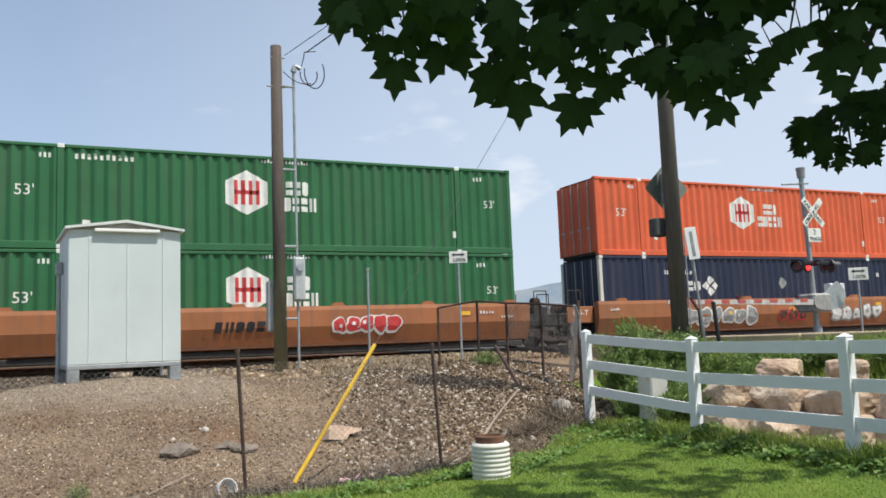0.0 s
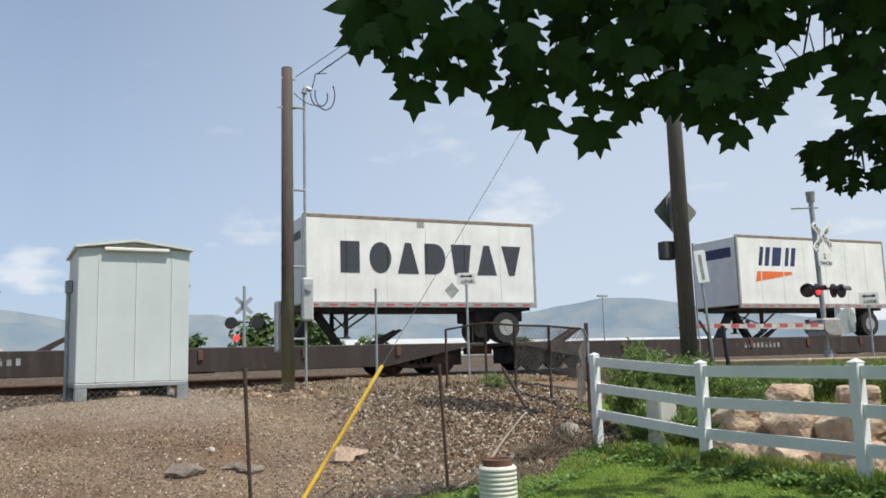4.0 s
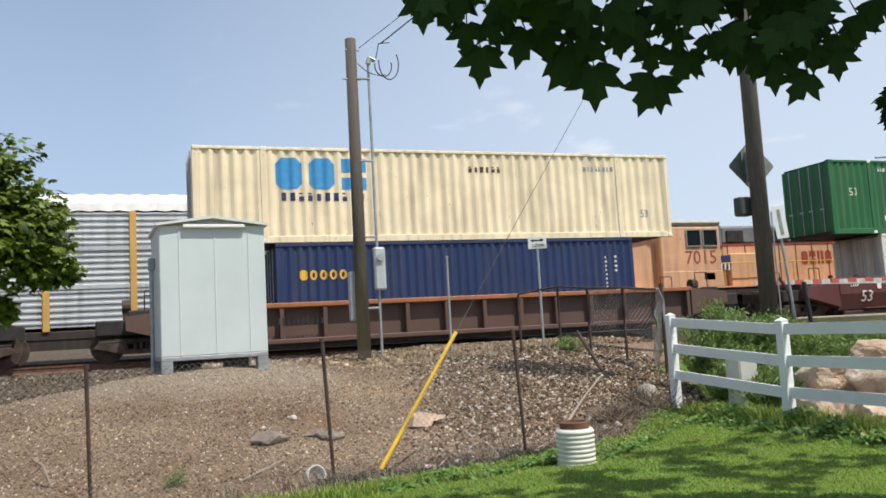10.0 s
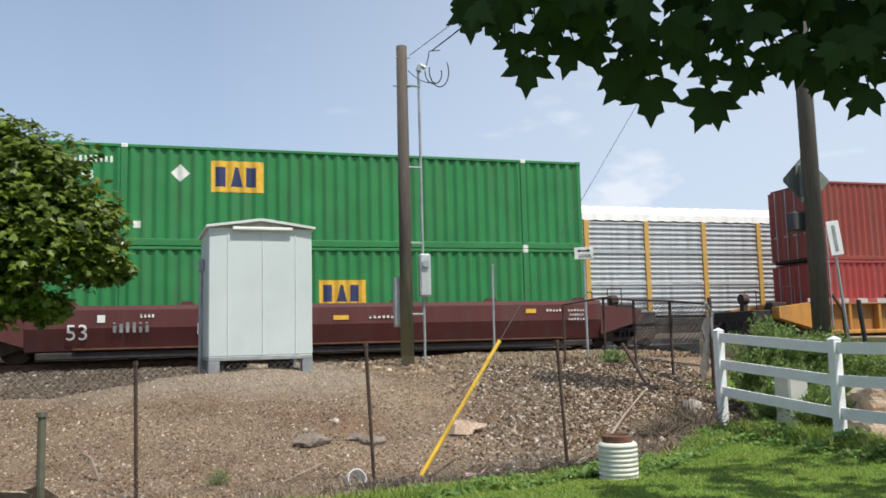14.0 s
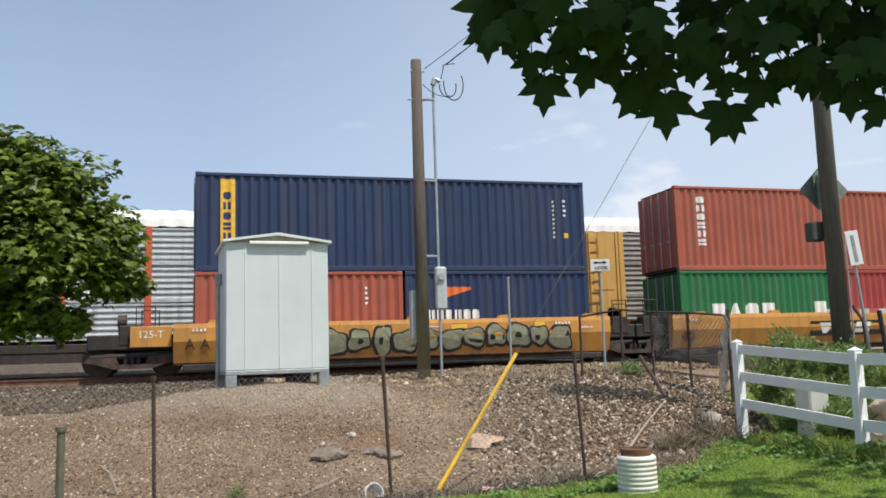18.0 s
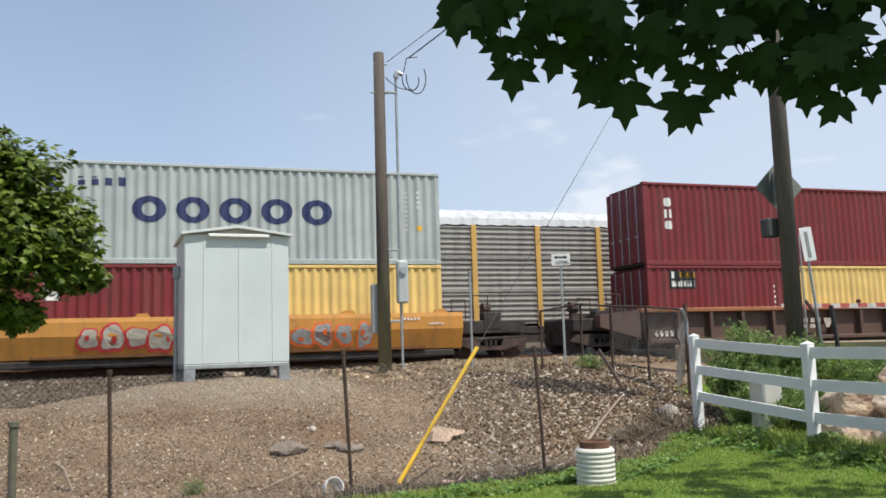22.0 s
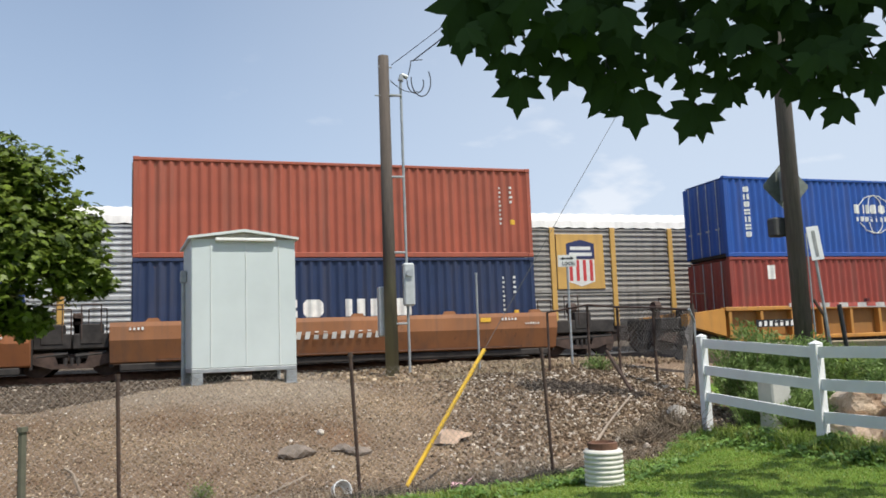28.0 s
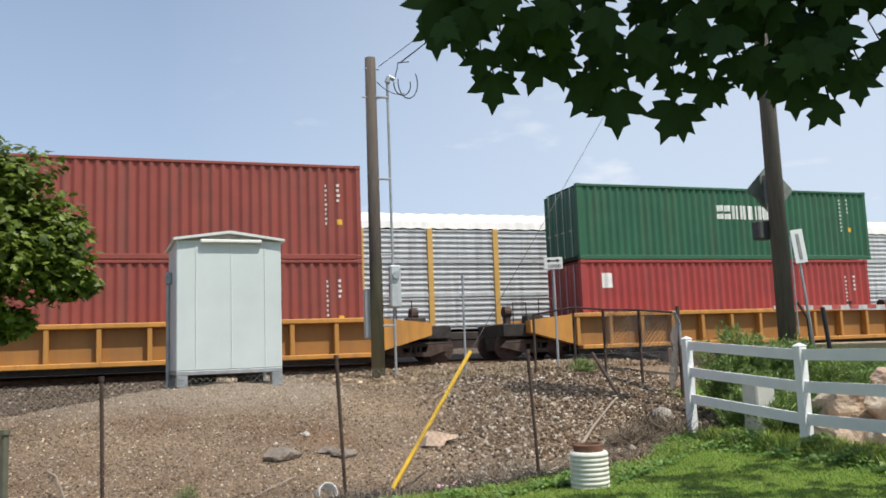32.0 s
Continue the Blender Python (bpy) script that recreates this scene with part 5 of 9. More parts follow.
stack(423.35, 12.19, "pale_grey", iso_marks([word("ccccc", 5.9, 0.76, 3.4, 1.1, NAVY_MARK, 1), ("anchor", 0.3, 0.95, 2.35, NAVY_MARK), word(4, 1.3, 0.26, 1.7, 2.25, NAVY_MARK, 1)]), "pale grey corrugated 40-foot container", [(0, 12.19, HI, "blue_grey", iso_marks(), None)], "car_rust", False,
     [("plate", 2.4, 0.5, 3.7, 0.65, BLACK), ("bars", "vvh", 2.0, 0.36, 3.9, 0.72, WHITE_MARK, 0, 0.15)])
stack(438.85, 12.19, "grass_green", iso_marks([word("u", 1.3, 0.64, 2.45, 1.26), word("a", 1.3, 0.64, 4.6, 1.26), word("c", 1.1, 0.64, 6.85, 1.26), word("c", 1.1, 0.64, 9.05, 1.26), ("plate", 0.42, 1.2, 10.45, 1.12, WHITE_MARK), word(7, 0.9, 0.2, 6.6, 0.75, GREY_MARK, -1)]), "green corrugated 40-foot container with wide-set white marks", [(0, 12.19, HI, "red", iso_marks(), None)], "car_rust", False,
     [("plate", 2.7, 0.5, 3.4, 0.65, BLACK), ("bars", "vvh", 2.2, 0.36, 3.6, 0.72, WHITE_MARK, 0, 0.15), ("bars", 2, 0.5, 0.3, 8.2, 0.8, BROWN_MARK, 1, 0)])
stack(454.25, 12.19, "steel_blue", iso_marks([word(5, 1.3, 0.34, 1.05, 2.2, WHITE_MARK, 1), ("plate", 0.5, 0.2, 0.5, 2.3, RED_MARK)]), "steel-blue corrugated 40-foot container", [(0, 12.19, HI, "deep_blue", iso_marks([word("rvrr", 2.0, 0.52, 3.9, 1.13, WHITE_MARK, 1), word("rrv", 2.1, 0.52, 6.2, 1.13, WHITE_MARK, 2), ("arrow", 1.3, 0.3, 5.3, 1.75, WHITE_MARK)]), None)], "car_rust", False,
     [("plate", 2.4, 0.5, 7.6, 0.65, BLACK), ("bars", "vvh", 2.0, 0.36, 7.8, 0.72, WHITE_MARK, 0, 0.15)])
stack(469.5, 12.19, "rust_orange", iso_marks(), "brown-red corrugated 40-foot container", [(0, 12.19, HI, "dark_navy", iso_marks([word(3, 2.3, 0.52, 3.2, 1.13, WHITE_MARK, 1), word(3, 2.3, 0.52, 6.0, 1.13, WHITE_MARK, 2)]), None)], "car_brown", False, [("bars", 10, 2.6, 0.24, 5.0, 0.8, WHITE_MARK, 1, 0.15)])
stack(489.15, 12.19, "royal_blue", iso_marks([("globe", 0.72, 6.7, 1.6, WHITE_MARK), word(5, 1.9, 0.34, 5.75, 1.62, WHITE_MARK, 1), word(8, 1.8, 0.2, 5.8, 1.32, WHITE_MARK, 0), ("column", 7, 0.24, 1.9, 0.85, 0.7, WHITE_MARK)]), "royal blue corrugated 40-foot container with a white globe emblem", [(0, 12.19, HI, "brick", iso_marks([("plate", 0.34, 0.5, 1.6, 2.1, WHITE_MARK)]), None)], "car_yellow", True, [("plate", 2.0, 0.26, 1.2, 0.72, BLACK), ("bars", 8, 1.8, 0.2, 1.3, 0.75, WHITE_MARK, 1, 0.1)])
stack(509.2, 12.19, "bright_red", iso_marks([word(3, 1.0, 0.45, 0.5, 2.0, WHITE_MARK, 1)]), "bright red corrugated 40-foot container with a white mark at its corner", [(0, 12.19, HI, "bright_red", iso_marks([word(3, 1.0, 0.45, 0.6, 2.0, WHITE_MARK, 1)]), None)], "car_yellow", False, [("plate", 2.7, 0.3, 1.0, 0.95, BLACK), ("bars", 10, 2.5, 0.22, 1.1, 0.99, WHITE_MARK, 1, 0.15)])
stack(528.55, 12.19, "brown", iso_marks(), "red-brown corrugated 40-foot container", [(0, 12.19, HI, "brown", iso_marks([("column", 2, 0.3, 1.0, 0.9, 1.2, WHITE_MARK)]), None)], "car_yellow", True, [("plate", 1.3, 0.26, 0.9, 0.72, BLACK), ("bars", 4, 0.9, 0.2, 1.0, 0.75, WHITE_MARK, 1, 0.1)])
stack(548.15, 12.4, "bottle_green", iso_marks([word(7, 2.3, 0.5, 5.6, 1.45, WHITE_MARK, 1)]), "dark green corrugated 40-foot container", [(0, 12.19, HI, "red", iso_marks([("plate", 0.4, 0.5, 0.8, 1.95, WHITE_MARK)]), None)], "car_yellow", True, [])
POSTS = {3: "warm_orange", 6: "white"}
CARS = []
for i, (u, lu, col, marks_u, lab, lowers, car_c, ribbed, marks_c) in enumerate(STACKS):
    hl = lowers[0][2]
    hu = STD if i == len(STACKS) - 1 else HI
    z0 = RAIL + 0.32
    for off, l, h, c, mk, post in lowers:
        names = {"ink_navy": "dark navy", "deep_green": "green", "mid_navy": "navy blue", "off_white": "off-white", "leaf_green": "bright green", "deep_maroon": "deep maroon", "grass_green": "green",
                 "dark_navy": "dark navy", "rust_orange": "rust-orange", "steel_blue": "steel-blue", "pale_yellow": "pale yellow", "blue_grey": "blue-grey", "deep_blue": "deep blue", "bright_red": "bright red", "brick": "brick-red", "teal": "sea-green"}
        lb = "{} corrugated {}-foot container riding low in a well car".format(names.get(c, c), {6.06: 20, 12.19: 40, 16.15: 53}[l])
        travels(container(lb, l, h, c, mk, post), u + off, NEAR_Y, z0)
    travels(container(lab, lu, hu, col, marks_u, POSTS.get(i)), u, NEAR_Y, z0 + hl + 0.015)
    CARS.append((u, u + lu))
ARTIC = {(0, 1), (1, 2), (5, 6), (6, 7), (10, 11), (11, 12), (12, 13), (13, 14), (16, 17), (17, 18), (18, 19), (19, 20)}
CAR_NAMES = {"car_rust": "rust-stained orange-brown well car holding stacked containers", "car_yellow": "weathered yellow well car holding stacked containers", "car_brown": "faded brown well car holding stacked containers", "car_maroon": "dark maroon well car with white stencils, holding stacked containers"}
for i, ((a, b), st) in enumerate(zip(CARS, STACKS)):
    ext = 0.55 if st[1] < 14 else 0.35
    wa, wb = a - ext, b + ext
    trucks = []
    if (i - 1, i) in ARTIC:
        left = (CARS[i - 1][1] + a) / 2
        trucks.append(left)
    else:
        left = wa - 2.3
        trucks.append(wa - 1.1)
    if (i, i + 1) in ARTIC:
        right = (b + CARS[i + 1][0]) / 2
    else:
        right = wb + 2.3
        trucks.append(wb + 1.1)
    travels(well_car(CAR_NAMES[st[6]], wa, wb, left, right, st[6], st[7], trucks, st[8]), wa, NEAR_Y, RAIL)

for u, l in ((56.6, 25.6), (83.2, 25.6), (110.2, 17.6), (129.0, 18.6)):
    travels(flat_car("dark brown flat car carrying short box trailers", l), u, NEAR_Y, RAIL)
DECK = RAIL + 0.98
WIDE_MARK = [("bars", "boadwav", 6.65, 1.0, 1.2, 2.24, CHAR_MARK, 1, 0.0), ("plate", 0.25, 0.2, 3.8, 3.75, GREY_MARK), ("diamond", 0.26, 5.0, 1.72, GREY_MARK, False), ("end", 0.2, 1.9, 3.3, 3.55, CHAR_MARK)]
for u, l, nose, mk, lab in (
        (59.1, 8.2, True, [("plate", 0.12, 0.12, 2.6, 3.6, GREY_MARK), ("plate", 0.3, 0.3, 7.2, 1.55, GREY_MARK), ("end", 0.4, 1.6, 3.1, 3.6, NAVY_MARK)], "plain white box trailer with faint scuffs on a flat car"),
        (76.2, 8.2, True, WIDE_MARK, "white box trailer with one wide row of charcoal marks"),
        (93.6, 8.4, True, [("bars", 3, 2.1, 0.75, 1.1, 2.85, NAVY_MARK, 0, 0.2), ("arrow", 2.0, 0.42, 0.9, 2.2, ORANGE_MARK), ("end", 0.3, 1.7, 3.2, 3.6, NAVY_MARK)], "white box trailer with blue and orange marks"),
        (110.9, 8.2, True, WIDE_MARK, "white box trailer with rusty rails and one charcoal wordmark"),
        (136.6, 8.2, False, [("plate", 0.3, 0.2, 1.1, 2.85, GREY_MARK), ("end", 0.55, 1.95, 3.05, 3.55, ORANGE_MARK)], "plain white box trailer with an orange panel on its doors")):
    travels(trailer(lab, l, nose, mk), u, NEAR_Y, DECK)

# the train on the far track runs the other way
travels(locomotive("yellow diesel locomotive with a grey roof, leading", "loco_yellow", True), -132.1, FAR_Y, RAIL, 1)
travels(locomotive("sun-faded orange diesel locomotive running cab to the rear", "loco_faded", False), -155.3, FAR_Y, RAIL, 1)
RACKS = [("rack_silver", "rack_yellow", "rack_white"), ("rack_dull", "rack_yellow", "rack_white"), ("rack_silver", "rack_yellow", "rack_white"), ("rack_dull", "rack_yellow", "rack_white"), ("rack_dull", "rack_yellow", "rack_white"),
         ("rack_silver", "rack_red", "rack_white"), ("rack_dull", "rack_yellow", "rack_white"), ("rack_dull", "rack_yellow", "rack_silver"), ("rack_dull", "rack_yellow", "rack_white"), ("rack_dull", "rack_yellow", "rack_white"),
         ("rack_dull", "rack_yellow", "rack_white"), ("rack_silver", "rack_yellow", "rack_white"), ("rack_silver", "rack_yellow", "rack_white"), ("rack_silver", "rack_yellow", "rack_white"), ("rack_dull", "rack_yellow", "rack_white")]
RACK_LABEL = {"rack_silver": "car carrier with bright silver ribbed sides, white roof", "rack_dull": "car carrier with dull grey ribbed sides, white roof"}
RACK_MADE = {}
for k, spec in enumerate(RACKS):
    if spec not in RACK_MADE:
        RACK_MADE[spec] = autorack(RACK_LABEL[spec[0]] + (" and red ends" if spec[1] == "rack_red" else " and yellow ends"), *spec)
        ob = RACK_MADE[spec]
    else:
        ob = copy_thing(RACK_MADE[spec], pose(0, 0, 0))
    travels(ob, -183.5 - 28.6 * k + 0.5, FAR_Y, RAIL, 1)

# ---- ground ----
def smooth(a, b, x):
    t = min(1.0, max(0.0, (x - a) / (b - a)))
    return t * t * (3 - 2 * t)


def ground_z(x, y):
    """Height of the ground: lawn, a shallow ditch, the gravel bank, the track bed and the road embankment."""
    low = 1 - smooth(-3.8, 1.0, x)
    bank = smooth(10.2, 16.6, y + 0.35 * math.sin(x * 0.5)) * (0.95 - 0.27 * low)
    z = -0.12 * smooth(7.5, 9.6, y) * (1 - smooth(5.0, 8.0, x)) + bank
    z += 0.12 * smooth(16.6, 22.5, y) + 0.26 * low * smooth(18.6, 22.2, y)
    road = smooth(9.2, 12.5, x - 0.12 * (y - 9)) * (1 - smooth(14.0, 16.5, y))
    z = z + road * (1.15 - z) * smooth(2.0, 7.5, y)
    n = noise.noise((x * 0.45, y * 0.45, 0.3)) * 0.07 + noise.noise((x * 1.7, y * 1.7, 5.0)) * 0.025
    z += 0.20 * math.exp(-((x - 1.2) / 2.2) ** 2 - ((y - 16.4) / 1.5) ** 2)
    z += 0.72 * smooth(34.0, 38.0, y)
    k = smooth(9.0, 11.0, y) * (1 - smooth(20, 23, y))
    z -= 0.13 * math.exp(-((x - 2.5) / 0.5) ** 2 - ((y - 12.45) / 0.38) ** 2) + 0.10 * math.exp(-((x - 3.6) / 0.6) ** 2 - ((y - 12.8) / 0.5) ** 2)
    z -= 0.06 * k * max(0.0, noise.noise((x * 1.1, y * 0.9, 11.0)))
    return z + n * (0.25 + 1.15 * k)


def is_lawn(x, y):
    edge = 8.45 + 0.40 * (x - 2.0) if x > 2.0 else 8.45 + 0.15 * (x - 2.0)
    if x > 4.9:
        edge = 9.25 + 0.72 * (x - 4.9)
    if x > 7.4:
        edge = 11.05 + (x - 7.4) * 0.25
    return edge + 0.22 * noise.noise((x * 1.3, y * 1.3, 2.0)) - y


m_gravel, t, b = nodes("gravel_earth", 0.95, 0, 0.2)
vor = t.nodes.new("ShaderNodeTexVoronoi")
vor.inputs["Scale"].default_value = 38
co = t.nodes.new("ShaderNodeTexCoord")
t.links.new(co.outputs["Object"], vor.inputs["Vector"])
stones = ramp(t, vor.outputs["Color"], [(0.0, (0.075, 0.054, 0.04)), (0.4, (0.17, 0.125, 0.09)), (0.75, (0.30, 0.235, 0.175)), (1.0, (0.50, 0.43, 0.35))])
earth = ramp(t, tex_noise(t, 0.55, 5), [(0.32, (0.30, 0.24, 0.175)), (0.5, (0.19, 0.135, 0.093)), (0.68, (0.14, 0.085, 0.053))])
c = mixed(t, ramp(t, tex_noise(t, 2.6, 6), [(0.38, (0.5, 0.5, 0.5)), (0.62, (1, 1, 1))]), earth, stones)
c = mixed(t, 1.0, c, ramp(t, tex_noise(t, 0.42, 4), [(0.32, (1.28, 1.20, 1.06)), (0.5, (1.0, 0.94, 0.86)), (0.66, (0.84, 0.72, 0.61))]), "MULTIPLY")
t.links.new(c, b.inputs["Base Color"])
bumped(t, b, vor.outputs["Distance"], 0.9, 0.03)
# a patch of rusty earth where the bank has slumped
geo = t.nodes.new("ShaderNodeNewGeometry")
far = t.nodes.new("ShaderNodeVectorMath")
far.operation = "DISTANCE"
far.inputs[1].default_value = (2.55, 12.7, 0.45)
t.links.new(geo.outputs["Position"], far.inputs[0])
spread = t.nodes.new("ShaderNodeMath")
spread.operation = "MULTIPLY_ADD"
spread.inputs[1].default_value = 0.9
t.links.new(tex_noise(t, 3.0, 5), spread.inputs[0])
t.links.new(far.outputs["Value"], spread.inputs[2])
c = mixed(t, ramp(t, spread.outputs[0], [(0.62, (0.55, 0.55, 0.55)), (1.0, (0, 0, 0))]), c, (0.21, 0.115, 0.062))
t.links.new(c, b.inputs["Base Color"])
def crest(t, c, pale, most):
    """Paler gravel on the bank's shoulder, sunlight put into colour, thinning out down slope."""
    at = t.nodes.new("ShaderNodeNewGeometry")
    z = t.nodes.new("ShaderNodeSeparateXYZ")
    k = t.nodes.new("ShaderNodeMath")
    k.operation = "MULTIPLY_ADD"
    k.inputs[1].default_value = 0.5
    t.links.new(at.outputs["Position"], z.inputs[0])
    t.links.new(tex_noise(t, 0.9, 5), k.inputs[0])
    side = t.nodes.new("ShaderNodeMapRange")
    side.inputs["From Min"].default_value, side.inputs["From Max"].default_value = 2.6, 4.6
    side.inputs["To Min"].default_value, side.inputs["To Max"].default_value = 0.0, -0.5
    t.links.new(z.outputs["X"], side.inputs["Value"])
    sink = t.nodes.new("ShaderNodeMath")
    t.links.new(z.outputs["Z"], sink.inputs[0])
    t.links.new(side.outputs["Result"], sink.inputs[1])
    t.links.new(sink.outputs[0], k.inputs[2])
    return mixed(t, ramp(t, k.outputs[0], [(0.80, (0, 0, 0)), (1.0, (most, most, most))]), c, pale)


t.links.new(crest(t, c, (0.35, 0.30, 0.235), 0.5), b.inputs["Base Color"])
# ballast with the shadow behind the bank put into its dark colour
m_ballast, t, b = nodes("shade_dark_ballast", 0.95, 0, 0.2)
vor = t.nodes.new("ShaderNodeTexVoronoi")
vor.inputs["Scale"].default_value = 16
co = t.nodes.new("ShaderNodeTexCoord")
t.links.new(co.outputs["Object"], vor.inputs["Vector"])
c = ramp(t, vor.outputs["Color"], [(0.0, (0.05, 0.036, 0.025)), (0.5, (0.105, 0.079, 0.056)), (0.85, (0.19, 0.148, 0.108)), (1.0, (0.35, 0.29, 0.225))])
t.links.new(mixed(t, ramp(t, tex_noise(t, 0.6, 4), [(0.4, (0, 0, 0)), (0.65, (0.6, 0.6, 0.6))]), c, (0.085, 0.07, 0.055)), b.inputs["Base Color"])
bumped(t, b, vor.outputs["Distance"], 0.9, 0.05)
m_lawn, t, b = nodes("lawn", 0.9, 0, 0.2)
c = ramp(t, tex_noise(t, 1.1, 6), [(0.3, (0.085, 0.15, 0.02)), (0.55, (0.14, 0.24, 0.03)), (0.75, (0.24, 0.31, 0.06))])
c = mixed(t, 0.5, c, ramp(t, tex_noise(t, 34, 5, (1, 1, 1)), [(0.35, (0.06, 0.115, 0.015)), (0.7, (0.22, 0.33, 0.055))]))
t.links.new(c, b.inputs["Base Color"])
bumped(t, b, tex_noise(t, 70, 4), 0.8, 0.03)
m_field, t, b = nodes("dry_field", 0.95, 0, 0.2)
c = ramp(t, tex_noise(t, 0.05, 6), [(0.35, (0.09, 0.11, 0.04)), (0.6, (0.20, 0.17, 0.10))])
t.links.new(c, b.inputs["Base Color"])

xs = np.unique(np.concatenate([np.arange(-9, 19, 0.16), np.geomspace(9, 4200, 44) * -1, np.geomspace(19, 4200, 44)]))
ys = np.unique(np.concatenate([np.arange(1.0, 23, 0.16), -np.geomspace(1, 400, 20) + 1.5, np.geomspace(23, 4800, 60)]))
gv = [(float(x), float(y), ground_z(float(x), float(y)) if abs(x) < 60 and y < 40 else (1.07 - 0.30 * (x < 0) * (1 - smooth(18.6, 22.2, y))) * smooth(10, 17, y) + 0.72 * smooth(34.0, 38.0, y) - 1.4 * smooth(44, 90, y)) for y in ys for x in xs]
nx = len(xs)
gf = [(j * nx + i, j * nx + i + 1, (j + 1) * nx + i + 1, (j + 1) * nx + i) for j in range(len(ys) - 1) for i in range(nx - 1)]
me = bpy.data.meshes.new("ground")
me.from_pydata(gv, [], gf)
for mm in (m_gravel, m_lawn, m_field, m_ballast):
    me.materials.append(mm)
idx = []
for j in range(len(ys) - 1):
    for i in range(nx - 1):
        x, y = (xs[i] + xs[i + 1]) / 2, (ys[j] + ys[j + 1]) / 2
        if y > 47:
            idx.append(2)
        elif 18.1 + 0.5 * noise.noise((x, y, 3)) < y and (x < 1.2 or y > 27):
            idx.append(3)
        elif is_lawn(x, y) > 0 and x < 8.5 or (x > 9.4 and y < 14.4):
            idx.append(1)
        else:
            idx.append(0)
me.polygons.foreach_set("material_index", idx)
me.polygons.foreach_set("use_smooth", [True] * len(me.polygons))
tagged(new("ground", me), "gravel bank and lawn beside a railway", "ground", kind="structure")

# tracks: two pairs of rails on ties
def track(mid):
    s = Shape()
    for d in (-0.76, 0.69):
        s.prism([(mid + d - 0.04, RAIL - 0.17), (mid + d + 0.11, RAIL - 0.17), (mid + d + 0.05, RAIL - 0.13), (mid + d + 0.05, RAIL - 0.04), (mid + d + 0.07, RAIL - 0.03), (mid + d + 0.07, RAIL), (mid + d, RAIL), (mid + d, RAIL - 0.03), (mid + d + 0.02, RAIL - 0.04), (mid + d + 0.02, RAIL - 0.13)], "x", -160, 260)
    tagged(part("rails", s, RUST), "pair of worn steel rails on wooden ties", "rails", kind="structure")
    tie = Shape().box(0, mid - 1.3, RAIL - 0.33, 0.22, mid + 1.3, RAIL - 0.172, 0.02).mesh("railway_tie", TIE_WOOD)
    row = tagged(new("railway_ties"), "row of weathered wooden railway ties", "ties", kind="structure")
    for i in range(100):
        part("tie", tie, None, row, at=pose(-8 + 0.56 * i, 0, 0))


track(NEAR_MID)
track(FAR_MID)

# ---- the signal shed ----
SX, SY, SZ, SW, SH = 0.33, 16.0, 1.32, 1.92, 2.41
shed = thing("signal_shed", "pale grey-green metal signal shed on short steel legs", "shed", at=pose(SX, SY, SZ, 0, 0, 3.4))
part("body", Shape().box(0.0, 0, 0.0, SW, 1.9, SH, 0.015), SHED_GREY, shed)
for x in (0.34, 0.98, 1.60):
    part("seam", Shape().box(x, -0.012, 0.02, x + 0.02, 0, SH - 0.05), SHED_TRIM, shed)
part("roof", Shape().prism([(-0.06, SH - 0.02), (SW / 2, SH + 0.12), (SW + 0.06, SH - 0.02), (SW + 0.06, SH + 0.025), (SW / 2, SH + 0.17), (-0.06, SH + 0.025)], "y", -0.09, 2.0), SHED_TRIM, shed)
part("gable", Shape().prism([(0, SH - 0.02), (SW / 2, SH + 0.115), (SW, SH - 0.02)], "y", -0.004, 0.02), plain("gable_shade", (0.30, 0.28, 0.24), 0.7), shed)
part("light_strip", Shape().box(0.42, -0.10, SH - 0.06, SW - 0.38, -0.012, SH + 0.0, 0.012), plain("pale_trim", (0.78, 0.78, 0.74), 0.4, 0, 0.05), shed)
part("base_frame", Shape().box(0.0, 0.0, -0.08, SW, 1.9, 0.0, 0.01), GALV, shed)
for x in (0.0, SW - 0.2):
    for y in (0.0, 1.7):
        leg = Shape().box(x, y, -0.31, x + 0.2, y + 0.02, -0.08).box(x, y, -0.31, x + 0.02, y + 0.2, -0.08).box(x - 0.02, y - 0.02, -0.34, x + 0.22, y + 0.2, -0.31)
        for k in range(3):
            leg.box(x + 0.05, y - 0.006, -0.28 + 0.06 * k, x + 0.15, y, -0.25 + 0.06 * k)
        part("leg", leg, GALV_GREY, shed)
part("side_conduit", Shape().tube((-0.07, 1.0, -0.45), (-0.07, 1.0, 1.72), 0.04, n=8).box(-0.13, 0.92, 1.66, -0.005, 1.08, 1.9, 0.02), GALV_GREY, shed)
part("skid", Shape().box(0.3, 0.4, -0.36, 0.75, 1.5, -0.09), STEEL_DARK, shed)
part("skid", Shape().box(SW - 0.62, 0.4, -0.36, SW - 0.3, 1.5, -0.09), STEEL_DARK, shed)

# ---- the service pole with its conduit ----
PX, PY = 5.08, 19.9
pole = thing("utility_pole", "weathered wooden service pole with conduit and meter boxes", "utility pole", at=pose(PX, PY, 0.9))
part("shaft", Shape().tube((0, 0, -0.6), (0.0, 0.0, 8.05), 0.165, 0.135, n=18), POLE_WOOD, pole, smooth=True)
part("conduit", Shape().tube((0.42, -0.08, 0.0), (0.42, -0.05, 7.45), 0.035, n=8), GALV_GREY, pole)
part("weather_head", Shape().tube((0.42, -0.05, 7.42), (0.46, -0.06, 7.58), 0.075, 0.05, n=8).tube((0.46, -0.06, 7.58), (0.6, -0.08, 7.5), 0.05, 0.06, n=8), GALV_GREY, pole)
for z in (1.25, 3.0, 4.9, 7.0):
    part("standoff", Shape().box(-0.02, -0.1, z, 0.44, -0.03, z + 0.05, 0.01), GALV_GREY, pole)
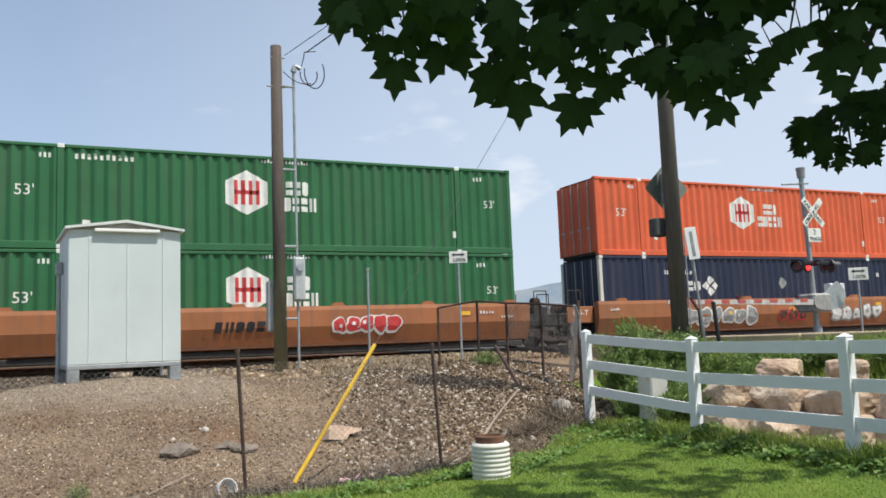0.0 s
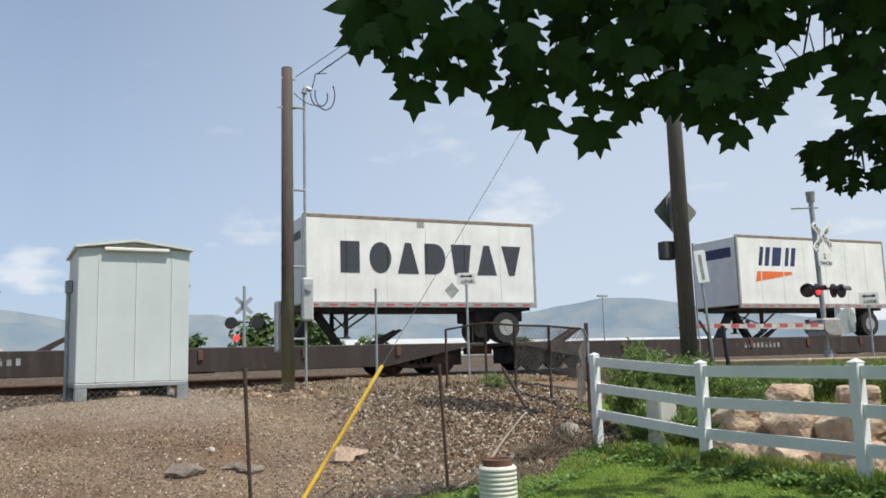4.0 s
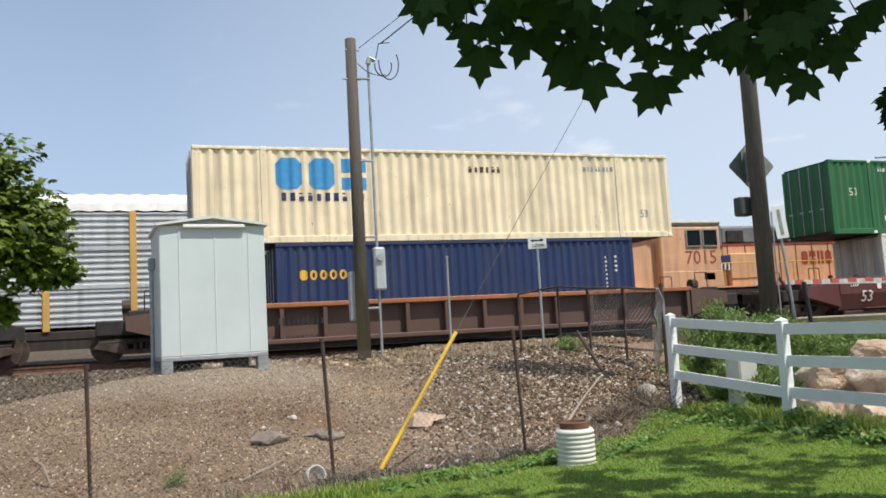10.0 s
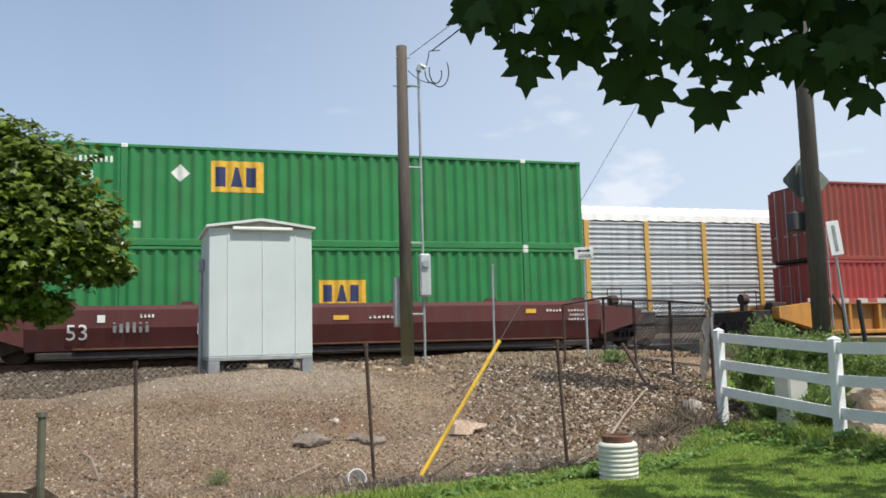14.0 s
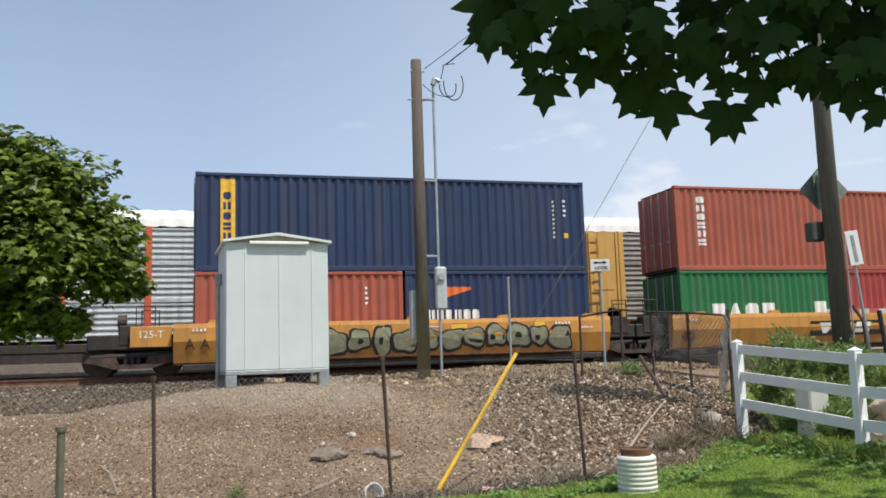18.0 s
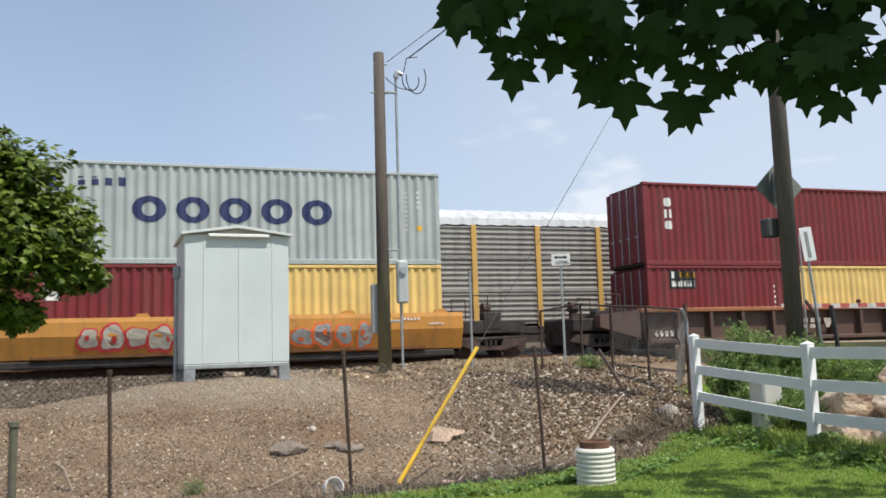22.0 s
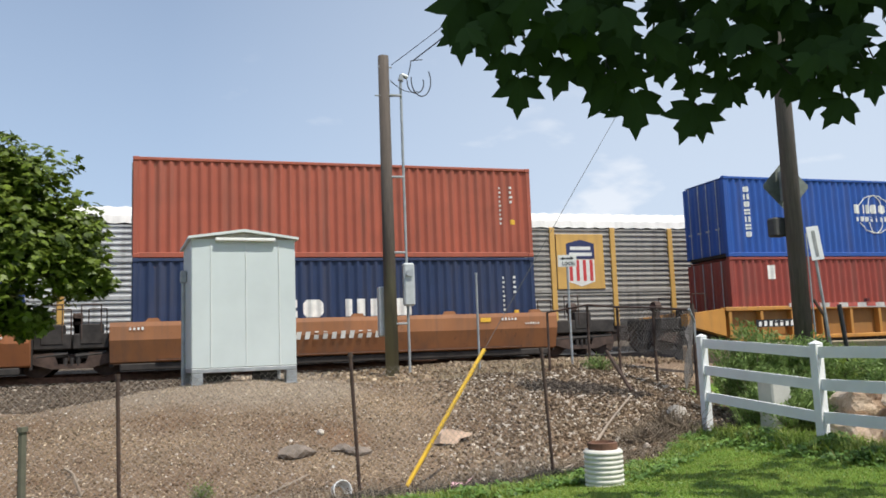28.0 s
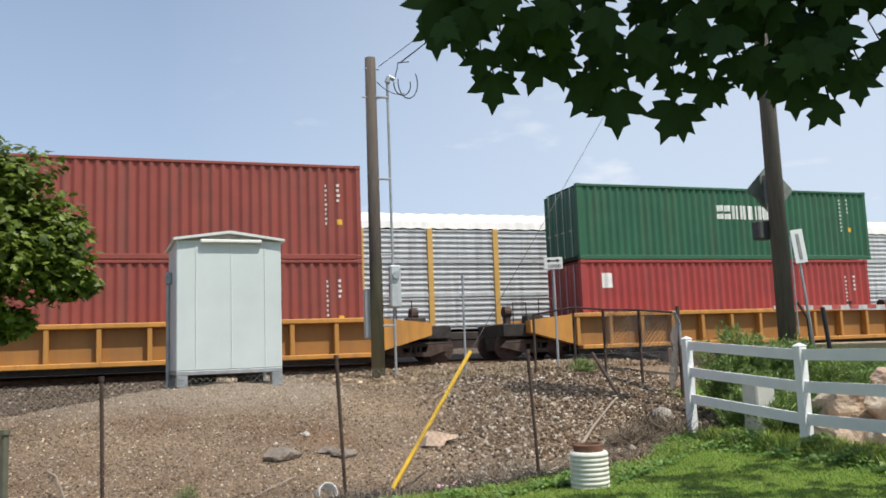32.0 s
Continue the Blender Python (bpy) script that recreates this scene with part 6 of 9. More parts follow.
part("meter_box", Shape().box(0.30, -0.24, 1.7, 0.58, -0.04, 2.75, 0.04), BOX_GREY, pole)
part("meter", Shape().tube((0.44, -0.30, 2.5), (0.44, -0.23, 2.5), 0.09, n=14), GALV, pole)
part("breaker_box", Shape().box(-0.26, 0.08, 0.98, -0.05, 0.34, 2.2, 0.03), BOX_GREY, pole)
for p, q in (((-0.25, -0.05, 7.0), (0.2, -0.05, 7.0)), ((-0.16, -0.05, 7.75), (0.2, -0.05, 7.75))):
    part("bolt", Shape().tube(p, q, 0.02, n=6), GALV_GREY, pole)


def hang(a, b, sag, n=10):
    a, b = Vector(a), Vector(b)
    return [a.lerp(b, i / n) - Vector((0, 0, sag * 4 * (i / n) * (1 - i / n))) for i in range(n + 1)]


def loop_pts(c, rx, rz, a0, a1, n=14):
    return [(c[0] + rx * math.cos(radians(a0 + (a1 - a0) * i / n)), c[1], c[2] + rz * math.sin(radians(a0 + (a1 - a0) * i / n))) for i in range(n + 1)]


part("drip_loop", Shape().line(loop_pts((0.95, -0.1, 7.45), 0.26, 0.42, 170, 395), 0.014), BLACK, pole)
part("drip_loop", Shape().line(loop_pts((0.80, -0.1, 7.38), 0.22, 0.28, 170, 380), 0.014), BLACK, pole)
part("pigtail", Shape().line([(0.6, -0.08, 7.5), (0.68, -0.1, 7.8), (0.7, -0.1, 7.95), (1.0, -0.1, 8.0)], 0.012), BLACK, pole)
part("pole_tie", Shape().line(hang((0.14, -0.1, 7.4), (0.85, -0.1, 7.15), 0.12), 0.01), BLACK, pole)

# ---- the tall pole by the crossing, its guy wire and the service drop ----
QX, QY = 11.66, 13.4
tall = thing("tall_utility_pole", "tall grey weathered wooden utility pole beside the crossing", "utility pole", at=pose(QX, QY, 0.9))
part("shaft", Shape().tube((0, 0, -0.8), (0.0, 0.0, 13.6), 0.175, 0.135, n=18), POLE_WOOD_GREY, tall, smooth=True)
part("ground_wire", Shape().tube((0.14, -0.16, 0), (0.13, -0.15, 2.6), 0.018, n=6), GALV_GREY, tall)
part("riser_pipe", Shape().line([(0.16, -0.16, 1.3), (0.34, -0.2, 1.0), (0.38, -0.2, 0.2)], 0.03), RUST_DARK, tall)
part("box", Shape().box(-0.36, 0.12, 2.58, -0.04, 0.36, 2.96, 0.03), plain("old_box", (0.06, 0.06, 0.058), 0.7), tall)
part("wire_clamp", Shape().box(-0.25, -0.2, 12.2, 0.2, 0.0, 12.35, 0.02), GALV_GREY, tall)
stop = thing("diamond_sign", "back of a diamond-shaped road sign on the tall pole, coloured dark for shade", "sign", at=pose(QX + 0.19, QY + 0.36, 4.53, 0, 0, -4))
# the pole's shadow on the plate is put into its dark colour
part("plate", Shape().prism([(0.52, 0.03), (0.49, 0.06), (0.03, 0.52), (-0.03, 0.52), (-0.52, 0.03), (-0.52, -0.03), (-0.03, -0.52), (0.03, -0.52), (0.52, -0.03)], "y", -0.004, 0.004), plain("shaded_sign_back", (0.17, 0.19, 0.165), 0.6, 0.2), stop)
part("bracket", Shape().box(-0.15, -0.24, -0.3, -0.09, -0.005, 0.3), GALV_GREY, stop)
GUY0, GUY1 = Vector((2.52, 9.57, -0.12)), Vector((QX - 0.2, QY - 0.1, 11.15))
guy = thing("guy_wire", "steel guy wire in a yellow plastic guard", "wire")
part("strand", Shape().tube(GUY0, GUY1, 0.0042, n=6), plain("dull_strand", (0.085, 0.085, 0.085), 0.8), guy)
gd = (GUY1 - GUY0).normalized()
part("guard", Shape().tube(GUY0 + gd * 0.1, GUY0 + gd * 2.12, 0.026, n=10), YELLOW_PVC, guy, "yellow plastic guard")
drop = thing("service_drop", "twisted black service cable between the two poles", "cable")
part("cable", Shape().line(hang((PX + 0.75, PY - 0.1, 8.85), (QX - 0.2, QY - 0.1, 13.2), 0.15, 16), 0.018), BLACK, drop)
part("messenger", Shape().line(hang((PX + 0.2, PY - 0.05, 8.72), (QX - 0.2, QY - 0.1, 13.3), 0.15, 16), 0.010), BLACK, drop)

# ---- steel posts of the old wire fence ----
def steel_post(label, x, y, h, tip_dx, r=0.022, mat=RUST_DARK):
    z = ground_z(x, y)
    p = thing("fence_post", label, "post", "old wire fence posts", at=pose(x, y, z))
    part("stake", Shape().tube((0, 0, -0.2), (tip_dx, -0.02, h), r, n=8), mat, p)
    part("cap", Shape().tube((tip_dx, -0.02, h - 0.03), (tip_dx, -0.02, h + 0.02), r * 1.35, n=8), mat, p)
    return p


POSTS_AT = [(2.07, 9.75, 1.6, -0.09), (4.50, 9.70, 1.58, -0.10), (-0.55, 10.1, 1.5, -0.03)]
for x, y, h, dx in POSTS_AT:
    steel_post("thin rusty steel fence post leaning slightly in gravel", x, y, h, dx)
steel_post("thick grey-green fence post at the lawn's edge", -1.45, 9.6, 1.0, 0.0, 0.04, plain("old_green_post", (0.12, 0.12, 0.085), 0.8))
steel_post("tall thin steel stake in ballast beside the track", 7.0, 19.0, 2.35, 0.0, 0.03, GALV_GREY)

old_net = thing("wire_fence", "thin rusty wire mesh strung between old steel posts", "fence")
net_mat = plain("old_thin_wire", (0.30, 0.27, 0.24), 0.7, 0.3)
for (x0, y0), (x1, y1) in (((-3.4, 9.75), (-1.45, 9.6)), ((-1.45, 9.6), (-0.58, 10.08)), ((-0.58, 10.08), (2.0, 9.73)), ((2.0, 9.73), (4.42, 9.68))):
    net = Shape()
    run, high, step = math.hypot(x1 - x0, y1 - y0), 1.42, 0.075
    for k in range(-int(high / step), int(run / step) + 1):
        for sgn in (1, -1):
            a, b = max(0.0, k * step), min(run, k * step + high)
            if b - a > 0.02:
                ends = []
                for u in (a, b):
                    v = u - k * step if sgn > 0 else high - (u - k * step)
                    px, py = x0 + (x1 - x0) * u / run, y0 + (y1 - y0) * u / run
                    ends.append((px, py, 0.03 + ground_z(px, py) + v))
                net.tube(ends[0], ends[1], 0.0019, n=3, caps=False)
    tagged(part("wire_mesh", net, net_mat, old_net), kind="stuff")

# ---- white pipe with a rusty collar ----
bz = ground_z(4.6, 8.6)
riser = thing("white_pipe_riser", "ribbed white plastic pipe with a rusty iron collar on the lawn", "pipe", at=pose(4.6, 8.6, bz - 0.02))
prof = [(0.0, 0.0), (0.2, 0.0)]
for k in range(8):
    z = 0.008 + k * 0.051
    prof += [(0.214, z + 0.006), (0.222, z + 0.018), (0.216, z + 0.036), (0.205, z + 0.044)]
prof += [(0.2, 0.42), (0.0, 0.42)]
part("pipe", Shape().lathe(prof, 28), plain("aged_white_plastic", (0.66, 0.64, 0.57), 0.55, 0, 0.12, 7, 0.1), riser, smooth=True)
part("collar", Shape().lathe([(0.0, 0.42), (0.165, 0.42), (0.165, 0.49), (0.135, 0.50), (0.125, 0.46), (0.0, 0.46)], 24), RUST, riser)

# ---- white vinyl fence ----
fence = thing("vinyl_fence", "white three-rail vinyl fence along the lawn", "fence")
FX = 8.05
FY = [11.55, 9.05, 6.58, 4.1, 1.6]
TOPS = [1.58, 1.42, 1.40, 1.38, 1.36]
for i, (y, tz) in enumerate(zip(FY, TOPS)):
    p = part("post", Shape().box(FX - 0.063, y - 0.063, -0.15, FX + 0.063, y + 0.063, tz - 0.02, 0.006), WHITE_VINYL, fence)
    part("cap", Shape().add([(FX + a * 0.07, y + b * 0.07, tz - 0.02) for a, b in ((-1, -1), (1, -1), (1, 1), (-1, 1))] + [(FX, y, tz + 0.025)], [(0, 1, 4), (1, 2, 4), (2, 3, 4), (3, 0, 4), (3, 2, 1, 0)]), WHITE_VINYL, p)
for i in range(len(FY) - 1):
    for d in (0.06, 0.48, 0.90):
        a, b = TOPS[i] - d, TOPS[i + 1] - d
        y0, y1 = FY[i] - 0.06, FY[i + 1] + 0.06
        s = Shape().add([(FX + sx, y, z + dz) for y, z in ((y0, a), (y1, b)) for sx, dz in ((-0.02, 0), (0.02, 0), (0.02, -0.145), (-0.02, -0.145))], [(0, 1, 5, 4), (1, 2, 6, 5), (2, 3, 7, 6), (3, 0, 4, 7), (0, 3, 2, 1), (4, 5, 6, 7)])
        part("rail", s, WHITE_VINYL, fence)
bol = thing("concrete_bollard", "pale concrete bollard in weeds behind the fence", "bollard", at=pose(8.55, 10.55, ground_z(8.55, 10.55)))
part("shaft", Shape().box(-0.17, -0.17, -0.1, 0.17, 0.17, 0.86, 0.025), plain("concrete", (0.48, 0.48, 0.44), 0.85, 0, 0.15, 3, 0.4), bol)

# ---- far mountains, trees and buildings beyond the tracks ----
m_hill, t, b = nodes("hazy_hillside", 1.0, 0, 0.0)
c = ramp(t, tex_noise(t, 0.006, 8), [(0.35, (0.09, 0.12, 0.13)), (0.6, (0.16, 0.17, 0.15))])
t.links.new(c, b.inputs["Base Color"])
b.inputs["Emission Color"].default_value = (0.33, 0.45, 0.66, 1)
b.inputs["Emission Strength"].default_value = 0.28


def ridge(name, dist, peaks, low, seed):
    """A mountain ridge along an arc; peaks are (azimuth, rise in degrees, half-width)."""
    rnd = random.Random(seed)
    vs, fs = [], []
    n, rows = 260, 5
    for i in range(n + 1):
        az = -70 + 150 * i / n
        el = low + sum(h * math.exp(-((az - a) / w) ** 2) for a, h, w in peaks)
        el += 0.12 * noise.noise((az * 0.55, seed, 0)) + 0.05 * noise.noise((az * 2.1, seed, 3))
        for j in range(rows):
            k = j / (rows - 1)
            d = dist * (1 + 0.12 * k) + 40 * noise.noise((az * 0.8, k * 3, seed))
            z = -20 + (dist * math.tan(radians(max(el, 0.05))) + 21) * k ** 0.8
            vs.append((d * math.sin(radians(az)), d * math.cos(radians(az)), z))
    for i in range(n):
        for j in range(rows - 1):
            fs.append((i * rows + j, (i + 1) * rows + j, (i + 1) * rows + j + 1, i * rows + j + 1))
    tagged(part(name, Shape().add(vs, fs), m_hill, smooth=True), "hazy blue-green mountain ridge far beyond the tracks", "mountains", kind="structure")


ridge("backdrop_near_hills", 2100, [(22, 0.9, 4.5), (9, 1.0, 4), (-2, 1.2, 4), (46, -0.6, 7), (-12, 1.4, 6)], 2.3, 4)
ridge("backdrop_far_hills", 3300, [(20.5, 1.9, 4.8), (36.5, 1.3, 5.5), (-4, 1.3, 5), (8, 0.9, 3.5), (56, -1.6, 8), (70, -1.0, 12)], 3.2, 9)

m_scrub = leafy("scrub_leaves", (0.055, 0.095, 0.035), (0.12, 0.18, 0.06), 0.35)


def foliage(center, radii, count, size, rnd, lumps=9, shell=0.55):
    """Small pointed leaves on a lumpy crown; returns vertices and faces."""
    vs, fs = [], []
    cs = []
    for i in range(lumps):
        a, e = rnd.uniform(0, 6.28), rnd.uniform(-0.8, 1.2)
        k = rnd.uniform(0.25, 0.75)
        cs.append((Vector((math.cos(a) * math.cos(e) * k, math.sin(a) * math.cos(e) * k, math.sin(e) * k)), rnd.uniform(0.28, 0.5)))
    for i in range(count):
        c, r = rnd.choice(cs)
        d = Vector((rnd.gauss(0, 1), rnd.gauss(0, 1), rnd.gauss(0, 1))).normalized()
        p = c + d * r * (shell + (1 - shell) * rnd.random())
        p = Vector((center[0] + p.x * radii[0], center[1] + p.y * radii[1], center[2] + p.z * radii[2]))
        nrm = (d + Vector((0, 0, 0.9)) + Vector((rnd.gauss(0, 0.5), rnd.gauss(0, 0.5), rnd.gauss(0, 0.5)))).normalized()
        u = nrm.orthogonal().normalized()
        u = (Matrix.Rotation(rnd.uniform(0, 6.28), 3, nrm) @ u)
        w = nrm.cross(u)
        s = size * rnd.uniform(0.65, 1.25)
        k = len(vs)
        for a, q in ((0.0, 0.0), (0.42, 0.38), (1.0, 0.0), (0.42, -0.38)):
            vs.append(p + u * (a * s) + w * (q * s * 1.5) + nrm * (0.12 * s if q == 0 else 0))
        fs.append((k, k + 1, k + 2, k + 3))
    return vs, fs


def distant_tree(x, y, h, w, seed):
    rnd = random.Random(seed)
    h, w = h * 0.78, w * 0.8
    tr = thing("distant_tree", "dark green tree beyond the tracks", "tree", "trees beyond the tracks", at=pose(x, y, 0.4))
    part("trunk", Shape().tube((0, 0, -0.3), (0.1, 0, h * 0.5), 0.16, 0.08, n=7), TREE_BARK, tr)
    vs, fs = foliage((0, 0, h * 0.62), (w, w, h * 0.45), 700, 0.42, rnd)
    part("crown", Shape().add(vs, fs), m_scrub, tr)


for x, y, h, w, sd in ((12.3, 56, 6.0, 2.4, 1), (16.5, 62, 7.2, 2.2, 2), (19.2, 64, 5.6, 2.6, 3), (27, 74, 5.2, 2.6, 4), (8.6, 66, 5.4, 2.6, 5), (47, 82, 5.0, 3.0, 6)):
    distant_tree(x, y, h, w, sd)
m_gravel_pile = plain("pale_gravel", (0.40, 0.34, 0.27), 0.95, 0, 0.2, 0.6, 0.3)
pile = tagged(part("gravel_pile", Shape().lathe([(0, 4.6), (2.2, 4.1), (6, 1.9), (10, 0.2), (10, -0.5)], 24), m_gravel_pile, smooth=True, at=pose(-7.5, 78, 0.3)), "pale heap of gravel beyond the tracks", "gravel heap", kind="stuff")


def far_shed(label, x, y, l, h, wall, seed):
    s = thing("far_building", label, "building", "buildings beyond the tracks", at=pose(x, y, 0.3))
    part("wall", Shape().box(0, 0, 0, l, 9, h, 0.05), wall, s)
    part("roof", Shape().prism([(-0.4, h), (4.5, h + 0.9), (9.4, h)], "x", -0.4, l + 0.4), plain("metal_roof", (0.6, 0.6, 0.58), 0.5, 0.2, 0.1, 0.5), s)
    for i in range(int(l / 5)):
        part("window", Shape().box(1.5 + 5 * i, -0.05, 1.2, 3.6 + 5 * i, 0.0, 2.4, 0.01), GLASS_DARK, s)


far_shed("long low white building beyond the tracks", 26, 92, 26, 3.4, plain("white_siding", (0.75, 0.75, 0.72), 0.7, 0, 0.06, 1), 1)
far_shed("low pale tan building beyond the tracks", 58, 96, 34, 3.2, plain("tan_siding", (0.6, 0.55, 0.45), 0.7, 0, 0.08, 1), 2)


def far_pipe_rack(x, y, l):
    s = thing("pipe_stack", "stack of long white pipes beyond the tracks", "pipes", at=pose(x, y, 0.45))
    for k in range(4):
        part("pipe", Shape().tube((0, k * 0.9, 1.5 + 0.45 * (k % 2)), (l, k * 0.9, 1.5 + 0.45 * (k % 2)), 0.22, n=12), plain("pale_pipe", (0.5, 0.49, 0.46), 0.6), s)
    for q in (2, l / 2, l - 2):
        part("bearer", Shape().box(q, -0.5, 0, q + 0.3, 3.3, 1.1), RUST_DARK, s)


far_pipe_rack(13.0, 44, 11)
far_pipe_rack(24.5, 46, 8)

# ---- road and crossing ----
m_road, t, b = nodes("asphalt", 0.9, 0, 0.3)
c = ramp(t, tex_noise(t, 30, 5), [(0.3, (0.04, 0.04, 0.04)), (0.7, (0.085, 0.083, 0.08))])
t.links.new(mixed(t, ramp(t, tex_noise(t, 0.4, 4), [(0.4, (0, 0, 0)), (0.65, (0.5, 0.5, 0.5))]), c, (0.12, 0.115, 0.11)), b.inputs["Base Color"])
tagged(part("road", Shape().prism([(-30, 1.20), (18.5, 1.30), (23.6, RAIL + 0.02), (35, RAIL + 0.02), (60, 0.75), (60, 0.1), (35, 0.7), (23, 0.7), (-30, 0.5)], "x", 12.65, 19.6), m_road), "asphalt road climbing to the level crossing", "road", kind="structure")
m_curb = plain("tan_concrete", (0.52, 0.40, 0.27), 0.9, 0, 0.15, 2, 0.3)
curb = tagged(new("kerb"), "tan concrete kerb along the road", "kerb", kind="structure")
for i in range(9):
    part("kerb_stone", Shape().box(12.3, -4.0 + 2.5 * i + 0.01, 0.7, 12.64, -1.5 + 2.5 * i - 0.01, 1.40 - 0.006 * (i - 4) ** 2 * 0.2, 0.025), m_curb, curb)

MX, MY = 20.1, 17.3
mast = thing("crossing_signal", "grey crossing signal with crossbuck, two red lamps and gate arm", "crossing signal", at=pose(MX, MY, 1.2))
part("mast", Shape().tube((0, 0, -0.3), (-0.16, 0, 4.65), 0.07, n=12), GALV_GREY, mast)
part("base", Shape().tube((0, 0, -0.3), (0, 0, 0.35), 0.17, 0.11, n=12), GALV_GREY, mast)
part("bell", Shape().tube((-0.16, 0, 4.65), (-0.16, 0, 4.95), 0.11, 0.13, n=12), plain("bell_grey", (0.3, 0.29, 0.28), 0.5, 0.4), mast)
part("cross_arm", Shape().tube((-0.95, 0.0, 4.42), (0.1, 0, 4.5), 0.03, n=6), GALV_GREY, mast)
for sgn, words in ((1, "RAIL  ROAD"), (-1, "CROSSING")):
    bl = part("crossbuck_blade", Shape().box(-0.54, -0.012, -0.10, 0.54, 0.0, 0.10, 0.004), WHITE_MARK, mast, at=pose(0.05, -0.12 - 0.014 * (sgn > 0), 3.62) @ pose(0, 0, 0, 0, 45 * sgn, 0))
    part("lettering", text_mesh(words, 0.115, BLACK), BLACK, bl, at=pose(-0.47, -0.018, -0.057))
tp = part("track_plate", Shape().box(-0.26, -0.012, -0.2, 0.26, 0.0, 0.2, 0.004), WHITE_MARK, mast, at=pose(0.05, -0.12, 2.95))
part("lettering", text_mesh("2", 0.15, BLACK), BLACK, tp, at=pose(-0.05, -0.018, 0.02))
part("lettering", text_mesh("TRACKS", 0.095, BLACK), BLACK, tp, at=pose(-0.22, -0.018, -0.15))
part("lamp_arm", Shape().tube((-0.75, 0, 2.12), (0.75, 0, 2.12), 0.035, n=8), BLACK, mast)
for x, lit, turn in ((-0.33, True, 18), (0.33, False, 18), (-0.66, False, -60), (0.66, False, 70)):
    lm = part("signal_lamp", Shape().tube((0, 0.0, 0), (0, -0.05, 0), 0.2, n=20), BLACK, mast, at=pose(x, -0.06, 2.05, 0, 0, turn))
    part("visor", Shape().add([(0.14 * math.cos(a), y, 0.14 * math.sin(a)) for a in [math.pi * k / 10 for k in range(11)] for y in (-0.05, -0.26)], [(2 * k, 2 * k + 2, 2 * k + 3, 2 * k + 1) for k in range(10)]), BLACK, lm)
    part("lens", Shape().tube((0, -0.05, 0), (0, -0.075, 0), 0.13, n=16), glow("lit_red_lens", (0.9, 0.03, 0.03), 2.0) if lit else plain("dull_red_lens", (0.12, 0.015, 0.015), 0.25), lm)
part("gate_mechanism", Shape().box(-0.45, -0.35, 0.72, 0.25, 0.30, 1.25, 0.05).tube((-0.3, -0.4, 1.0), (-0.3, 0.35, 1.0), 0.2, n=14), plain("machine_grey", (0.34, 0.33, 0.31), 0.6, 0.2, 0.25), mast)
part("counterweight", Shape().prism([(0.2, 0.75), (0.95, 0.85), (1.0, 1.35), (0.75, 1.6), (0.2, 1.25)], "y", -0.2, -0.12), GALV, mast)
part("junction_box", Shape().box(0.55, -0.1, 1.12, 1.15, 0.15, 1.55, 0.02), plain("box_white", (0.72, 0.73, 0.72), 0.5), mast)
arm = part("gate_arm", Shape().prism([(-0.4, 0.92), (-0.4, 1.08), (-5.7, 1.12), (-5.7, 1.03)], "y", -0.36, -0.33), plain("dusty_white", (0.50, 0.47, 0.44), 0.7), mast)
for k in range(9):
    part("red_stripe", Shape().box(-5.65 + 0.58 * k, -0.366, 1.005, -5.36 + 0.58 * k, -0.324, 1.110, 0.002), plain("faded_red", (0.42, 0.09, 0.07), 0.7), arm)
for k in range(3):
    part("arm_lamp", Shape().tube((-5.5 + 2.2 * k, -0.34, 1.12), (-5.5 + 2.2 * k, -0.34, 1.2), 0.06, n=8), plain("dull_red_lens", (0.12, 0.015, 0.015), 0.25), arm)


def look_sign(x, y, z, w, label, turn):
    s = thing("look_sign", label, "sign", "look signs at the crossing", at=pose(x, y, ground_z(x, y) if x < 12 else 1.2, 0, 0, turn))
    zz = z - s.location.z
    part("post", Shape().tube((0, 0, -0.3), (0, 0, zz + 0.02), 0.03, n=8), GALV, s)
    pl = part("plate", Shape().box(-w / 2, -0.05, zz - w * 0.32, w / 2, -0.042, zz + w * 0.32, 0.003), WHITE_MARK, s)
    e = w * 0.36
    part("arrow", Shape().box(-e * 0.6, -0.056, zz + w * 0.10, e * 0.6, -0.05, zz + w * 0.17).prism([(-e, zz + w * 0.135), (-e * 0.55, zz + w * 0.23), (-e * 0.55, zz + w * 0.04)], "y", -0.056, -0.05).prism([(e, zz + w * 0.135), (e * 0.55, zz + w * 0.23), (e * 0.55, zz + w * 0.04)], "y", -0.056, -0.05), BLACK, pl)
    part("lettering", text_mesh("LOOK", w * 0.17, BLACK), BLACK, pl, at=pose(-w * 0.28, -0.055, zz - w * 0.22))


look_sign(9.34, 18.75, 3.58, 0.46, "white sign with a two-headed arrow beside the track", -22)
look_sign(21.2, 16.7, 2.98, 0.56, "white sign with a two-headed arrow beside the crossing", -28)
post = thing("roadside_marker", "narrow white marker plate on a leaning steel post", "marker", at=pose(11.4, 12.4, 1.2))
part("post", Shape().tube((0.02, 0, -0.4), (-0.26, -0.05, 1.9), 0.025, n=8), GALV_GREY, post)
mp_at = pose(-0.24, -0.06, 1.98, 0, -6, -22)
part("plate", Shape().box(-0.11, -0.02, -0.31, 0.11, -0.012, 0.31, 0.004), WHITE_VINYL, post, at=mp_at)
part("stripe", Shape().box(-0.03, -0.026, -0.25, 0.03, -0.02, 0.23, 0.002), GREY_MARK, post, at=mp_at)
bp = thing("black_post", "short black steel post at the road edge", "post", at=pose(11.5, 12.2, 1.1))
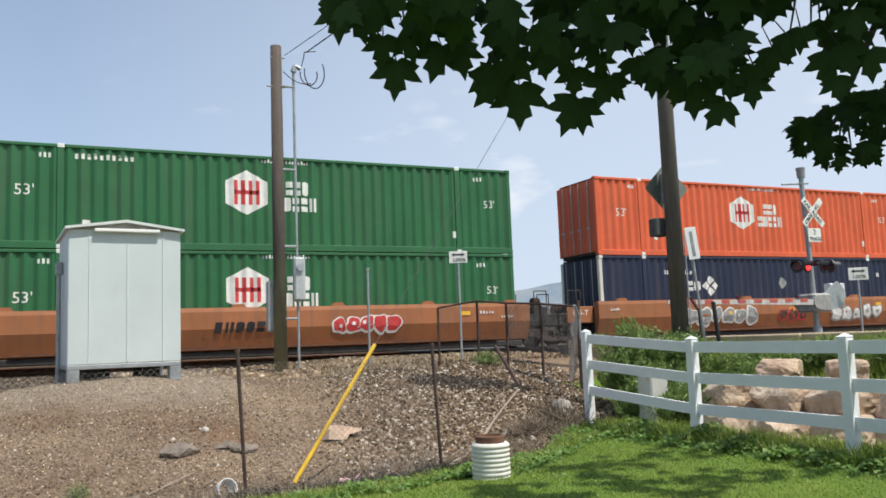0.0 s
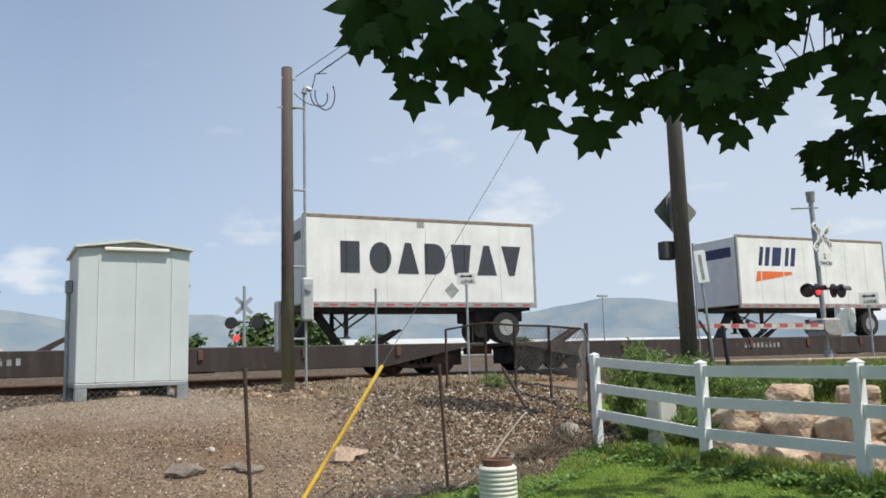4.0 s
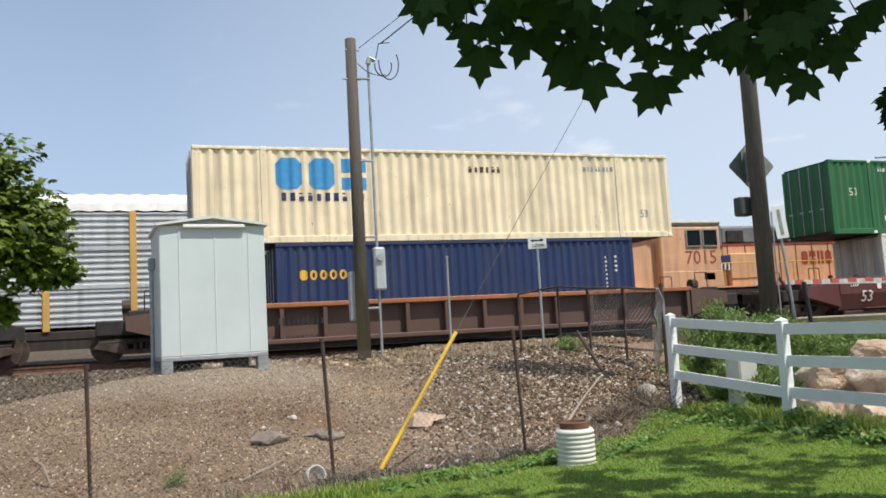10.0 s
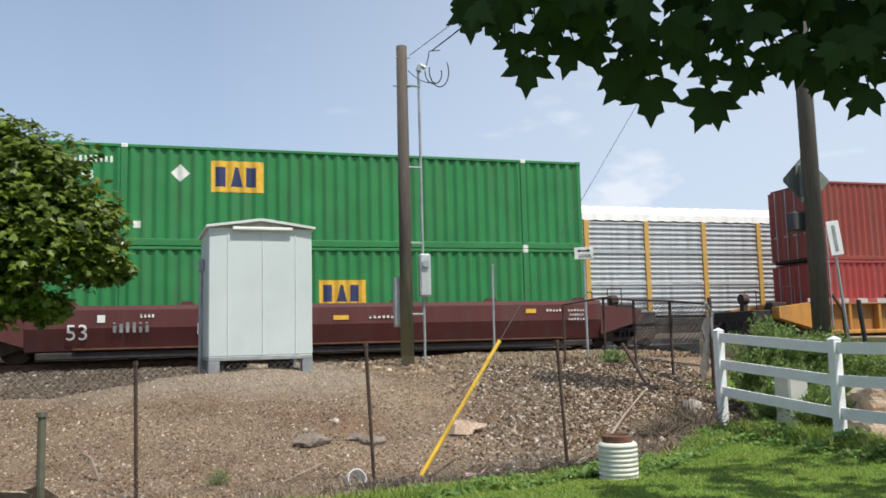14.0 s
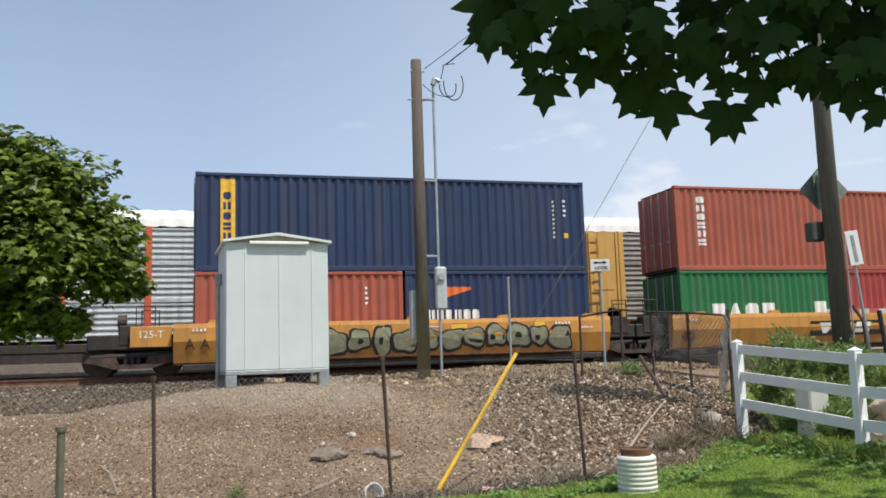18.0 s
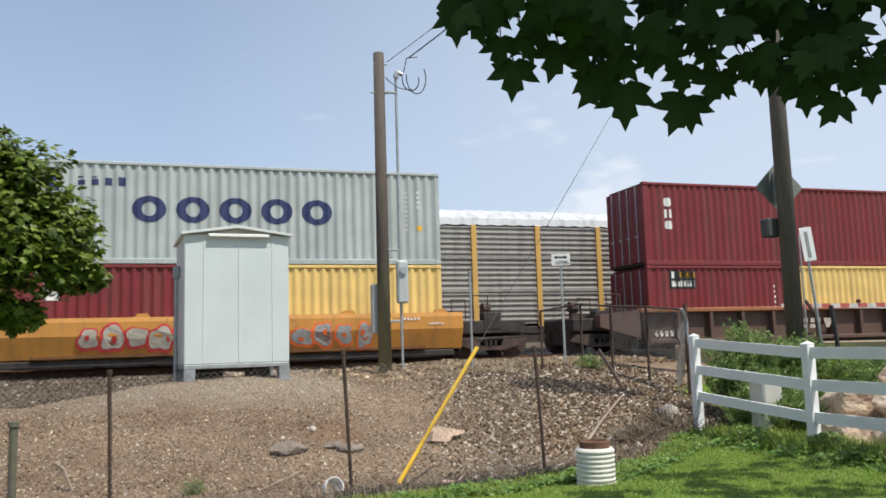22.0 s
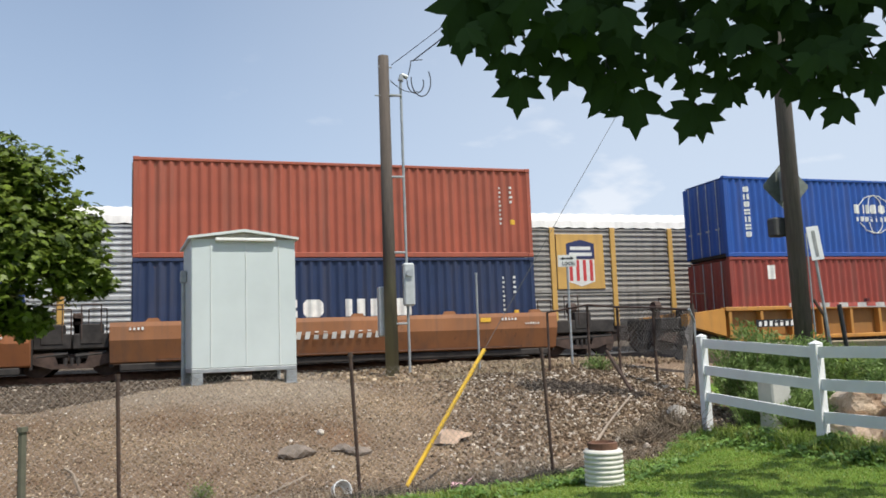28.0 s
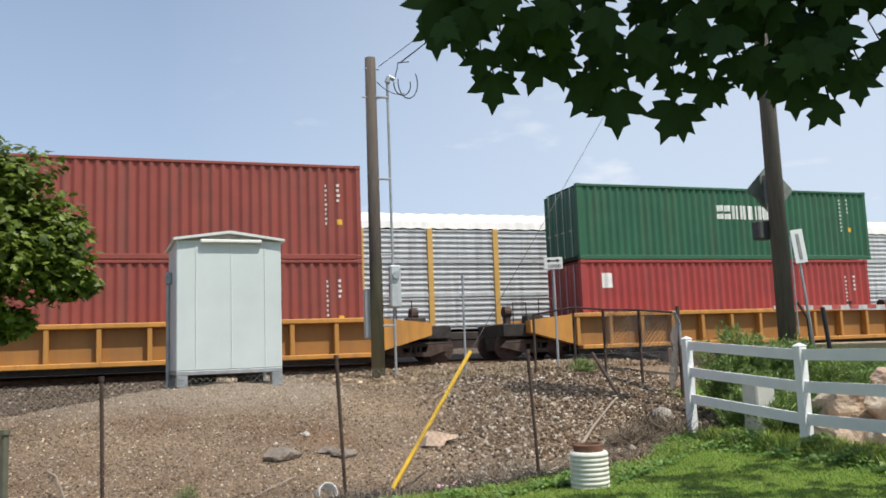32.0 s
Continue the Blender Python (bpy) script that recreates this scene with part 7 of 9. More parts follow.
part("stake", Shape().tube((0.08, 0, -0.3), (-0.05, 0, 0.95), 0.04, n=8), BLACK, bp)

# the same kind of signal on the far side of the tracks
fs = thing("far_crossing_signal", "grey crossing signal seen from behind, beyond the tracks", "crossing signal", at=pose(9.8, 48.3, 1.2))
part("mast", Shape().tube((0, 0, -0.6), (0, 0, 5.0), 0.09, n=10), GALV, fs)
for sgn in (1, -1):
    part("crossbuck_blade", Shape().box(-0.65, -0.012, -0.11, 0.65, 0.0, 0.11, 0.004), GALV, fs, at=pose(0, 0.12, 3.9) @ pose(0, 0, 0, 0, 45 * sgn, 0))
part("lamp_arm", Shape().tube((-0.9, 0, 2.95), (0.9, 0, 2.95), 0.05, n=8), BLACK, fs)
for x in (-0.75, 0.75):
    part("signal_lamp", Shape().tube((x, -0.12, 2.9), (x, 0.12, 2.9), 0.34, n=18), BLACK, fs)
for x, lit in ((-0.45, True),):
    part("low_lamp", Shape().tube((x, -0.12, 2.05), (x, 0.0, 2.05), 0.17, n=16), glow("lit_red_lens", (0.9, 0.03, 0.03), 2.0) if lit else BLACK, fs)
for x, y, h in ((5.4, 42, 5.2), (43, 60, 6.5)):
    lp = thing("far_light_pole", "thin steel pole beyond the tracks", "pole", "thin poles beyond the tracks", at=pose(x, y, 0.4))
    part("shaft", Shape().tube((0, 0, -0.3), (0, 0, h), 0.07, 0.05, n=8), GALV_GREY, lp)
    part("head", Shape().box(-0.5, -0.1, h - 0.1, 0.5, 0.1, h + 0.05, 0.02), GALV_GREY, lp)

# ---- broken chain-link fence ----
cl = thing("chain_link_fence", "sagging chain-link fence with dark bent pipes", "fence")
TOPS_CL = [(8.26, 17.75, 2.27), (8.85, 16.9, 2.38), (9.15, 16.1, 2.28), (9.35, 15.0, 2.2), (9.5, 13.85, 2.08)]
for i, (x, y, z) in enumerate(TOPS_CL):
    part("post", Shape().tube((x, y, ground_z(x, y) - 0.2), (x, y, z + (0.12 if i == 4 else 0.0)), 0.03 if i != 4 else 0.04, n=8), RUST_DARK, cl)
for a, b in zip(TOPS_CL, TOPS_CL[1:]):
    part("top_pipe", Shape().tube(a, b, 0.022, n=8), RUST_DARK, cl)
m_wire = plain("dull_wire", (0.16, 0.15, 0.14), 0.6, 0.5)


def chain_mesh(a, b, h, drop, n, name="wire_mesh"):
    """Diamond wire mesh between two top points, h high, the far edge pulled down by drop."""
    a, b = Vector(a), Vector(b)
    def at(u, v):
        p = a.lerp(b, u)
        return p - Vector((0, 0, v * h + drop * u * v)) + Vector((0.05 * math.sin(9 * u + 4 * v), 0, 0))
    s = Shape()
    m = max(4, int(n * h / (b - a).length))
    for i in range(-m, n + m):
        for sgn in (1, -1):
            pts = []
            for k in range(m + 1):
                u = (i + sgn * k + (0 if sgn > 0 else m)) / n
                if 0 <= u <= 1:
                    pts.append(at(u, k / m))
            for p, q in zip(pts, pts[1:]):
                s.tube(p, q, 0.0055, n=3, caps=False)
    ob = part(name, s, m_wire, cl)
    return ob


chain_mesh((9.15, 16.1, 2.25), (9.35, 15.0, 2.18), 0.9, 0.05, 12)
chain_mesh((9.35, 15.0, 2.18), (9.5, 13.85, 2.06), 0.85, 0.2, 14)
chain_mesh((9.4, 13.8, 2.05), (8.1, 12.1, 1.30), 0.85, -0.1, 20, "fallen_mesh")
part("end_strap", Shape().line([(9.35, 13.75, 2.1), (9.5, 13.82, 1.85), (9.5, 13.85, 1.2)], 0.03), GALV, cl)
brace = thing("bent_pipe", "rusty bent pipe leaning over the gravel", "pipe", at=pose(7.05, 12.85, 0))
part("pipe", Shape().tube((0, 0, 1.38), (0.12, -0.55, 0.72), 0.03, n=8), RUST_DARK, brace)
stick = thing("fallen_branch", "long dry grey branch lying up the gravel bank", "branch")
pts = [Vector((4.55, 9.65, 0)), Vector((5.25, 10.5, 0)), Vector((6.0, 11.45, 0)), Vector((6.65, 12.2, 0)), Vector((7.3, 12.95, 0)), Vector((7.95, 13.7, 0))]
s = Shape()
for i, (p, q) in enumerate(zip(pts, pts[1:])):
    p2, q2 = (Vector((v.x, v.y, ground_z(v.x, v.y) + 0.06)) for v in (p, q))
    s.tube(p2, q2, 0.03 - 0.003 * i, 0.028 - 0.003 * i, n=7)
part("limb", s, DRY_WOOD, stick)

# ---- boulders ----
m_boulder, t, b = nodes("pink_sandstone", 0.9, 0, 0.2)
c = ramp(t, tex_noise(t, 2.2, 7), [(0.3, (0.27, 0.18, 0.125)), (0.5, (0.50, 0.37, 0.27)), (0.72, (0.70, 0.59, 0.48))])
t.links.new(mixed(t, ramp(t, tex_noise(t, 0.9, 3), [(0.45, (0, 0, 0)), (0.62, (0.5, 0.5, 0.5))]), c, (0.42, 0.34, 0.20)), b.inputs["Base Color"])
bumped(t, b, tex_noise(t, 7, 8), 0.8, 0.05)


def stone_mesh(name, mat, seed, sx=1.0, sy=1.0, sz=1.0, sub=2, rough=0.3, blunt=0.55):
    bm = bmesh.new()
    bmesh.ops.create_icosphere(bm, subdivisions=sub, radius=1.0)
    rnd = random.Random(seed)
    cuts = [(Vector((rnd.gauss(0, 1), rnd.gauss(0, 1), rnd.gauss(0, 1))).normalized(), rnd.uniform(blunt, blunt + 0.3)) for _ in range(9)]
    for v in bm.verts:
        for d, k in cuts:
            h = v.co.dot(d) - k
            if h > 0:
                v.co -= d * h
        v.co *= 1 + rough * 0.35 * noise.noise(v.co * 2.3 + Vector((seed, 0, 0)))
        v.co = Vector((v.co.x * sx, v.co.y * sy, v.co.z * sz))
    me = bpy.data.meshes.new(name)
    bm.to_mesh(me)
    bm.free()
    me.materials.append(mat)
    return me


def block_mesh(seed, sx, sy, sz):
    """A rough quarried block with knocked-off edges and a broken face."""
    rnd = random.Random(seed)
    bm = bmesh.new()
    bmesh.ops.create_icosphere(bm, subdivisions=4, radius=1.0)
    cuts = [(Vector((rnd.gauss(0, 1), rnd.gauss(0, 1), rnd.gauss(0, 1))).normalized(), rnd.uniform(0.95, 1.15)) for _ in range(7)]
    for v in bm.verts:
        d = v.co.copy()
        v.co = d / (abs(d.x) ** 7 + abs(d.y) ** 7 + abs(d.z) ** 7) ** (1 / 7)
        for n, k in cuts:
            h = v.co.dot(n) - k
            if h > 0:
                v.co -= n * h
        v.co *= 1 + 0.09 * noise.noise(v.co * 1.6 + Vector((seed, 0, 0))) + 0.05 * noise.noise(v.co * 4.5 + Vector((0, seed, 0)))
        v.co = Vector((v.co.x * sx, v.co.y * sy, v.co.z * sz))
    me = bpy.data.meshes.new("boulder")
    bm.to_mesh(me)
    bm.free()
    me.materials.append(m_boulder)
    return me


for i, (x, y, z, sx, sy, sz, r) in enumerate((
        (9.45, 9.75, 0.50, 0.40, 0.42, 0.29, 75), (9.62, 8.85, 0.48, 0.40, 0.46, 0.30, 95), (9.75, 7.95, 0.50, 0.42, 0.46, 0.29, 84), (9.85, 7.0, 0.48, 0.42, 0.48, 0.30, 98), (9.95, 6.0, 0.50, 0.42, 0.48, 0.30, 80),
        (9.12, 9.45, 0.06, 0.36, 0.44, 0.29, 98), (9.26, 8.55, 0.04, 0.38, 0.44, 0.30, 82), (9.38, 7.65, 0.06, 0.38, 0.44, 0.29, 95), (9.5, 6.7, 0.04, 0.40, 0.46, 0.30, 86), (9.55, 5.7, 0.05, 0.40, 0.46, 0.30, 92),
        (10.25, 9.6, 0.86, 0.30, 0.30, 0.17, 30), (10.5, 8.6, 0.86, 0.26, 0.28, 0.15, 140))):
    ob = new("boulder", block_mesh(20 + i, sx, sy, sz))
    ob.matrix_basis = pose(x, y, z, 0, 0, r)
    tagged(ob, "pink and tan sandstone boulder set into the road bank", "boulder", "boulders of the road bank")

# ---- litter and loose stones on the bank ----
m_pale = plain("pale_stone", (0.50, 0.46, 0.40), 0.9, 0, 0.2, 12)
m_brown = plain("brown_stone", (0.19, 0.155, 0.125), 0.9, 0, 0.4, 9, 0.7)


def loose(name, label, cat, x, y, mat, seed, sx, sy, sz, turn, group=""):
    ob = new(name, stone_mesh(name, mat, seed, sx, sy, sz, 2))
    ob.matrix_basis = pose(x, y, ground_z(x, y) + sz * 0.35, 0, 0, turn)
    return tagged(ob, label, cat, group)


wedge = new("broken_concrete", Shape().prism([(-0.27, -0.04), (-0.24, 0.10), (-0.14, 0.165), (-0.02, 0.155), (0.12, 0.13), (0.32, 0.10), (0.27, 0.06), (0.08, 0.02), (0.04, -0.06)], "y", -0.10, 0.12).mesh("broken_concrete", plain("pink_concrete", (0.60, 0.44, 0.33), 0.9, 0, 0.3, 7, 0.6)))
wedge.matrix_basis = pose(3.95, 12.05, ground_z(3.95, 12.05) + 0.03, -8, 4, 14)
tagged(wedge, "broken wedge of pinkish concrete on the gravel bank", "concrete piece")
loose("flat_slab", "flat brown stone slab half sunk in gravel", "stone", 1.66, 11.95, m_brown, 62, 0.30, 0.2, 0.12, 5, "large loose stones")
loose("flat_slab", "dark brown stone at the edge of a small hollow", "stone", 2.30, 12.15, m_brown, 63, 0.2, 0.16, 0.09, 60, "large loose stones")
loose("flat_slab", "dark brown stone at the edge of a small hollow", "stone", 2.52, 11.95, m_brown, 64, 0.22, 0.15, 0.08, 20, "large loose stones")
loose("white_stone", "fist-sized white stone on the gravel bank", "stone", 2.13, 12.9, m_pale, 65, 0.07, 0.06, 0.06, 0, "large loose stones")
loose("rubble_block", "grey-white lump of rubble among dry weeds", "rubble", 8.25, 12.7, plain("rubble", (0.36, 0.33, 0.29), 0.95, 0, 0.3, 8), 66, 0.24, 0.17, 0.13, 30)
rub = thing("plastic_scrap", "crumpled pink and white plastic scrap on the ground", "litter", at=pose(3.15, 9.45, ground_z(3.15, 9.45) + 0.02))
part("sheet", Shape().add([(-0.14, 0, 0.0), (-0.05, 0.08, 0.07), (0.1, 0.03, 0.05), (0.2, 0.0, 0.13), (0.04, -0.07, 0.01), (-0.08, -0.06, 0.03)], [(0, 5, 1), (5, 4, 2, 1), (4, 3, 2)]), plain("pink_plastic", (0.72, 0.42, 0.45), 0.5), rub)
pan = thing("white_tub", "broken white plastic tub lying on its side", "litter", at=pose(1.83, 9.72, ground_z(1.83, 9.72) + 0.07, 75, 10, 15))
part("shell", Shape().lathe([(0.06, -0.06), (0.09, -0.05), (0.11, 0.06), (0.12, 0.06), (0.10, -0.055)], 16), WHITE_VINYL, pan)
box = thing("flattened_carton", "torn pale cardboard sheets by a fence post", "litter", at=pose(-1.7, 9.9, ground_z(-1.7, 9.9) + 0.12))
part("flap", Shape().box(-0.35, -0.02, -0.12, 0.15, 0.0, 0.14, 0.004), plain("old_card", (0.45, 0.38, 0.27), 0.9), box, at=pose(0, 0, 0, 50, 8, 12))
part("flap", Shape().box(0.16, -0.02, -0.16, 0.36, 0.0, 0.2, 0.004), plain("old_card", (0.45, 0.38, 0.27), 0.9), box, at=pose(0, 0, 0, 60, -12, -20))
root = thing("dry_root", "bleached dry root standing out of the gravel", "branch", at=pose(-1.25, 11.3, ground_z(-1.25, 11.3)))
part("limb", Shape().line([(0.0, 0, 0.34), (0.1, 0, 0.27), (0.15, -0.02, 0.14), (0.22, -0.03, -0.05)], 0.022).line([(0.1, 0, 0.27), (0.03, 0.02, 0.20)], 0.014), DRY_WOOD, root)
twig = thing("dry_twig", "thin pale twig lying on the gravel", "branch")
part("limb", Shape().line([(1.05, 10.2, ground_z(1.05, 10.2) + 0.02), (1.35, 10.6, ground_z(1.35, 10.6) + 0.03), (1.65, 11.0, ground_z(1.65, 11.0) + 0.05)], 0.012), DRY_WOOD, twig)


def scatter(name, label, mat, count, size, area, seed, dens=None):
    """Loose stones strewn over the ground, joined, each an uneven eight-cornered lump."""
    rnd = random.Random(seed)
    s = Shape()
    x0, x1, y0, y1 = area
    made = 0
    while made < count:
        x, y = rnd.uniform(x0, x1), rnd.uniform(y0, y1)
        if is_lawn(x, y) > -0.05 or (dens and rnd.random() > dens(x, y)):
            continue
        made += 1
        r = size * rnd.choice((0.6, 0.8, 1.0, 1.0, 1.5)) * rnd.uniform(0.7, 1.3)
        z = ground_z(x, y) + r * 0.34
        a = rnd.uniform(0, 6.28)
        ca, sa = math.cos(a), math.sin(a)
        vs = []
        for dz, k0 in ((-0.45, 1.0), (0.42, 0.72)):
            for dx, dy in ((1, 0.1), (0.1, 0.85), (-0.95, 0.0), (-0.1, -0.8)):
                k = [r * q * rnd.uniform(0.65, 1.25) for q in (dx * k0, dy * k0, dz)]
                vs.append((x + k[0] * ca - k[1] * sa, y + k[0] * sa + k[1] * ca, z + k[2]))
        s.add(vs, [(0, 1, 5, 4), (1, 2, 6, 5), (2, 3, 7, 6), (3, 0, 4, 7), (4, 5, 6, 7)])
    me = bpy.data.meshes.new(name)
    me.from_pydata(s.v, [], s.f)
    me.materials.append(mat)
    tagged(new(name, me), label, "stones", kind="stuff")


m_stones, t, b = nodes("mixed_stones", 0.9, 0, 0.25)
g = t.nodes.new("ShaderNodeNewGeometry")
t.links.new(ramp(t, g.outputs["Random Per Island"], [(0.0, (0.085, 0.062, 0.041)), (0.5, (0.19, 0.145, 0.098)), (0.84, (0.305, 0.245, 0.174)), (0.96, (0.50, 0.425, 0.325)), (1.0, (0.78, 0.71, 0.59))]), b.inputs["Base Color"])
bumped(t, b, tex_noise(t, 60, 4), 0.4, 0.01)
c = mixed(t, 1.0, b.inputs["Base Color"].links[0].from_socket, ramp(t, tex_noise(t, 0.42, 4), [(0.32, (1.28, 1.20, 1.06)), (0.5, (1.0, 0.94, 0.86)), (0.66, (0.84, 0.72, 0.61))]), "MULTIPLY")
t.links.new(crest(t, c, (0.42, 0.365, 0.29), 0.4), b.inputs["Base Color"])
m_bright, t, b = nodes("pale_stones", 0.9, 0, 0.25)
g = t.nodes.new("ShaderNodeNewGeometry")
t.links.new(ramp(t, g.outputs["Random Per Island"], [(0.0, (0.34, 0.28, 0.225)), (0.8, (0.56, 0.50, 0.43)), (1.0, (0.70, 0.66, 0.60))]), b.inputs["Base Color"])
m_coarse, t, b = nodes("coarse_stones", 0.9, 0, 0.25)
g = t.nodes.new("ShaderNodeNewGeometry")
t.links.new(ramp(t, g.outputs["Random Per Island"], [(0.0, (0.045, 0.030, 0.019)), (0.5, (0.135, 0.094, 0.060)), (0.80, (0.24, 0.176, 0.118)), (0.90, (0.48, 0.41, 0.32)), (1.0, (0.80, 0.74, 0.64))]), b.inputs["Base Color"])
bumped(t, b, tex_noise(t, 60, 4), 0.4, 0.01)
m_streak, t, b = nodes("dark_stones", 0.9, 0, 0.25)
g = t.nodes.new("ShaderNodeNewGeometry")
t.links.new(ramp(t, g.outputs["Random Per Island"], [(0.0, (0.03, 0.024, 0.02)), (0.8, (0.07, 0.055, 0.043)), (1.0, (0.2, 0.17, 0.14))]), b.inputs["Base Color"])
coarse = lambda x, y: smooth(3.2, 5.0, x - 0.25 * (y - 11))
scatter("bank_gravel", "fine brown-grey gravel over the bank", m_stones, 44000, 0.0150, (-5, 10, 8.6, 17.5), 1)
scatter("coarse_gravel", "coarse angular dark brown gravel spilled down the bank", m_coarse, 16000, 0.0245, (3, 10, 9.3, 17.5), 2, coarse)
scatter("pale_pebbles", "scattered pale pebbles on the bank", m_bright, 1900, 0.017, (-5, 9.5, 9, 17), 3)
scatter("pale_rocks", "scattered pale rocks on the spilled gravel", m_bright, 850, 0.024, (3, 9.5, 9.3, 16), 4, coarse)
scatter("damp_gravel", "dark streak of gravel across the bank", m_streak, 3200, 0.034, (6.4, 8.6, 13.4, 15.8), 6, lambda x, y: math.exp(-(((x - 7.45) * 0.85 + (y - 14.7) * -0.53) / 0.75) ** 2 - (((x - 7.45) * 0.53 + (y - 14.7) * 0.85) / 0.30) ** 2))
scatter("track_ballast", "grey-brown track ballast along the near rails", m_stones, 6000, 0.05, (1.0, 26, 17.5, 24.6), 5)
# loose stones for the same hollow, its shade put into their colours
m_shade_ballast, t, b = nodes("shade_dark_stones", 0.9, 0, 0.25)
g = t.nodes.new("ShaderNodeNewGeometry")
t.links.new(ramp(t, g.outputs["Random Per Island"], [(0.0, (0.045, 0.033, 0.023)), (0.6, (0.11, 0.083, 0.06)), (0.9, (0.21, 0.165, 0.122)), (1.0, (0.48, 0.41, 0.33))]), b.inputs["Base Color"])
scatter("dark_ballast", "track ballast coloured dark for the shade in the hollow behind the bank", m_shade_ballast, 9000, 0.028, (-9, 1.4, 18.0, 24.6), 7)

# ---- grass and weeds ----
m_blade, t, b = nodes("grass_blades", 0.6, 0, 0.25)
g = t.nodes.new("ShaderNodeNewGeometry")
c = ramp(t, g.outputs["Random Per Island"], [(0.0, (0.10, 0.175, 0.022)), (0.55, (0.22, 0.33, 0.05)), (0.85, (0.34, 0.44, 0.10)), (1.0, (0.50, 0.48, 0.23))])
c = mixed(t, ramp(t, tex_noise(t, 0.9, 4), [(0.4, (0, 0, 0)), (0.65, (0.55, 0.55, 0.55))]), c, (0.34, 0.37, 0.09))
t.links.new(c, b.inputs["Base Color"])
tr = t.nodes.new("ShaderNodeBsdfTranslucent")
t.links.new(c, tr.inputs[0])
ms = t.nodes.new("ShaderNodeMixShader")
ms.inputs[0].default_value = 0.4
t.links.new(b.outputs[0], ms.inputs[1])
t.links.new(tr.outputs[0], ms.inputs[2])
t.links.new(ms.outputs[0], t.nodes["Material Output"].inputs[0])
m_straw = plain("dry_straw", (0.36, 0.29, 0.19), 0.9, 0, 0.3, 20)
m_dry = plain("grey_dry_weeds", (0.23, 0.19, 0.14), 0.9, 0, 0.4, 20)


def blades(name, label, mat, count, h, area, seed, keep, lean=0.5, width=0.006):
    rnd = random.Random(seed)
    vs, fs = [], []
    x0, x1, y0, y1 = area
    made = 0
    tries = 0
    while made < count and tries < count * 12:
        tries += 1
        x, y = rnd.uniform(x0, x1), rnd.uniform(y0, y1)
        k = keep(x, y)
        if k <= 0 or rnd.random() > k:
            continue
        made += 1
        z = ground_z(x, y) - 0.01
        hh = h * rnd.uniform(0.5, 1.4)
        a, l = rnd.uniform(0, 6.28), rnd.uniform(0.1, lean) * hh
        dx, dy = math.cos(a), math.sin(a)
        w = width * rnd.uniform(0.7, 1.3)
        n = len(vs)
        vs += [(x - dy * w, y + dx * w, z), (x + dy * w, y - dx * w, z), (x + dx * l * 0.4 + dy * w * 0.7, y + dy * l * 0.4 - dx * w * 0.7, z + hh * 0.6), (x + dx * l * 0.4 - dy * w * 0.7, y + dy * l * 0.4 + dx * w * 0.7, z + hh * 0.6), (x + dx * l, y + dy * l, z + hh)]
        fs += [(n, n + 1, n + 2, n + 3), (n + 3, n + 2, n + 4)]
    me = bpy.data.meshes.new(name)
    me.from_pydata(vs, [], fs)
    me.materials.append(mat)
    tagged(new(name, me), label, "grass", kind="stuff")


lawn_in = lambda x, y: 1.0 if is_lawn(x, y) > 0 and x < 8.6 else 0.0
lawn_edge = lambda x, y: 1.0 if -0.08 < is_lawn(x, y) < 0.5 and x < 9 else 0.0
blades("lawn_grass", "short mown green lawn grass", m_blade, 70000, 0.03, (0.8, 8.6, 4.6, 10.4), 11, lawn_in, 0.8, 0.005)
blades("edge_grass", "longer unmown grass along the lawn's edge", m_blade, 9000, 0.10, (0.5, 9, 6, 11.5), 12, lawn_edge, 0.9, 0.006)
fence_strip = lambda x, y: 1.0 - min(1.0, abs(x - 8.1) / 0.55)
blades("fence_grass", "tall rank grass under the fence", m_blade, 9000, 0.20, (7.5, 8.9, 4.5, 11.2), 13, fence_strip, 0.9, 0.007)
behind = lambda x, y: 1.0 if x > (9.9 if y < 10.1 else 9.0 + (y - 10.0) * 0.3) + 0.3 * noise.noise((y, 0, 0)) else 0.0
blades("bank_weeds", "green weeds on the road bank behind the fence", m_blade, 22000, 0.26, (8.5, 12.3, 5.0, 14.6), 14, behind, 1.0, 0.009)
blades("dry_weeds", "dry straw-coloured weeds at the foot of the bank", m_dry, 2600, 0.15, (0.5, 8.6, 8.4, 11.8), 15, lambda x, y: 1.0 if -1.3 < is_lawn(x, y) < 0.05 and noise.noise((x * 1.4, y * 1.4, 7)) > -0.15 else 0.0, 1.3, 0.004)
blades("track_grass", "thin yellow-green grass along the track bed", m_straw, 3500, 0.12, (5.5, 11, 17.2, 21.5), 16, lambda x, y: 1.0 if noise.noise((x * 0.8, y * 0.8, 1)) > 0 else 0.0, 1.0, 0.006)


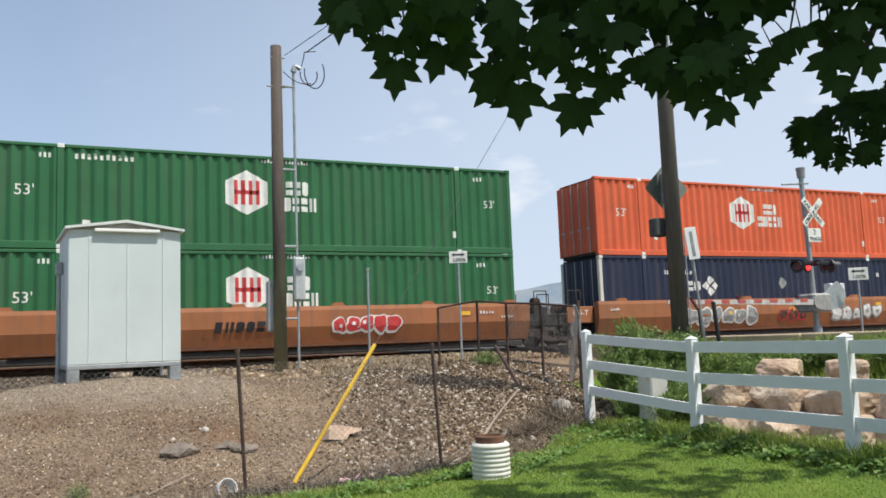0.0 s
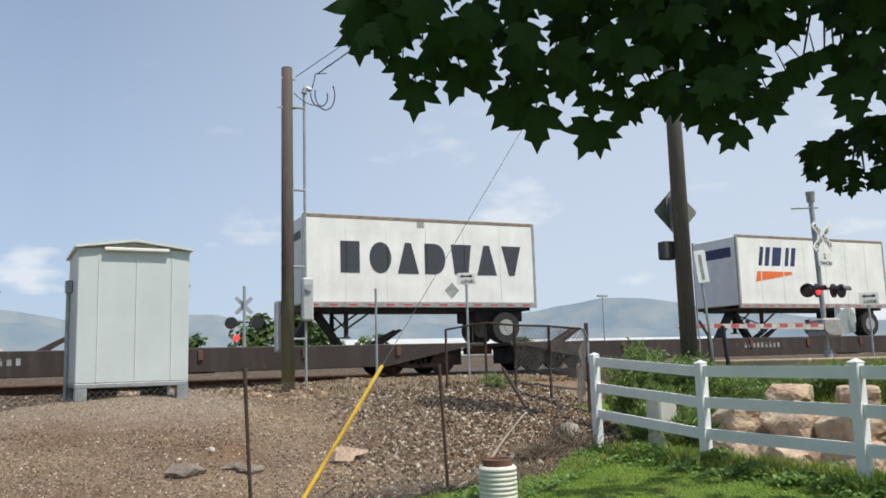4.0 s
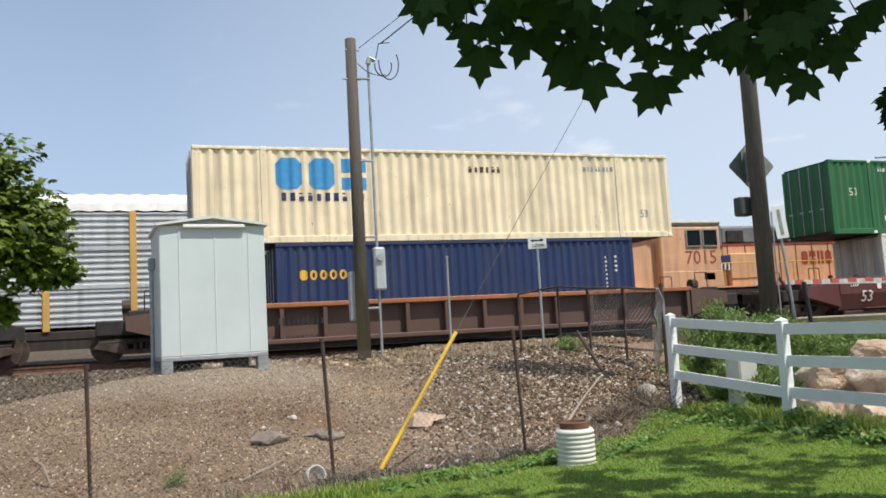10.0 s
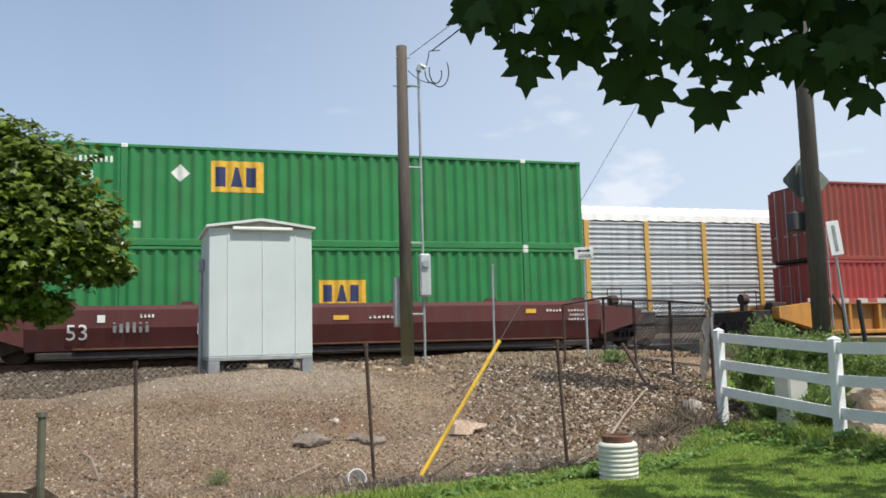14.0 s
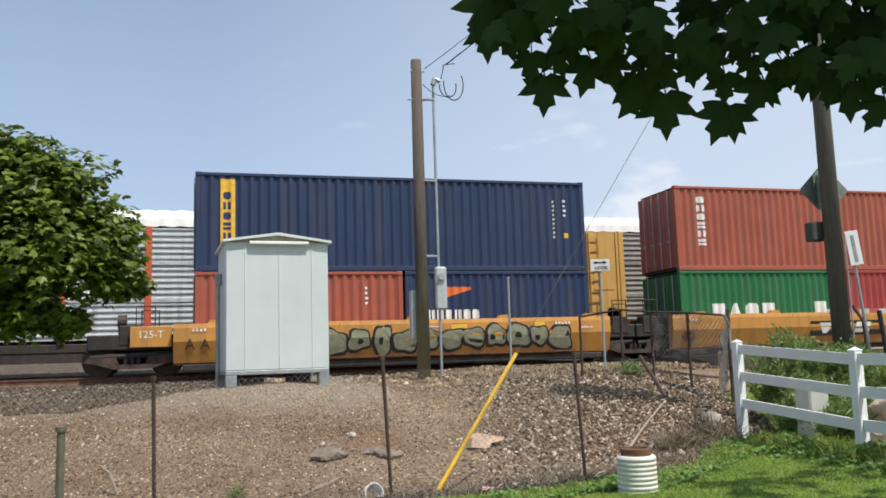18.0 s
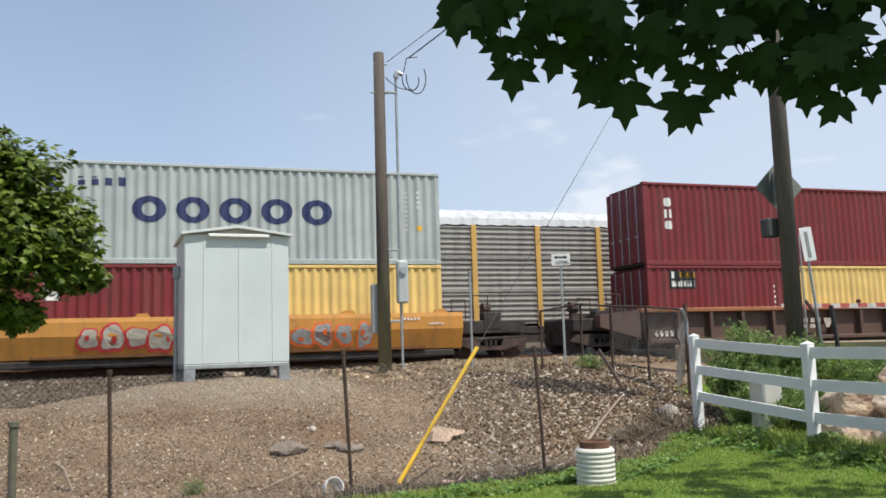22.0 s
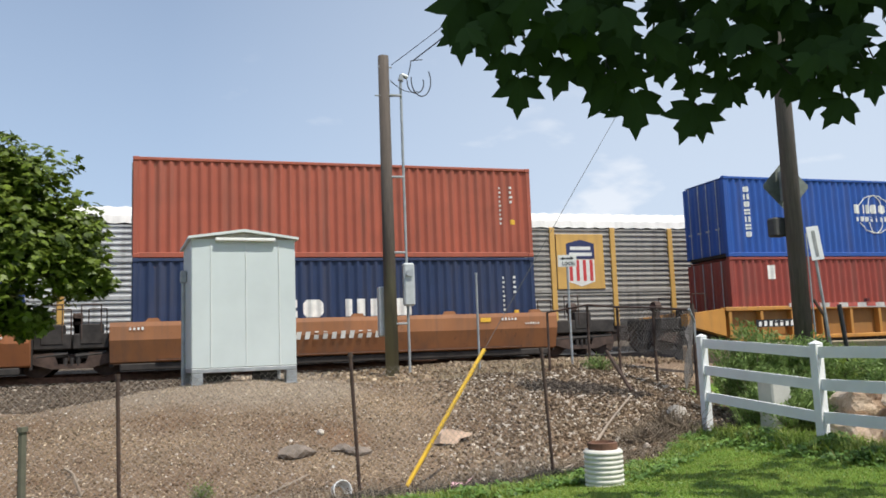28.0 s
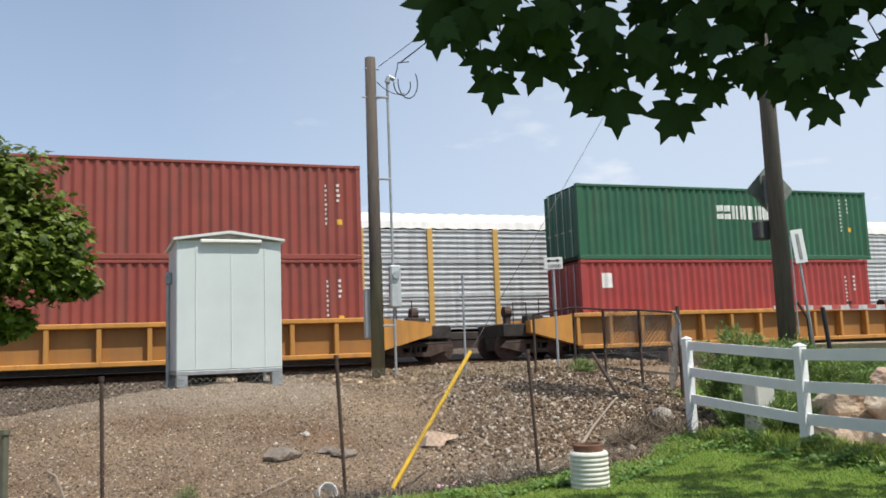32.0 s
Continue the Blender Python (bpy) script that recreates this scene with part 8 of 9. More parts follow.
def weed_bush(name, label, x, y, w, h, count, seed, size=0.10):
    rnd = random.Random(seed)
    z = ground_z(x, y)
    bsh = thing(name, label, "bush", "weedy bushes by the fence", at=pose(x, y, z))
    st = Shape()
    vs, fs = [], []
    for k in range(40):
        a, r = rnd.uniform(0, 6.28), rnd.uniform(0.1, 1.0)
        top = Vector((math.cos(a) * r * w, math.sin(a) * r * w, h * rnd.uniform(0.5, 1.0) * (1 - 0.35 * r)))
        foot = Vector((top.x * 0.25, top.y * 0.25, 0))
        st.tube(foot, top, 0.012, 0.004, n=4, caps=False)
        for q in range(count // 20):
            u = rnd.uniform(0.2, 1.05)
            p = foot.lerp(top, u) + Vector((rnd.gauss(0, 0.06), rnd.gauss(0, 0.06), rnd.gauss(0, 0.05)))
            d = Vector((rnd.gauss(0, 1), rnd.gauss(0, 1), rnd.uniform(0.1, 1.6))).normalized()
            e = (Matrix.Rotation(rnd.uniform(0, 6.28), 3, d) @ d.orthogonal().normalized()) * size * 0.10
            L = size * rnd.uniform(0.6, 1.3)
            n = len(vs)
            vs += [p - e, p + d * L * 0.5 + e * 1.2, p + d * L, p + d * L * 0.5 - e * 1.2]
            fs.append((n, n + 1, n + 2, n + 3))
    tagged(part("stem_tangle", st, m_straw, bsh), kind="stuff")
    tagged(part("foliage", Shape().add(vs, fs), m_weed, bsh), kind="stuff")


m_weed = leafy("weed_leaves", (0.07, 0.125, 0.035), (0.21, 0.30, 0.09), 0.4)
for i, (x, y, w, h, n) in enumerate(((9.55, 12.35, 0.75, 1.75, 5200), (10.4, 11.9, 0.85, 1.35, 5200), (9.0, 11.2, 0.6, 1.05, 3600), (10.9, 12.6, 0.7, 1.1, 2600), (11.3, 10.9, 0.7, 0.5, 2200), (11.4, 9.6, 0.7, 0.45, 2200), (11.4, 8.2, 0.7, 0.45, 2200), (8.8, 10.5, 0.45, 0.7, 1800), (11.0, 7.0, 0.7, 0.4, 2000), (10.7, 10.6, 0.5, 0.5, 1500), (8.75, 11.0, 0.45, 0.8, 4200), (9.2, 10.35, 0.5, 0.75, 4200), (9.3, 11.3, 0.5, 1.0, 4200))):
    weed_bush("weedy_bush", "feathery pale green bush behind the white fence" if i < 4 else "low leafy green weeds along the kerb", x, y, w, h, n, 70 + i, 0.115)
weed_bush("weed_tuft", "small green weed tuft on the gravel by the track", 8.95, 16.6, 0.4, 0.3, 500, 90, 0.08)
weed_bush("weed_tuft", "tiny olive weed tuft on the gravel bank", 0.35, 10.5, 0.09, 0.12, 200, 91, 0.05)

# ---- the small tree beside the bank ----
LEAF = [(0, 0.0), (0.12, -0.10), (0.36, -0.04), (0.58, 0.08), (0.47, 0.21), (0.68, 0.48), (0.42, 0.48), (0.23, 0.44), (0.29, 0.68), (0.13, 0.74), (0.0, 1.02)]
LEAF = LEAF + [(-x, y) for x, y in LEAF[-2:0:-1]]
m_maple = leafy("tree_leaves", (0.026, 0.046, 0.007), (0.135, 0.185, 0.024), 0.24)
lt = thing("small_tree", "leafy green young maple beside the lawn", "tree", at=pose(-2.0, 7.9, ground_z(-2.0, 7.9)))
part("trunk", Shape().tube((-0.6, 0, -0.2), (-0.58, 0, 1.5), 0.085, 0.07, n=10).tube((-0.58, 0, 1.5), (-0.1, -0.05, 2.8), 0.07, 0.025, n=8), TREE_BARK, lt)
rnd = random.Random(5)
LOBES = [(0.35, 0.1, 2.05, 0.3), (0.72, -0.05, 3.05, 0.46), (0.42, 0.0, 3.28, 0.36), (0.1, 0.0, 2.95, 0.60), (0.98, 0.0, 2.62, 0.42), (1.22, -0.05, 2.28, 0.26), (0.62, -0.25, 2.5, 0.55), (0.84, -0.1, 1.90, 0.17), (0.54, -0.15, 1.98, 0.27), (0.0, -0.2, 2.4, 0.55), (-0.6, 0.0, 2.6, 0.7), (-0.4, 0.1, 3.1, 0.5), (1.2, 0.15, 2.72, 0.20), (-0.8, -0.1, 2.5, 0.5), (0.3, 0.3, 2.6, 0.6), (1.36, 0.0, 2.2, 0.11), (1.24, 0.1, 2.5, 0.13)]
vs, fs = [], []
for x, y, z, r in LOBES:
    part("limb", Shape().tube((-0.5, 0, 1.7 + 0.6 * rnd.random()), (x * 0.5 - 0.1, y * 0.6, z * 0.7 + 0.7), 0.022, 0.012, n=5).tube((x * 0.5 - 0.1, y * 0.6, z * 0.7 + 0.7), (x, y, z), 0.012, 0.005, n=5), TREE_BARK, lt)
    for k in range(int(4300 * r ** 1.35)):
        d = Vector((rnd.gauss(0, 1), rnd.gauss(0, 1), rnd.gauss(0, 1))).normalized()
        q = 0.15 + 0.98 * rnd.random() ** 0.7 + 0.42 * noise.noise((d.x * 2.6 + x, d.y * 2.6, d.z * 2.6 + z))
        p = Vector((x, y, z)) + Vector((d.x * r, d.y * r, d.z * r * 0.8)) * q
        nrm = (d * 0.5 + Vector((0.0, -0.15, 1.0)) + Vector((rnd.gauss(0, 0.5), rnd.gauss(0, 0.5), rnd.gauss(0, 0.4)))).normalized()
        hang = Vector((rnd.gauss(0, 0.8) + d.x * 0.6, rnd.gauss(0, 0.8) + d.y * 0.6, -0.5))
        s = rnd.uniform(0.045, 0.09)
        w = nrm
        dd = (hang - w * hang.dot(w)).normalized()
        u = dd.cross(w)
        n = len(vs)
        for a, b in LEAF:
            vs.append(p + u * (a * s) + dd * (b * s) - w * (0.28 * s * abs(a)))
        fs.append(tuple(range(n, n + len(LEAF))))
me = bpy.data.meshes.new("crown")
me.from_pydata(vs, [], fs)
tagged(part("crown", me, None, lt), kind="stuff")
me.materials.append(m_maple)

# ---- the maple whose boughs hang over the view ----
DARK_TWIG = wooden("dark_twig", (0.03, 0.026, 0.02))
# the boughs' backlit shade is put into these near-black, dull greens
m_shade_leaf = leafy("shaded_maple_leaves", (0.021, 0.040, 0.013), (0.029, 0.053, 0.016), 0.16)
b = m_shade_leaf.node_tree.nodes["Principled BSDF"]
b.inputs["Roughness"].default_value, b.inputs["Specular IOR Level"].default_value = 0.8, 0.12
TX, TY = 4.9, 0.9
big = thing("maple_tree", "dark green maple with boughs hanging over the lawn", "tree", at=pose(TX, TY, ground_z(TX, TY)))
part("trunk", Shape().tube((0, 0, -0.3), (-0.05, 0.1, 2.2), 0.24, 0.19, n=16).tube((-0.05, 0.1, 2.2), (-0.3, 0.5, 5.5), 0.19, 0.10, n=12), TREE_BARK, big, smooth=True)
leaf_rnd = random.Random(17)


def leaf_points(p, hang_dir, face, s):
    """A five-lobed leaf whose stalk end is p and whose tip points along hang_dir."""
    w = face.normalized()
    d = (hang_dir - w * hang_dir.dot(w)).normalized()
    u = d.cross(w)
    return [p + u * (a * s) + d * (b * s) + w * (-0.30 * s * abs(a) + 0.10 * s * math.sin(3 * b)) for a, b in LEAF]


# Hanging boughs, told as (bearing, height) in degrees and distance in metres from where one stands on the lawn.
# big leaves at the fringe: bearing, height, lean of the tip, leaf length
FRINGE = {
    "a": [(19.7, 22.5, -4, 0.16), (20.9, 22.1, 13, 0.14), (23.6, 18.8, -6, 0.16), (22.7, 20.4, -8, 0.13), (24.3, 20.4, 17, 0.12), (26.8, 19.7, -18, 0.16), (28.0, 19.8, 10, 0.15), (25.3, 21.5, 5, 0.14), (22.4, 22.9, 0, 0.14), (20.0, 24.3, -16, 0.20)],
    "b": [(30.4, 17.6, -42, 0.17), (29.7, 18.2, 12, 0.17), (31.6, 16.8, -2, 0.18), (35.5, 15.6, -25, 0.16), (35.7, 15.5, 2, 0.14), (35.5, 17.6, -5, 0.12), (37.8, 16.9, -22, 0.14), (37.9, 16.9, 12, 0.11), (33.3, 18.6, 7, 0.10), (31.1, 18.8, 34, 0.14), (34.5, 18.8, 18, 0.12), (37.2, 18.4, 6, 0.10)],
    "c": [(40.3, 17.1, -6, 0.11), (39.1, 18.0, 11, 0.12), (41.9, 16.5, -11, 0.12), (42.9, 15.9, -5, 0.14), (44.1, 16.5, 3, 0.09), (44.8, 14.6, -37, 0.13), (45.1, 16.2, 0, 0.10), (46.5, 15.8, 0, 0.12)],
    "d": [(46.7, 16.6, -4, 0.11), (48.0, 17.4, -11, 0.11), (48.9, 18.1, -5, 0.11), (49.7, 18.4, -6, 0.10), (51.2, 16.6, -9, 0.13), (51.9, 16.9, 18, 0.13), (53.5, 16.4, 0, 0.12), (51.5, 15.1, 6, 0.10)],
    "e": [],
}
# outline of each bough's leafy mass: bearing, height
MASS = {
    "a": [(22.7, 29.4), (20.7, 24.6), (18.9, 22.6), (18.7, 21.1), (21.5, 20.6), (22.2, 19.1), (24.4, 19.1), (26.0, 19.6), (27.3, 18.4), (29.2, 18.4), (31.1, 28.6)],
    "b": [(29.4, 28.5), (28.7, 18.1), (30.6, 17.6), (32.9, 17.5), (34.7, 17.5), (36.6, 17.4), (37.3, 18.0), (38.0, 17.1), (39.3, 16.5), (40.3, 26.8)],
    "c": [(39.5, 26.4), (38.7, 16.7), (40.2, 15.7), (42.0, 14.8), (43.6, 14.5), (44.2, 15.3), (46.2, 15.0), (47.9, 24.6)],
    "d": [(46.3, 26.4), (45.7, 15.6), (46.6, 16.0), (47.7, 16.9), (49.6, 17.4), (50.0, 18.6), (50.8, 18.5), (51.2, 16.8), (52.0, 15.2), (53.9, 15.2), (58.4, 14.8), (59.3, 23.4)],
    "e": [(51.4, 13.9), (49.7, 13.2), (48.5, 12.5), (47.7, 11.0), (48.6, 10.1), (49.6, 9.9), (50.6, 10.0), (51.0, 8.8), (52.2, 9.2), (54.4, 9.0), (57.3, 8.8), (58.3, 13.2), (54.9, 14.8)],
}
# leaf lengths, nearest and farthest leaf, leaves to a square degree
BOUGH = {"a": (0.10, 0.16, 3.1, 3.8, 0.80), "b": (0.09, 0.16, 3.1, 3.9, 1.1), "c": (0.09, 0.15, 3.1, 3.9, 1.3), "d": (0.09, 0.15, 3.2, 4.0, 1.15), "e": (0.06, 0.10, 4.1, 4.9, 4.5)}
BOUGHS = {}


def toward(bearing, height):
    a, e = radians(bearing), radians(height)
    return Vector((math.sin(a) * math.cos(e), math.cos(a) * math.cos(e), math.sin(e)))


def within(poly, x, y):
    inside = False
    for (x0, y0), (x1, y1) in zip(poly, poly[1:] + poly[:1]):
        if (y0 > y) != (y1 > y) and x < x0 + (y - y0) / (y1 - y0) * (x1 - x0):
            inside = not inside
    return inside


FOOT = Vector((TX, TY, big.matrix_basis.translation.z))
EYE_ON_LAWN = Vector((0, 0, 1.5))


def leaf_part(pts, parent):
    me = bpy.data.meshes.new("leaf")
    me.from_pydata([tuple(q) for q in pts], [], [tuple(range(len(pts)))])
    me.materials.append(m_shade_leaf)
    return part("leaf", me, None, parent)


for key, poly in MASS.items():
    s0, s1, d0, d1, dens = BOUGH[key]
    ax, ay = (sum(p[k] for p in poly) / len(poly) for k in (0, 1))
    root = Vector((TX - 0.28, TY + 0.45, 5.3)) - FOOT
    mid = EYE_ON_LAWN + toward(ax, max(p[1] for p in poly) - 1.0) * ((d0 + d1) / 2) - FOOT
    knee = root.lerp(mid, 0.55) + Vector((0, 0, 0.45))
    limb = Shape().tube(root, knee, 0.045, 0.028, n=7).tube(knee, mid, 0.028, 0.014, n=7)
    for q in poly[::2]:
        limb.tube(mid, EYE_ON_LAWN + toward(0.5 * q[0] + 0.5 * ax, max(0.4 * q[1] + 0.6 * ay, ay - 1.0)) * d1 - FOOT, 0.009, 0.003, n=5)
    bough = part("bough", limb, DARK_TWIG, big)
    BOUGHS[key] = bough
    for b, h, lean, size in FRINGE[key]:
        w = toward(b, h)
        side = Vector((w.y, -w.x, 0)).normalized()
        p = EYE_ON_LAWN + w * 3.4 - FOOT
        tip = side * math.sin(radians(lean)) - Vector((0, 0, 1)) * math.cos(radians(lean))
        face = -w + side * leaf_rnd.gauss(0, 0.12) + Vector((0, 0, leaf_rnd.uniform(0.0, 0.25)))
        leaf_part(leaf_points(p, tip, face, size), bough)
        part("leaf_stalk", Shape().tube(p, p + Vector((leaf_rnd.gauss(0, 0.02), 0.05, 0.10)), 0.003, 0.002, n=4), DARK_TWIG, bough)
    xs_ = [p[0] for p in poly]
    ys_ = [p[1] for p in poly]
    count = int((max(xs_) - min(xs_)) * (max(ys_) - min(ys_)) * dens)
    vs, fs = [], []
    for k in range(count):
        b, h = leaf_rnd.uniform(min(xs_), max(xs_)), leaf_rnd.uniform(min(ys_), max(ys_))
        d, s = leaf_rnd.uniform(d0, d1), leaf_rnd.uniform(s0, s1)
        lean = leaf_rnd.gauss(0, 0.45)
        reach = math.degrees(s / d) * 1.12
        if not (within(poly, b, h) and within(poly, b + reach * math.sin(lean), h - reach * math.cos(lean))):
            continue
        w = toward(b, h)
        side = Vector((w.y, -w.x, 0)).normalized()
        face = -w + Vector((leaf_rnd.gauss(0, 0.35), leaf_rnd.gauss(0, 0.35), leaf_rnd.gauss(0.25, 0.35)))
        pts = leaf_points(EYE_ON_LAWN + w * d - FOOT, side * math.sin(lean) - Vector((0, 0, 1)) * math.cos(lean) + w * leaf_rnd.gauss(0, 0.3), face, s)
        if k % 4 == 0 and key != "e":
            leaf_part(pts, bough)
        else:
            m0 = len(vs)
            vs += pts
            fs.append(tuple(range(m0, m0 + len(LEAF))))
    me = bpy.data.meshes.new("foliage")
    me.from_pydata([tuple(q) for q in vs], [], fs)
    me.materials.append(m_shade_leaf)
    tagged(part("foliage", me, None, bough), kind="stuff")
vs, fs = [], []
n_leaf = len(LEAF)
for k in range(4200):
    # the rest of the crown, over and behind the viewer
    a = leaf_rnd.uniform(0, 6.28)
    q = leaf_rnd.random() ** 0.5
    p = Vector((TX - 0.3 + math.cos(a) * 3.0 * q, TY + 0.2 + math.sin(a) * 2.6 * q, 5.2 + leaf_rnd.uniform(-0.7, 1.6) * (1 - 0.4 * q)))
    m0 = len(vs)
    vs += leaf_points(p, Vector((leaf_rnd.gauss(0, 0.6), leaf_rnd.gauss(0, 0.6), -0.7)), Vector((leaf_rnd.gauss(0, 0.5), leaf_rnd.gauss(0, 0.5), 1)), leaf_rnd.uniform(0.18, 0.30))
    fs.append(tuple(range(m0, m0 + n_leaf)))
for k in range(600):
    # unseen leaf clumps added to shade the lawn, loose enough to let sun through
    p = Vector((leaf_rnd.uniform(3.6, 7.2), leaf_rnd.uniform(2.2, 4.9), leaf_rnd.uniform(5.8, 7.0))) if k < 380 else Vector((leaf_rnd.uniform(7.2, 10.2), leaf_rnd.uniform(2.8, 5.4), leaf_rnd.uniform(7.0, 8.2)))
    if noise.noise((p.x * 0.9, p.y * 0.9, 6.0)) < -0.05:
        continue
    m0 = len(vs)
    vs += leaf_points(p, Vector((leaf_rnd.gauss(0, 0.6), leaf_rnd.gauss(0, 0.6), -0.7)), Vector((leaf_rnd.gauss(0, 0.5), leaf_rnd.gauss(0, 0.5), 1)), leaf_rnd.uniform(0.20, 0.32))
    fs.append(tuple(range(m0, m0 + n_leaf)))
me = bpy.data.meshes.new("crown")
me.from_pydata([tuple(q) for q in vs], [], fs)
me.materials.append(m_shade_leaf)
ob = part("crown", me, None, big)
ob.matrix_parent_inverse = big.matrix_basis.inverted()
ob["kind"] = "stuff"


# ---- clover along the lawn's edge, dead brush at the foot of the bank ----
m_clover = leafy("clover_leaves", (0.055, 0.12, 0.025), (0.16, 0.27, 0.06), 0.35)


def clover(name, label, count, h, size, area, seed, keep):
    """Low broad-leaved weeds: small rounded leaves at uneven heights."""
    rnd = random.Random(seed)
    vs, fs = [], []
    made = 0
    while made < count:
        x, y = rnd.uniform(area[0], area[1]), rnd.uniform(area[2], area[3])
        if rnd.random() > keep(x, y):
            continue
        made += 1
        lump = max(0.15, 0.55 + noise.noise((x * 2.2, y * 2.2, seed)))
        p = Vector((x, y, ground_z(x, y) + h * lump * rnd.random() ** 0.6))
        w = Vector((rnd.gauss(0, 0.5), rnd.gauss(-0.2, 0.5), 1)).normalized()
        d = (Matrix.Rotation(rnd.uniform(0, 6.28), 3, w) @ w.orthogonal().normalized()) * size * rnd.uniform(0.6, 1.3)
        u = d.cross(w) * 0.42
        n = len(vs)
        vs += [p, p + d * 0.35 + u, p + d * 0.85 + u * 0.7, p + d, p + d * 0.85 - u * 0.7, p + d * 0.35 - u]
        fs.append(tuple(range(n, n + 6)))
    me = bpy.data.meshes.new(name)
    me.from_pydata(vs, [], fs)
    me.materials.append(m_clover)
    tagged(new(name, me), label, "weeds", kind="stuff")


edge_k = lambda x, y: max(0.0, 1 - abs(is_lawn(x, y) - 0.25) / 0.45) * (0.35 + max(0.0, noise.noise((x * 1.7, y * 1.7, 3))) * 1.6) if x < 8.3 else 0.0
clover("edge_clover", "dark green clover and weeds along the lawn's edge", 9000, 0.12, 0.045, (2.2, 8.3, 7.2, 11.4), 31, edge_k)
foot_k = lambda x, y: max(0.0, 1 - abs(x - 7.9) / 0.6) * (0.4 + max(0.0, noise.noise((x * 2.0, y * 2.0, 8))) * 1.5)
clover("fence_weeds", "leafy dark green weeds along the foot of the fence", 9000, 0.22, 0.05, (7.2, 8.7, 4.6, 11.3), 32, foot_k)
clover("lawn_clover", "small clover leaves through the mown lawn", 4500, 0.03, 0.022, (1.2, 8.2, 4.8, 10.8), 33, lambda x, y: (0.25 + max(0.0, noise.noise((x * 0.9, y * 0.9, 4)))) if is_lawn(x, y) > 0.1 else 0.0)

m_dead = plain("dead_stems", (0.20, 0.155, 0.11), 0.95, 0, 0.4, 15)
# old netting; also dark stems added for the shade behind the fence post
m_shade_net = plain("netting_and_shade", (0.055, 0.05, 0.042), 0.95, 0, 0.4, 12)


def brush(label, x, y, w, d, h, count, seed, mat):
    rnd = random.Random(seed)
    b0 = thing("dead_brush", label, "brush", "dead brush at the foot of the bank", at=pose(x, y, ground_z(x, y)))
    s = Shape()
    for k in range(count):
        px, py = rnd.gauss(0, w * 0.45), rnd.gauss(0, d * 0.45)
        z0 = ground_z(x + px, y + py) - ground_z(x, y)
        p = Vector((px, py, z0 - 0.02))
        q = p + Vector((rnd.gauss(0, 0.20), rnd.gauss(0, 0.14), h * rnd.uniform(0.25, 1.0) * math.exp(-(px / w) ** 2)))
        m = p.lerp(q, 0.55) + Vector((rnd.gauss(0, 0.04), rnd.gauss(0, 0.04), 0.03))
        s.tube(p, m, 0.006, 0.005, n=3, caps=False)
        s.tube(m, q, 0.005, 0.002, n=3, caps=False)
    tagged(part("stem_tangle", s, mat, b0), kind="stuff")


for i, (x, y, w, d, h, n, lb, mt) in enumerate((
        (7.45, 11.65, 0.5, 0.35, 0.50, 420, "tangle of dead brown stems beside the fence's end post", m_dead),
        (6.75, 11.35, 0.5, 0.3, 0.30, 320, "low tangle of dead brown stems on the gravel", m_dead),
        (6.0, 10.85, 0.5, 0.25, 0.22, 260, "low tangle of dead brown stems on the gravel", m_dead),
        (8.6, 11.3, 0.5, 0.5, 0.5, 420, "dark stems standing in for shade behind the fence's end post", m_shade_net),
        (3.7, 9.30, 0.55, 0.16, 0.16, 420, "matted dark netting and weeds along the lawn's edge", m_shade_net),
        (2.95, 9.2, 0.45, 0.14, 0.14, 340, "matted dark netting and weeds along the lawn's edge", m_shade_net),
        (4.5, 9.55, 0.45, 0.16, 0.18, 320, "matted dark netting and weeds along the lawn's edge", m_shade_net),
        (2.2, 9.35, 0.5, 0.12, 0.12, 300, "matted dark netting and weeds along the lawn's edge", m_shade_net),
        (5.3, 10.2, 0.5, 0.2, 0.2, 300, "low tangle of dead grey stems on the gravel", m_dead))):
    brush(lb, x, y, w, d, h, n, 210 + i, mt)
m_rub = plain("pale_rubble", (0.42, 0.37, 0.31), 0.95, 0, 0.3, 8)
for i, (x, y, a, b0, c0) in enumerate(((7.6, 11.95, 0.16, 0.12, 0.10), (7.05, 11.75, 0.12, 0.1, 0.08), (6.6, 11.0, 0.09, 0.08, 0.06), (6.2, 11.3, 0.1, 0.07, 0.06), (5.6, 10.5, 0.08, 0.07, 0.05), (5.35, 10.05, 0.07, 0.06, 0.05), (7.7, 11.45, 0.1, 0.08, 0.07), (8.0, 12.3, 0.14, 0.1, 0.1), (5.0, 10.8, 0.07, 0.05, 0.05), (4.9, 9.9, 0.06, 0.05, 0.04), (2.75, 9.45, 0.05, 0.04, 0.03), (3.3, 9.6, 0.05, 0.04, 0.03))):
    loose("rubble_block", "small pale lump of rubble among dry weeds", "rubble", x, y, m_rub, 300 + i, a, b0, c0, 37 * i, "rubble by the fence corner")

# ---- motion of the trains ----
def near_run(t):
    return 17.45 * t - 0.023 * t * t


def far_run(t):
    return 18.237 * t - 6.07 - 0.03267 * t * t


def sway(bough, bearing, rows):
    """The wind carries a bough aside and up: seconds, then degrees as one sees them from the lawn, some 3.4 m off."""
    side = Vector((math.cos(radians(bearing)), -math.sin(radians(bearing)), 0))
    walk(bough, [(t, Matrix.Translation((side * a + Vector((0, 0, h))) * 0.0593)) for t, a, h in rows])


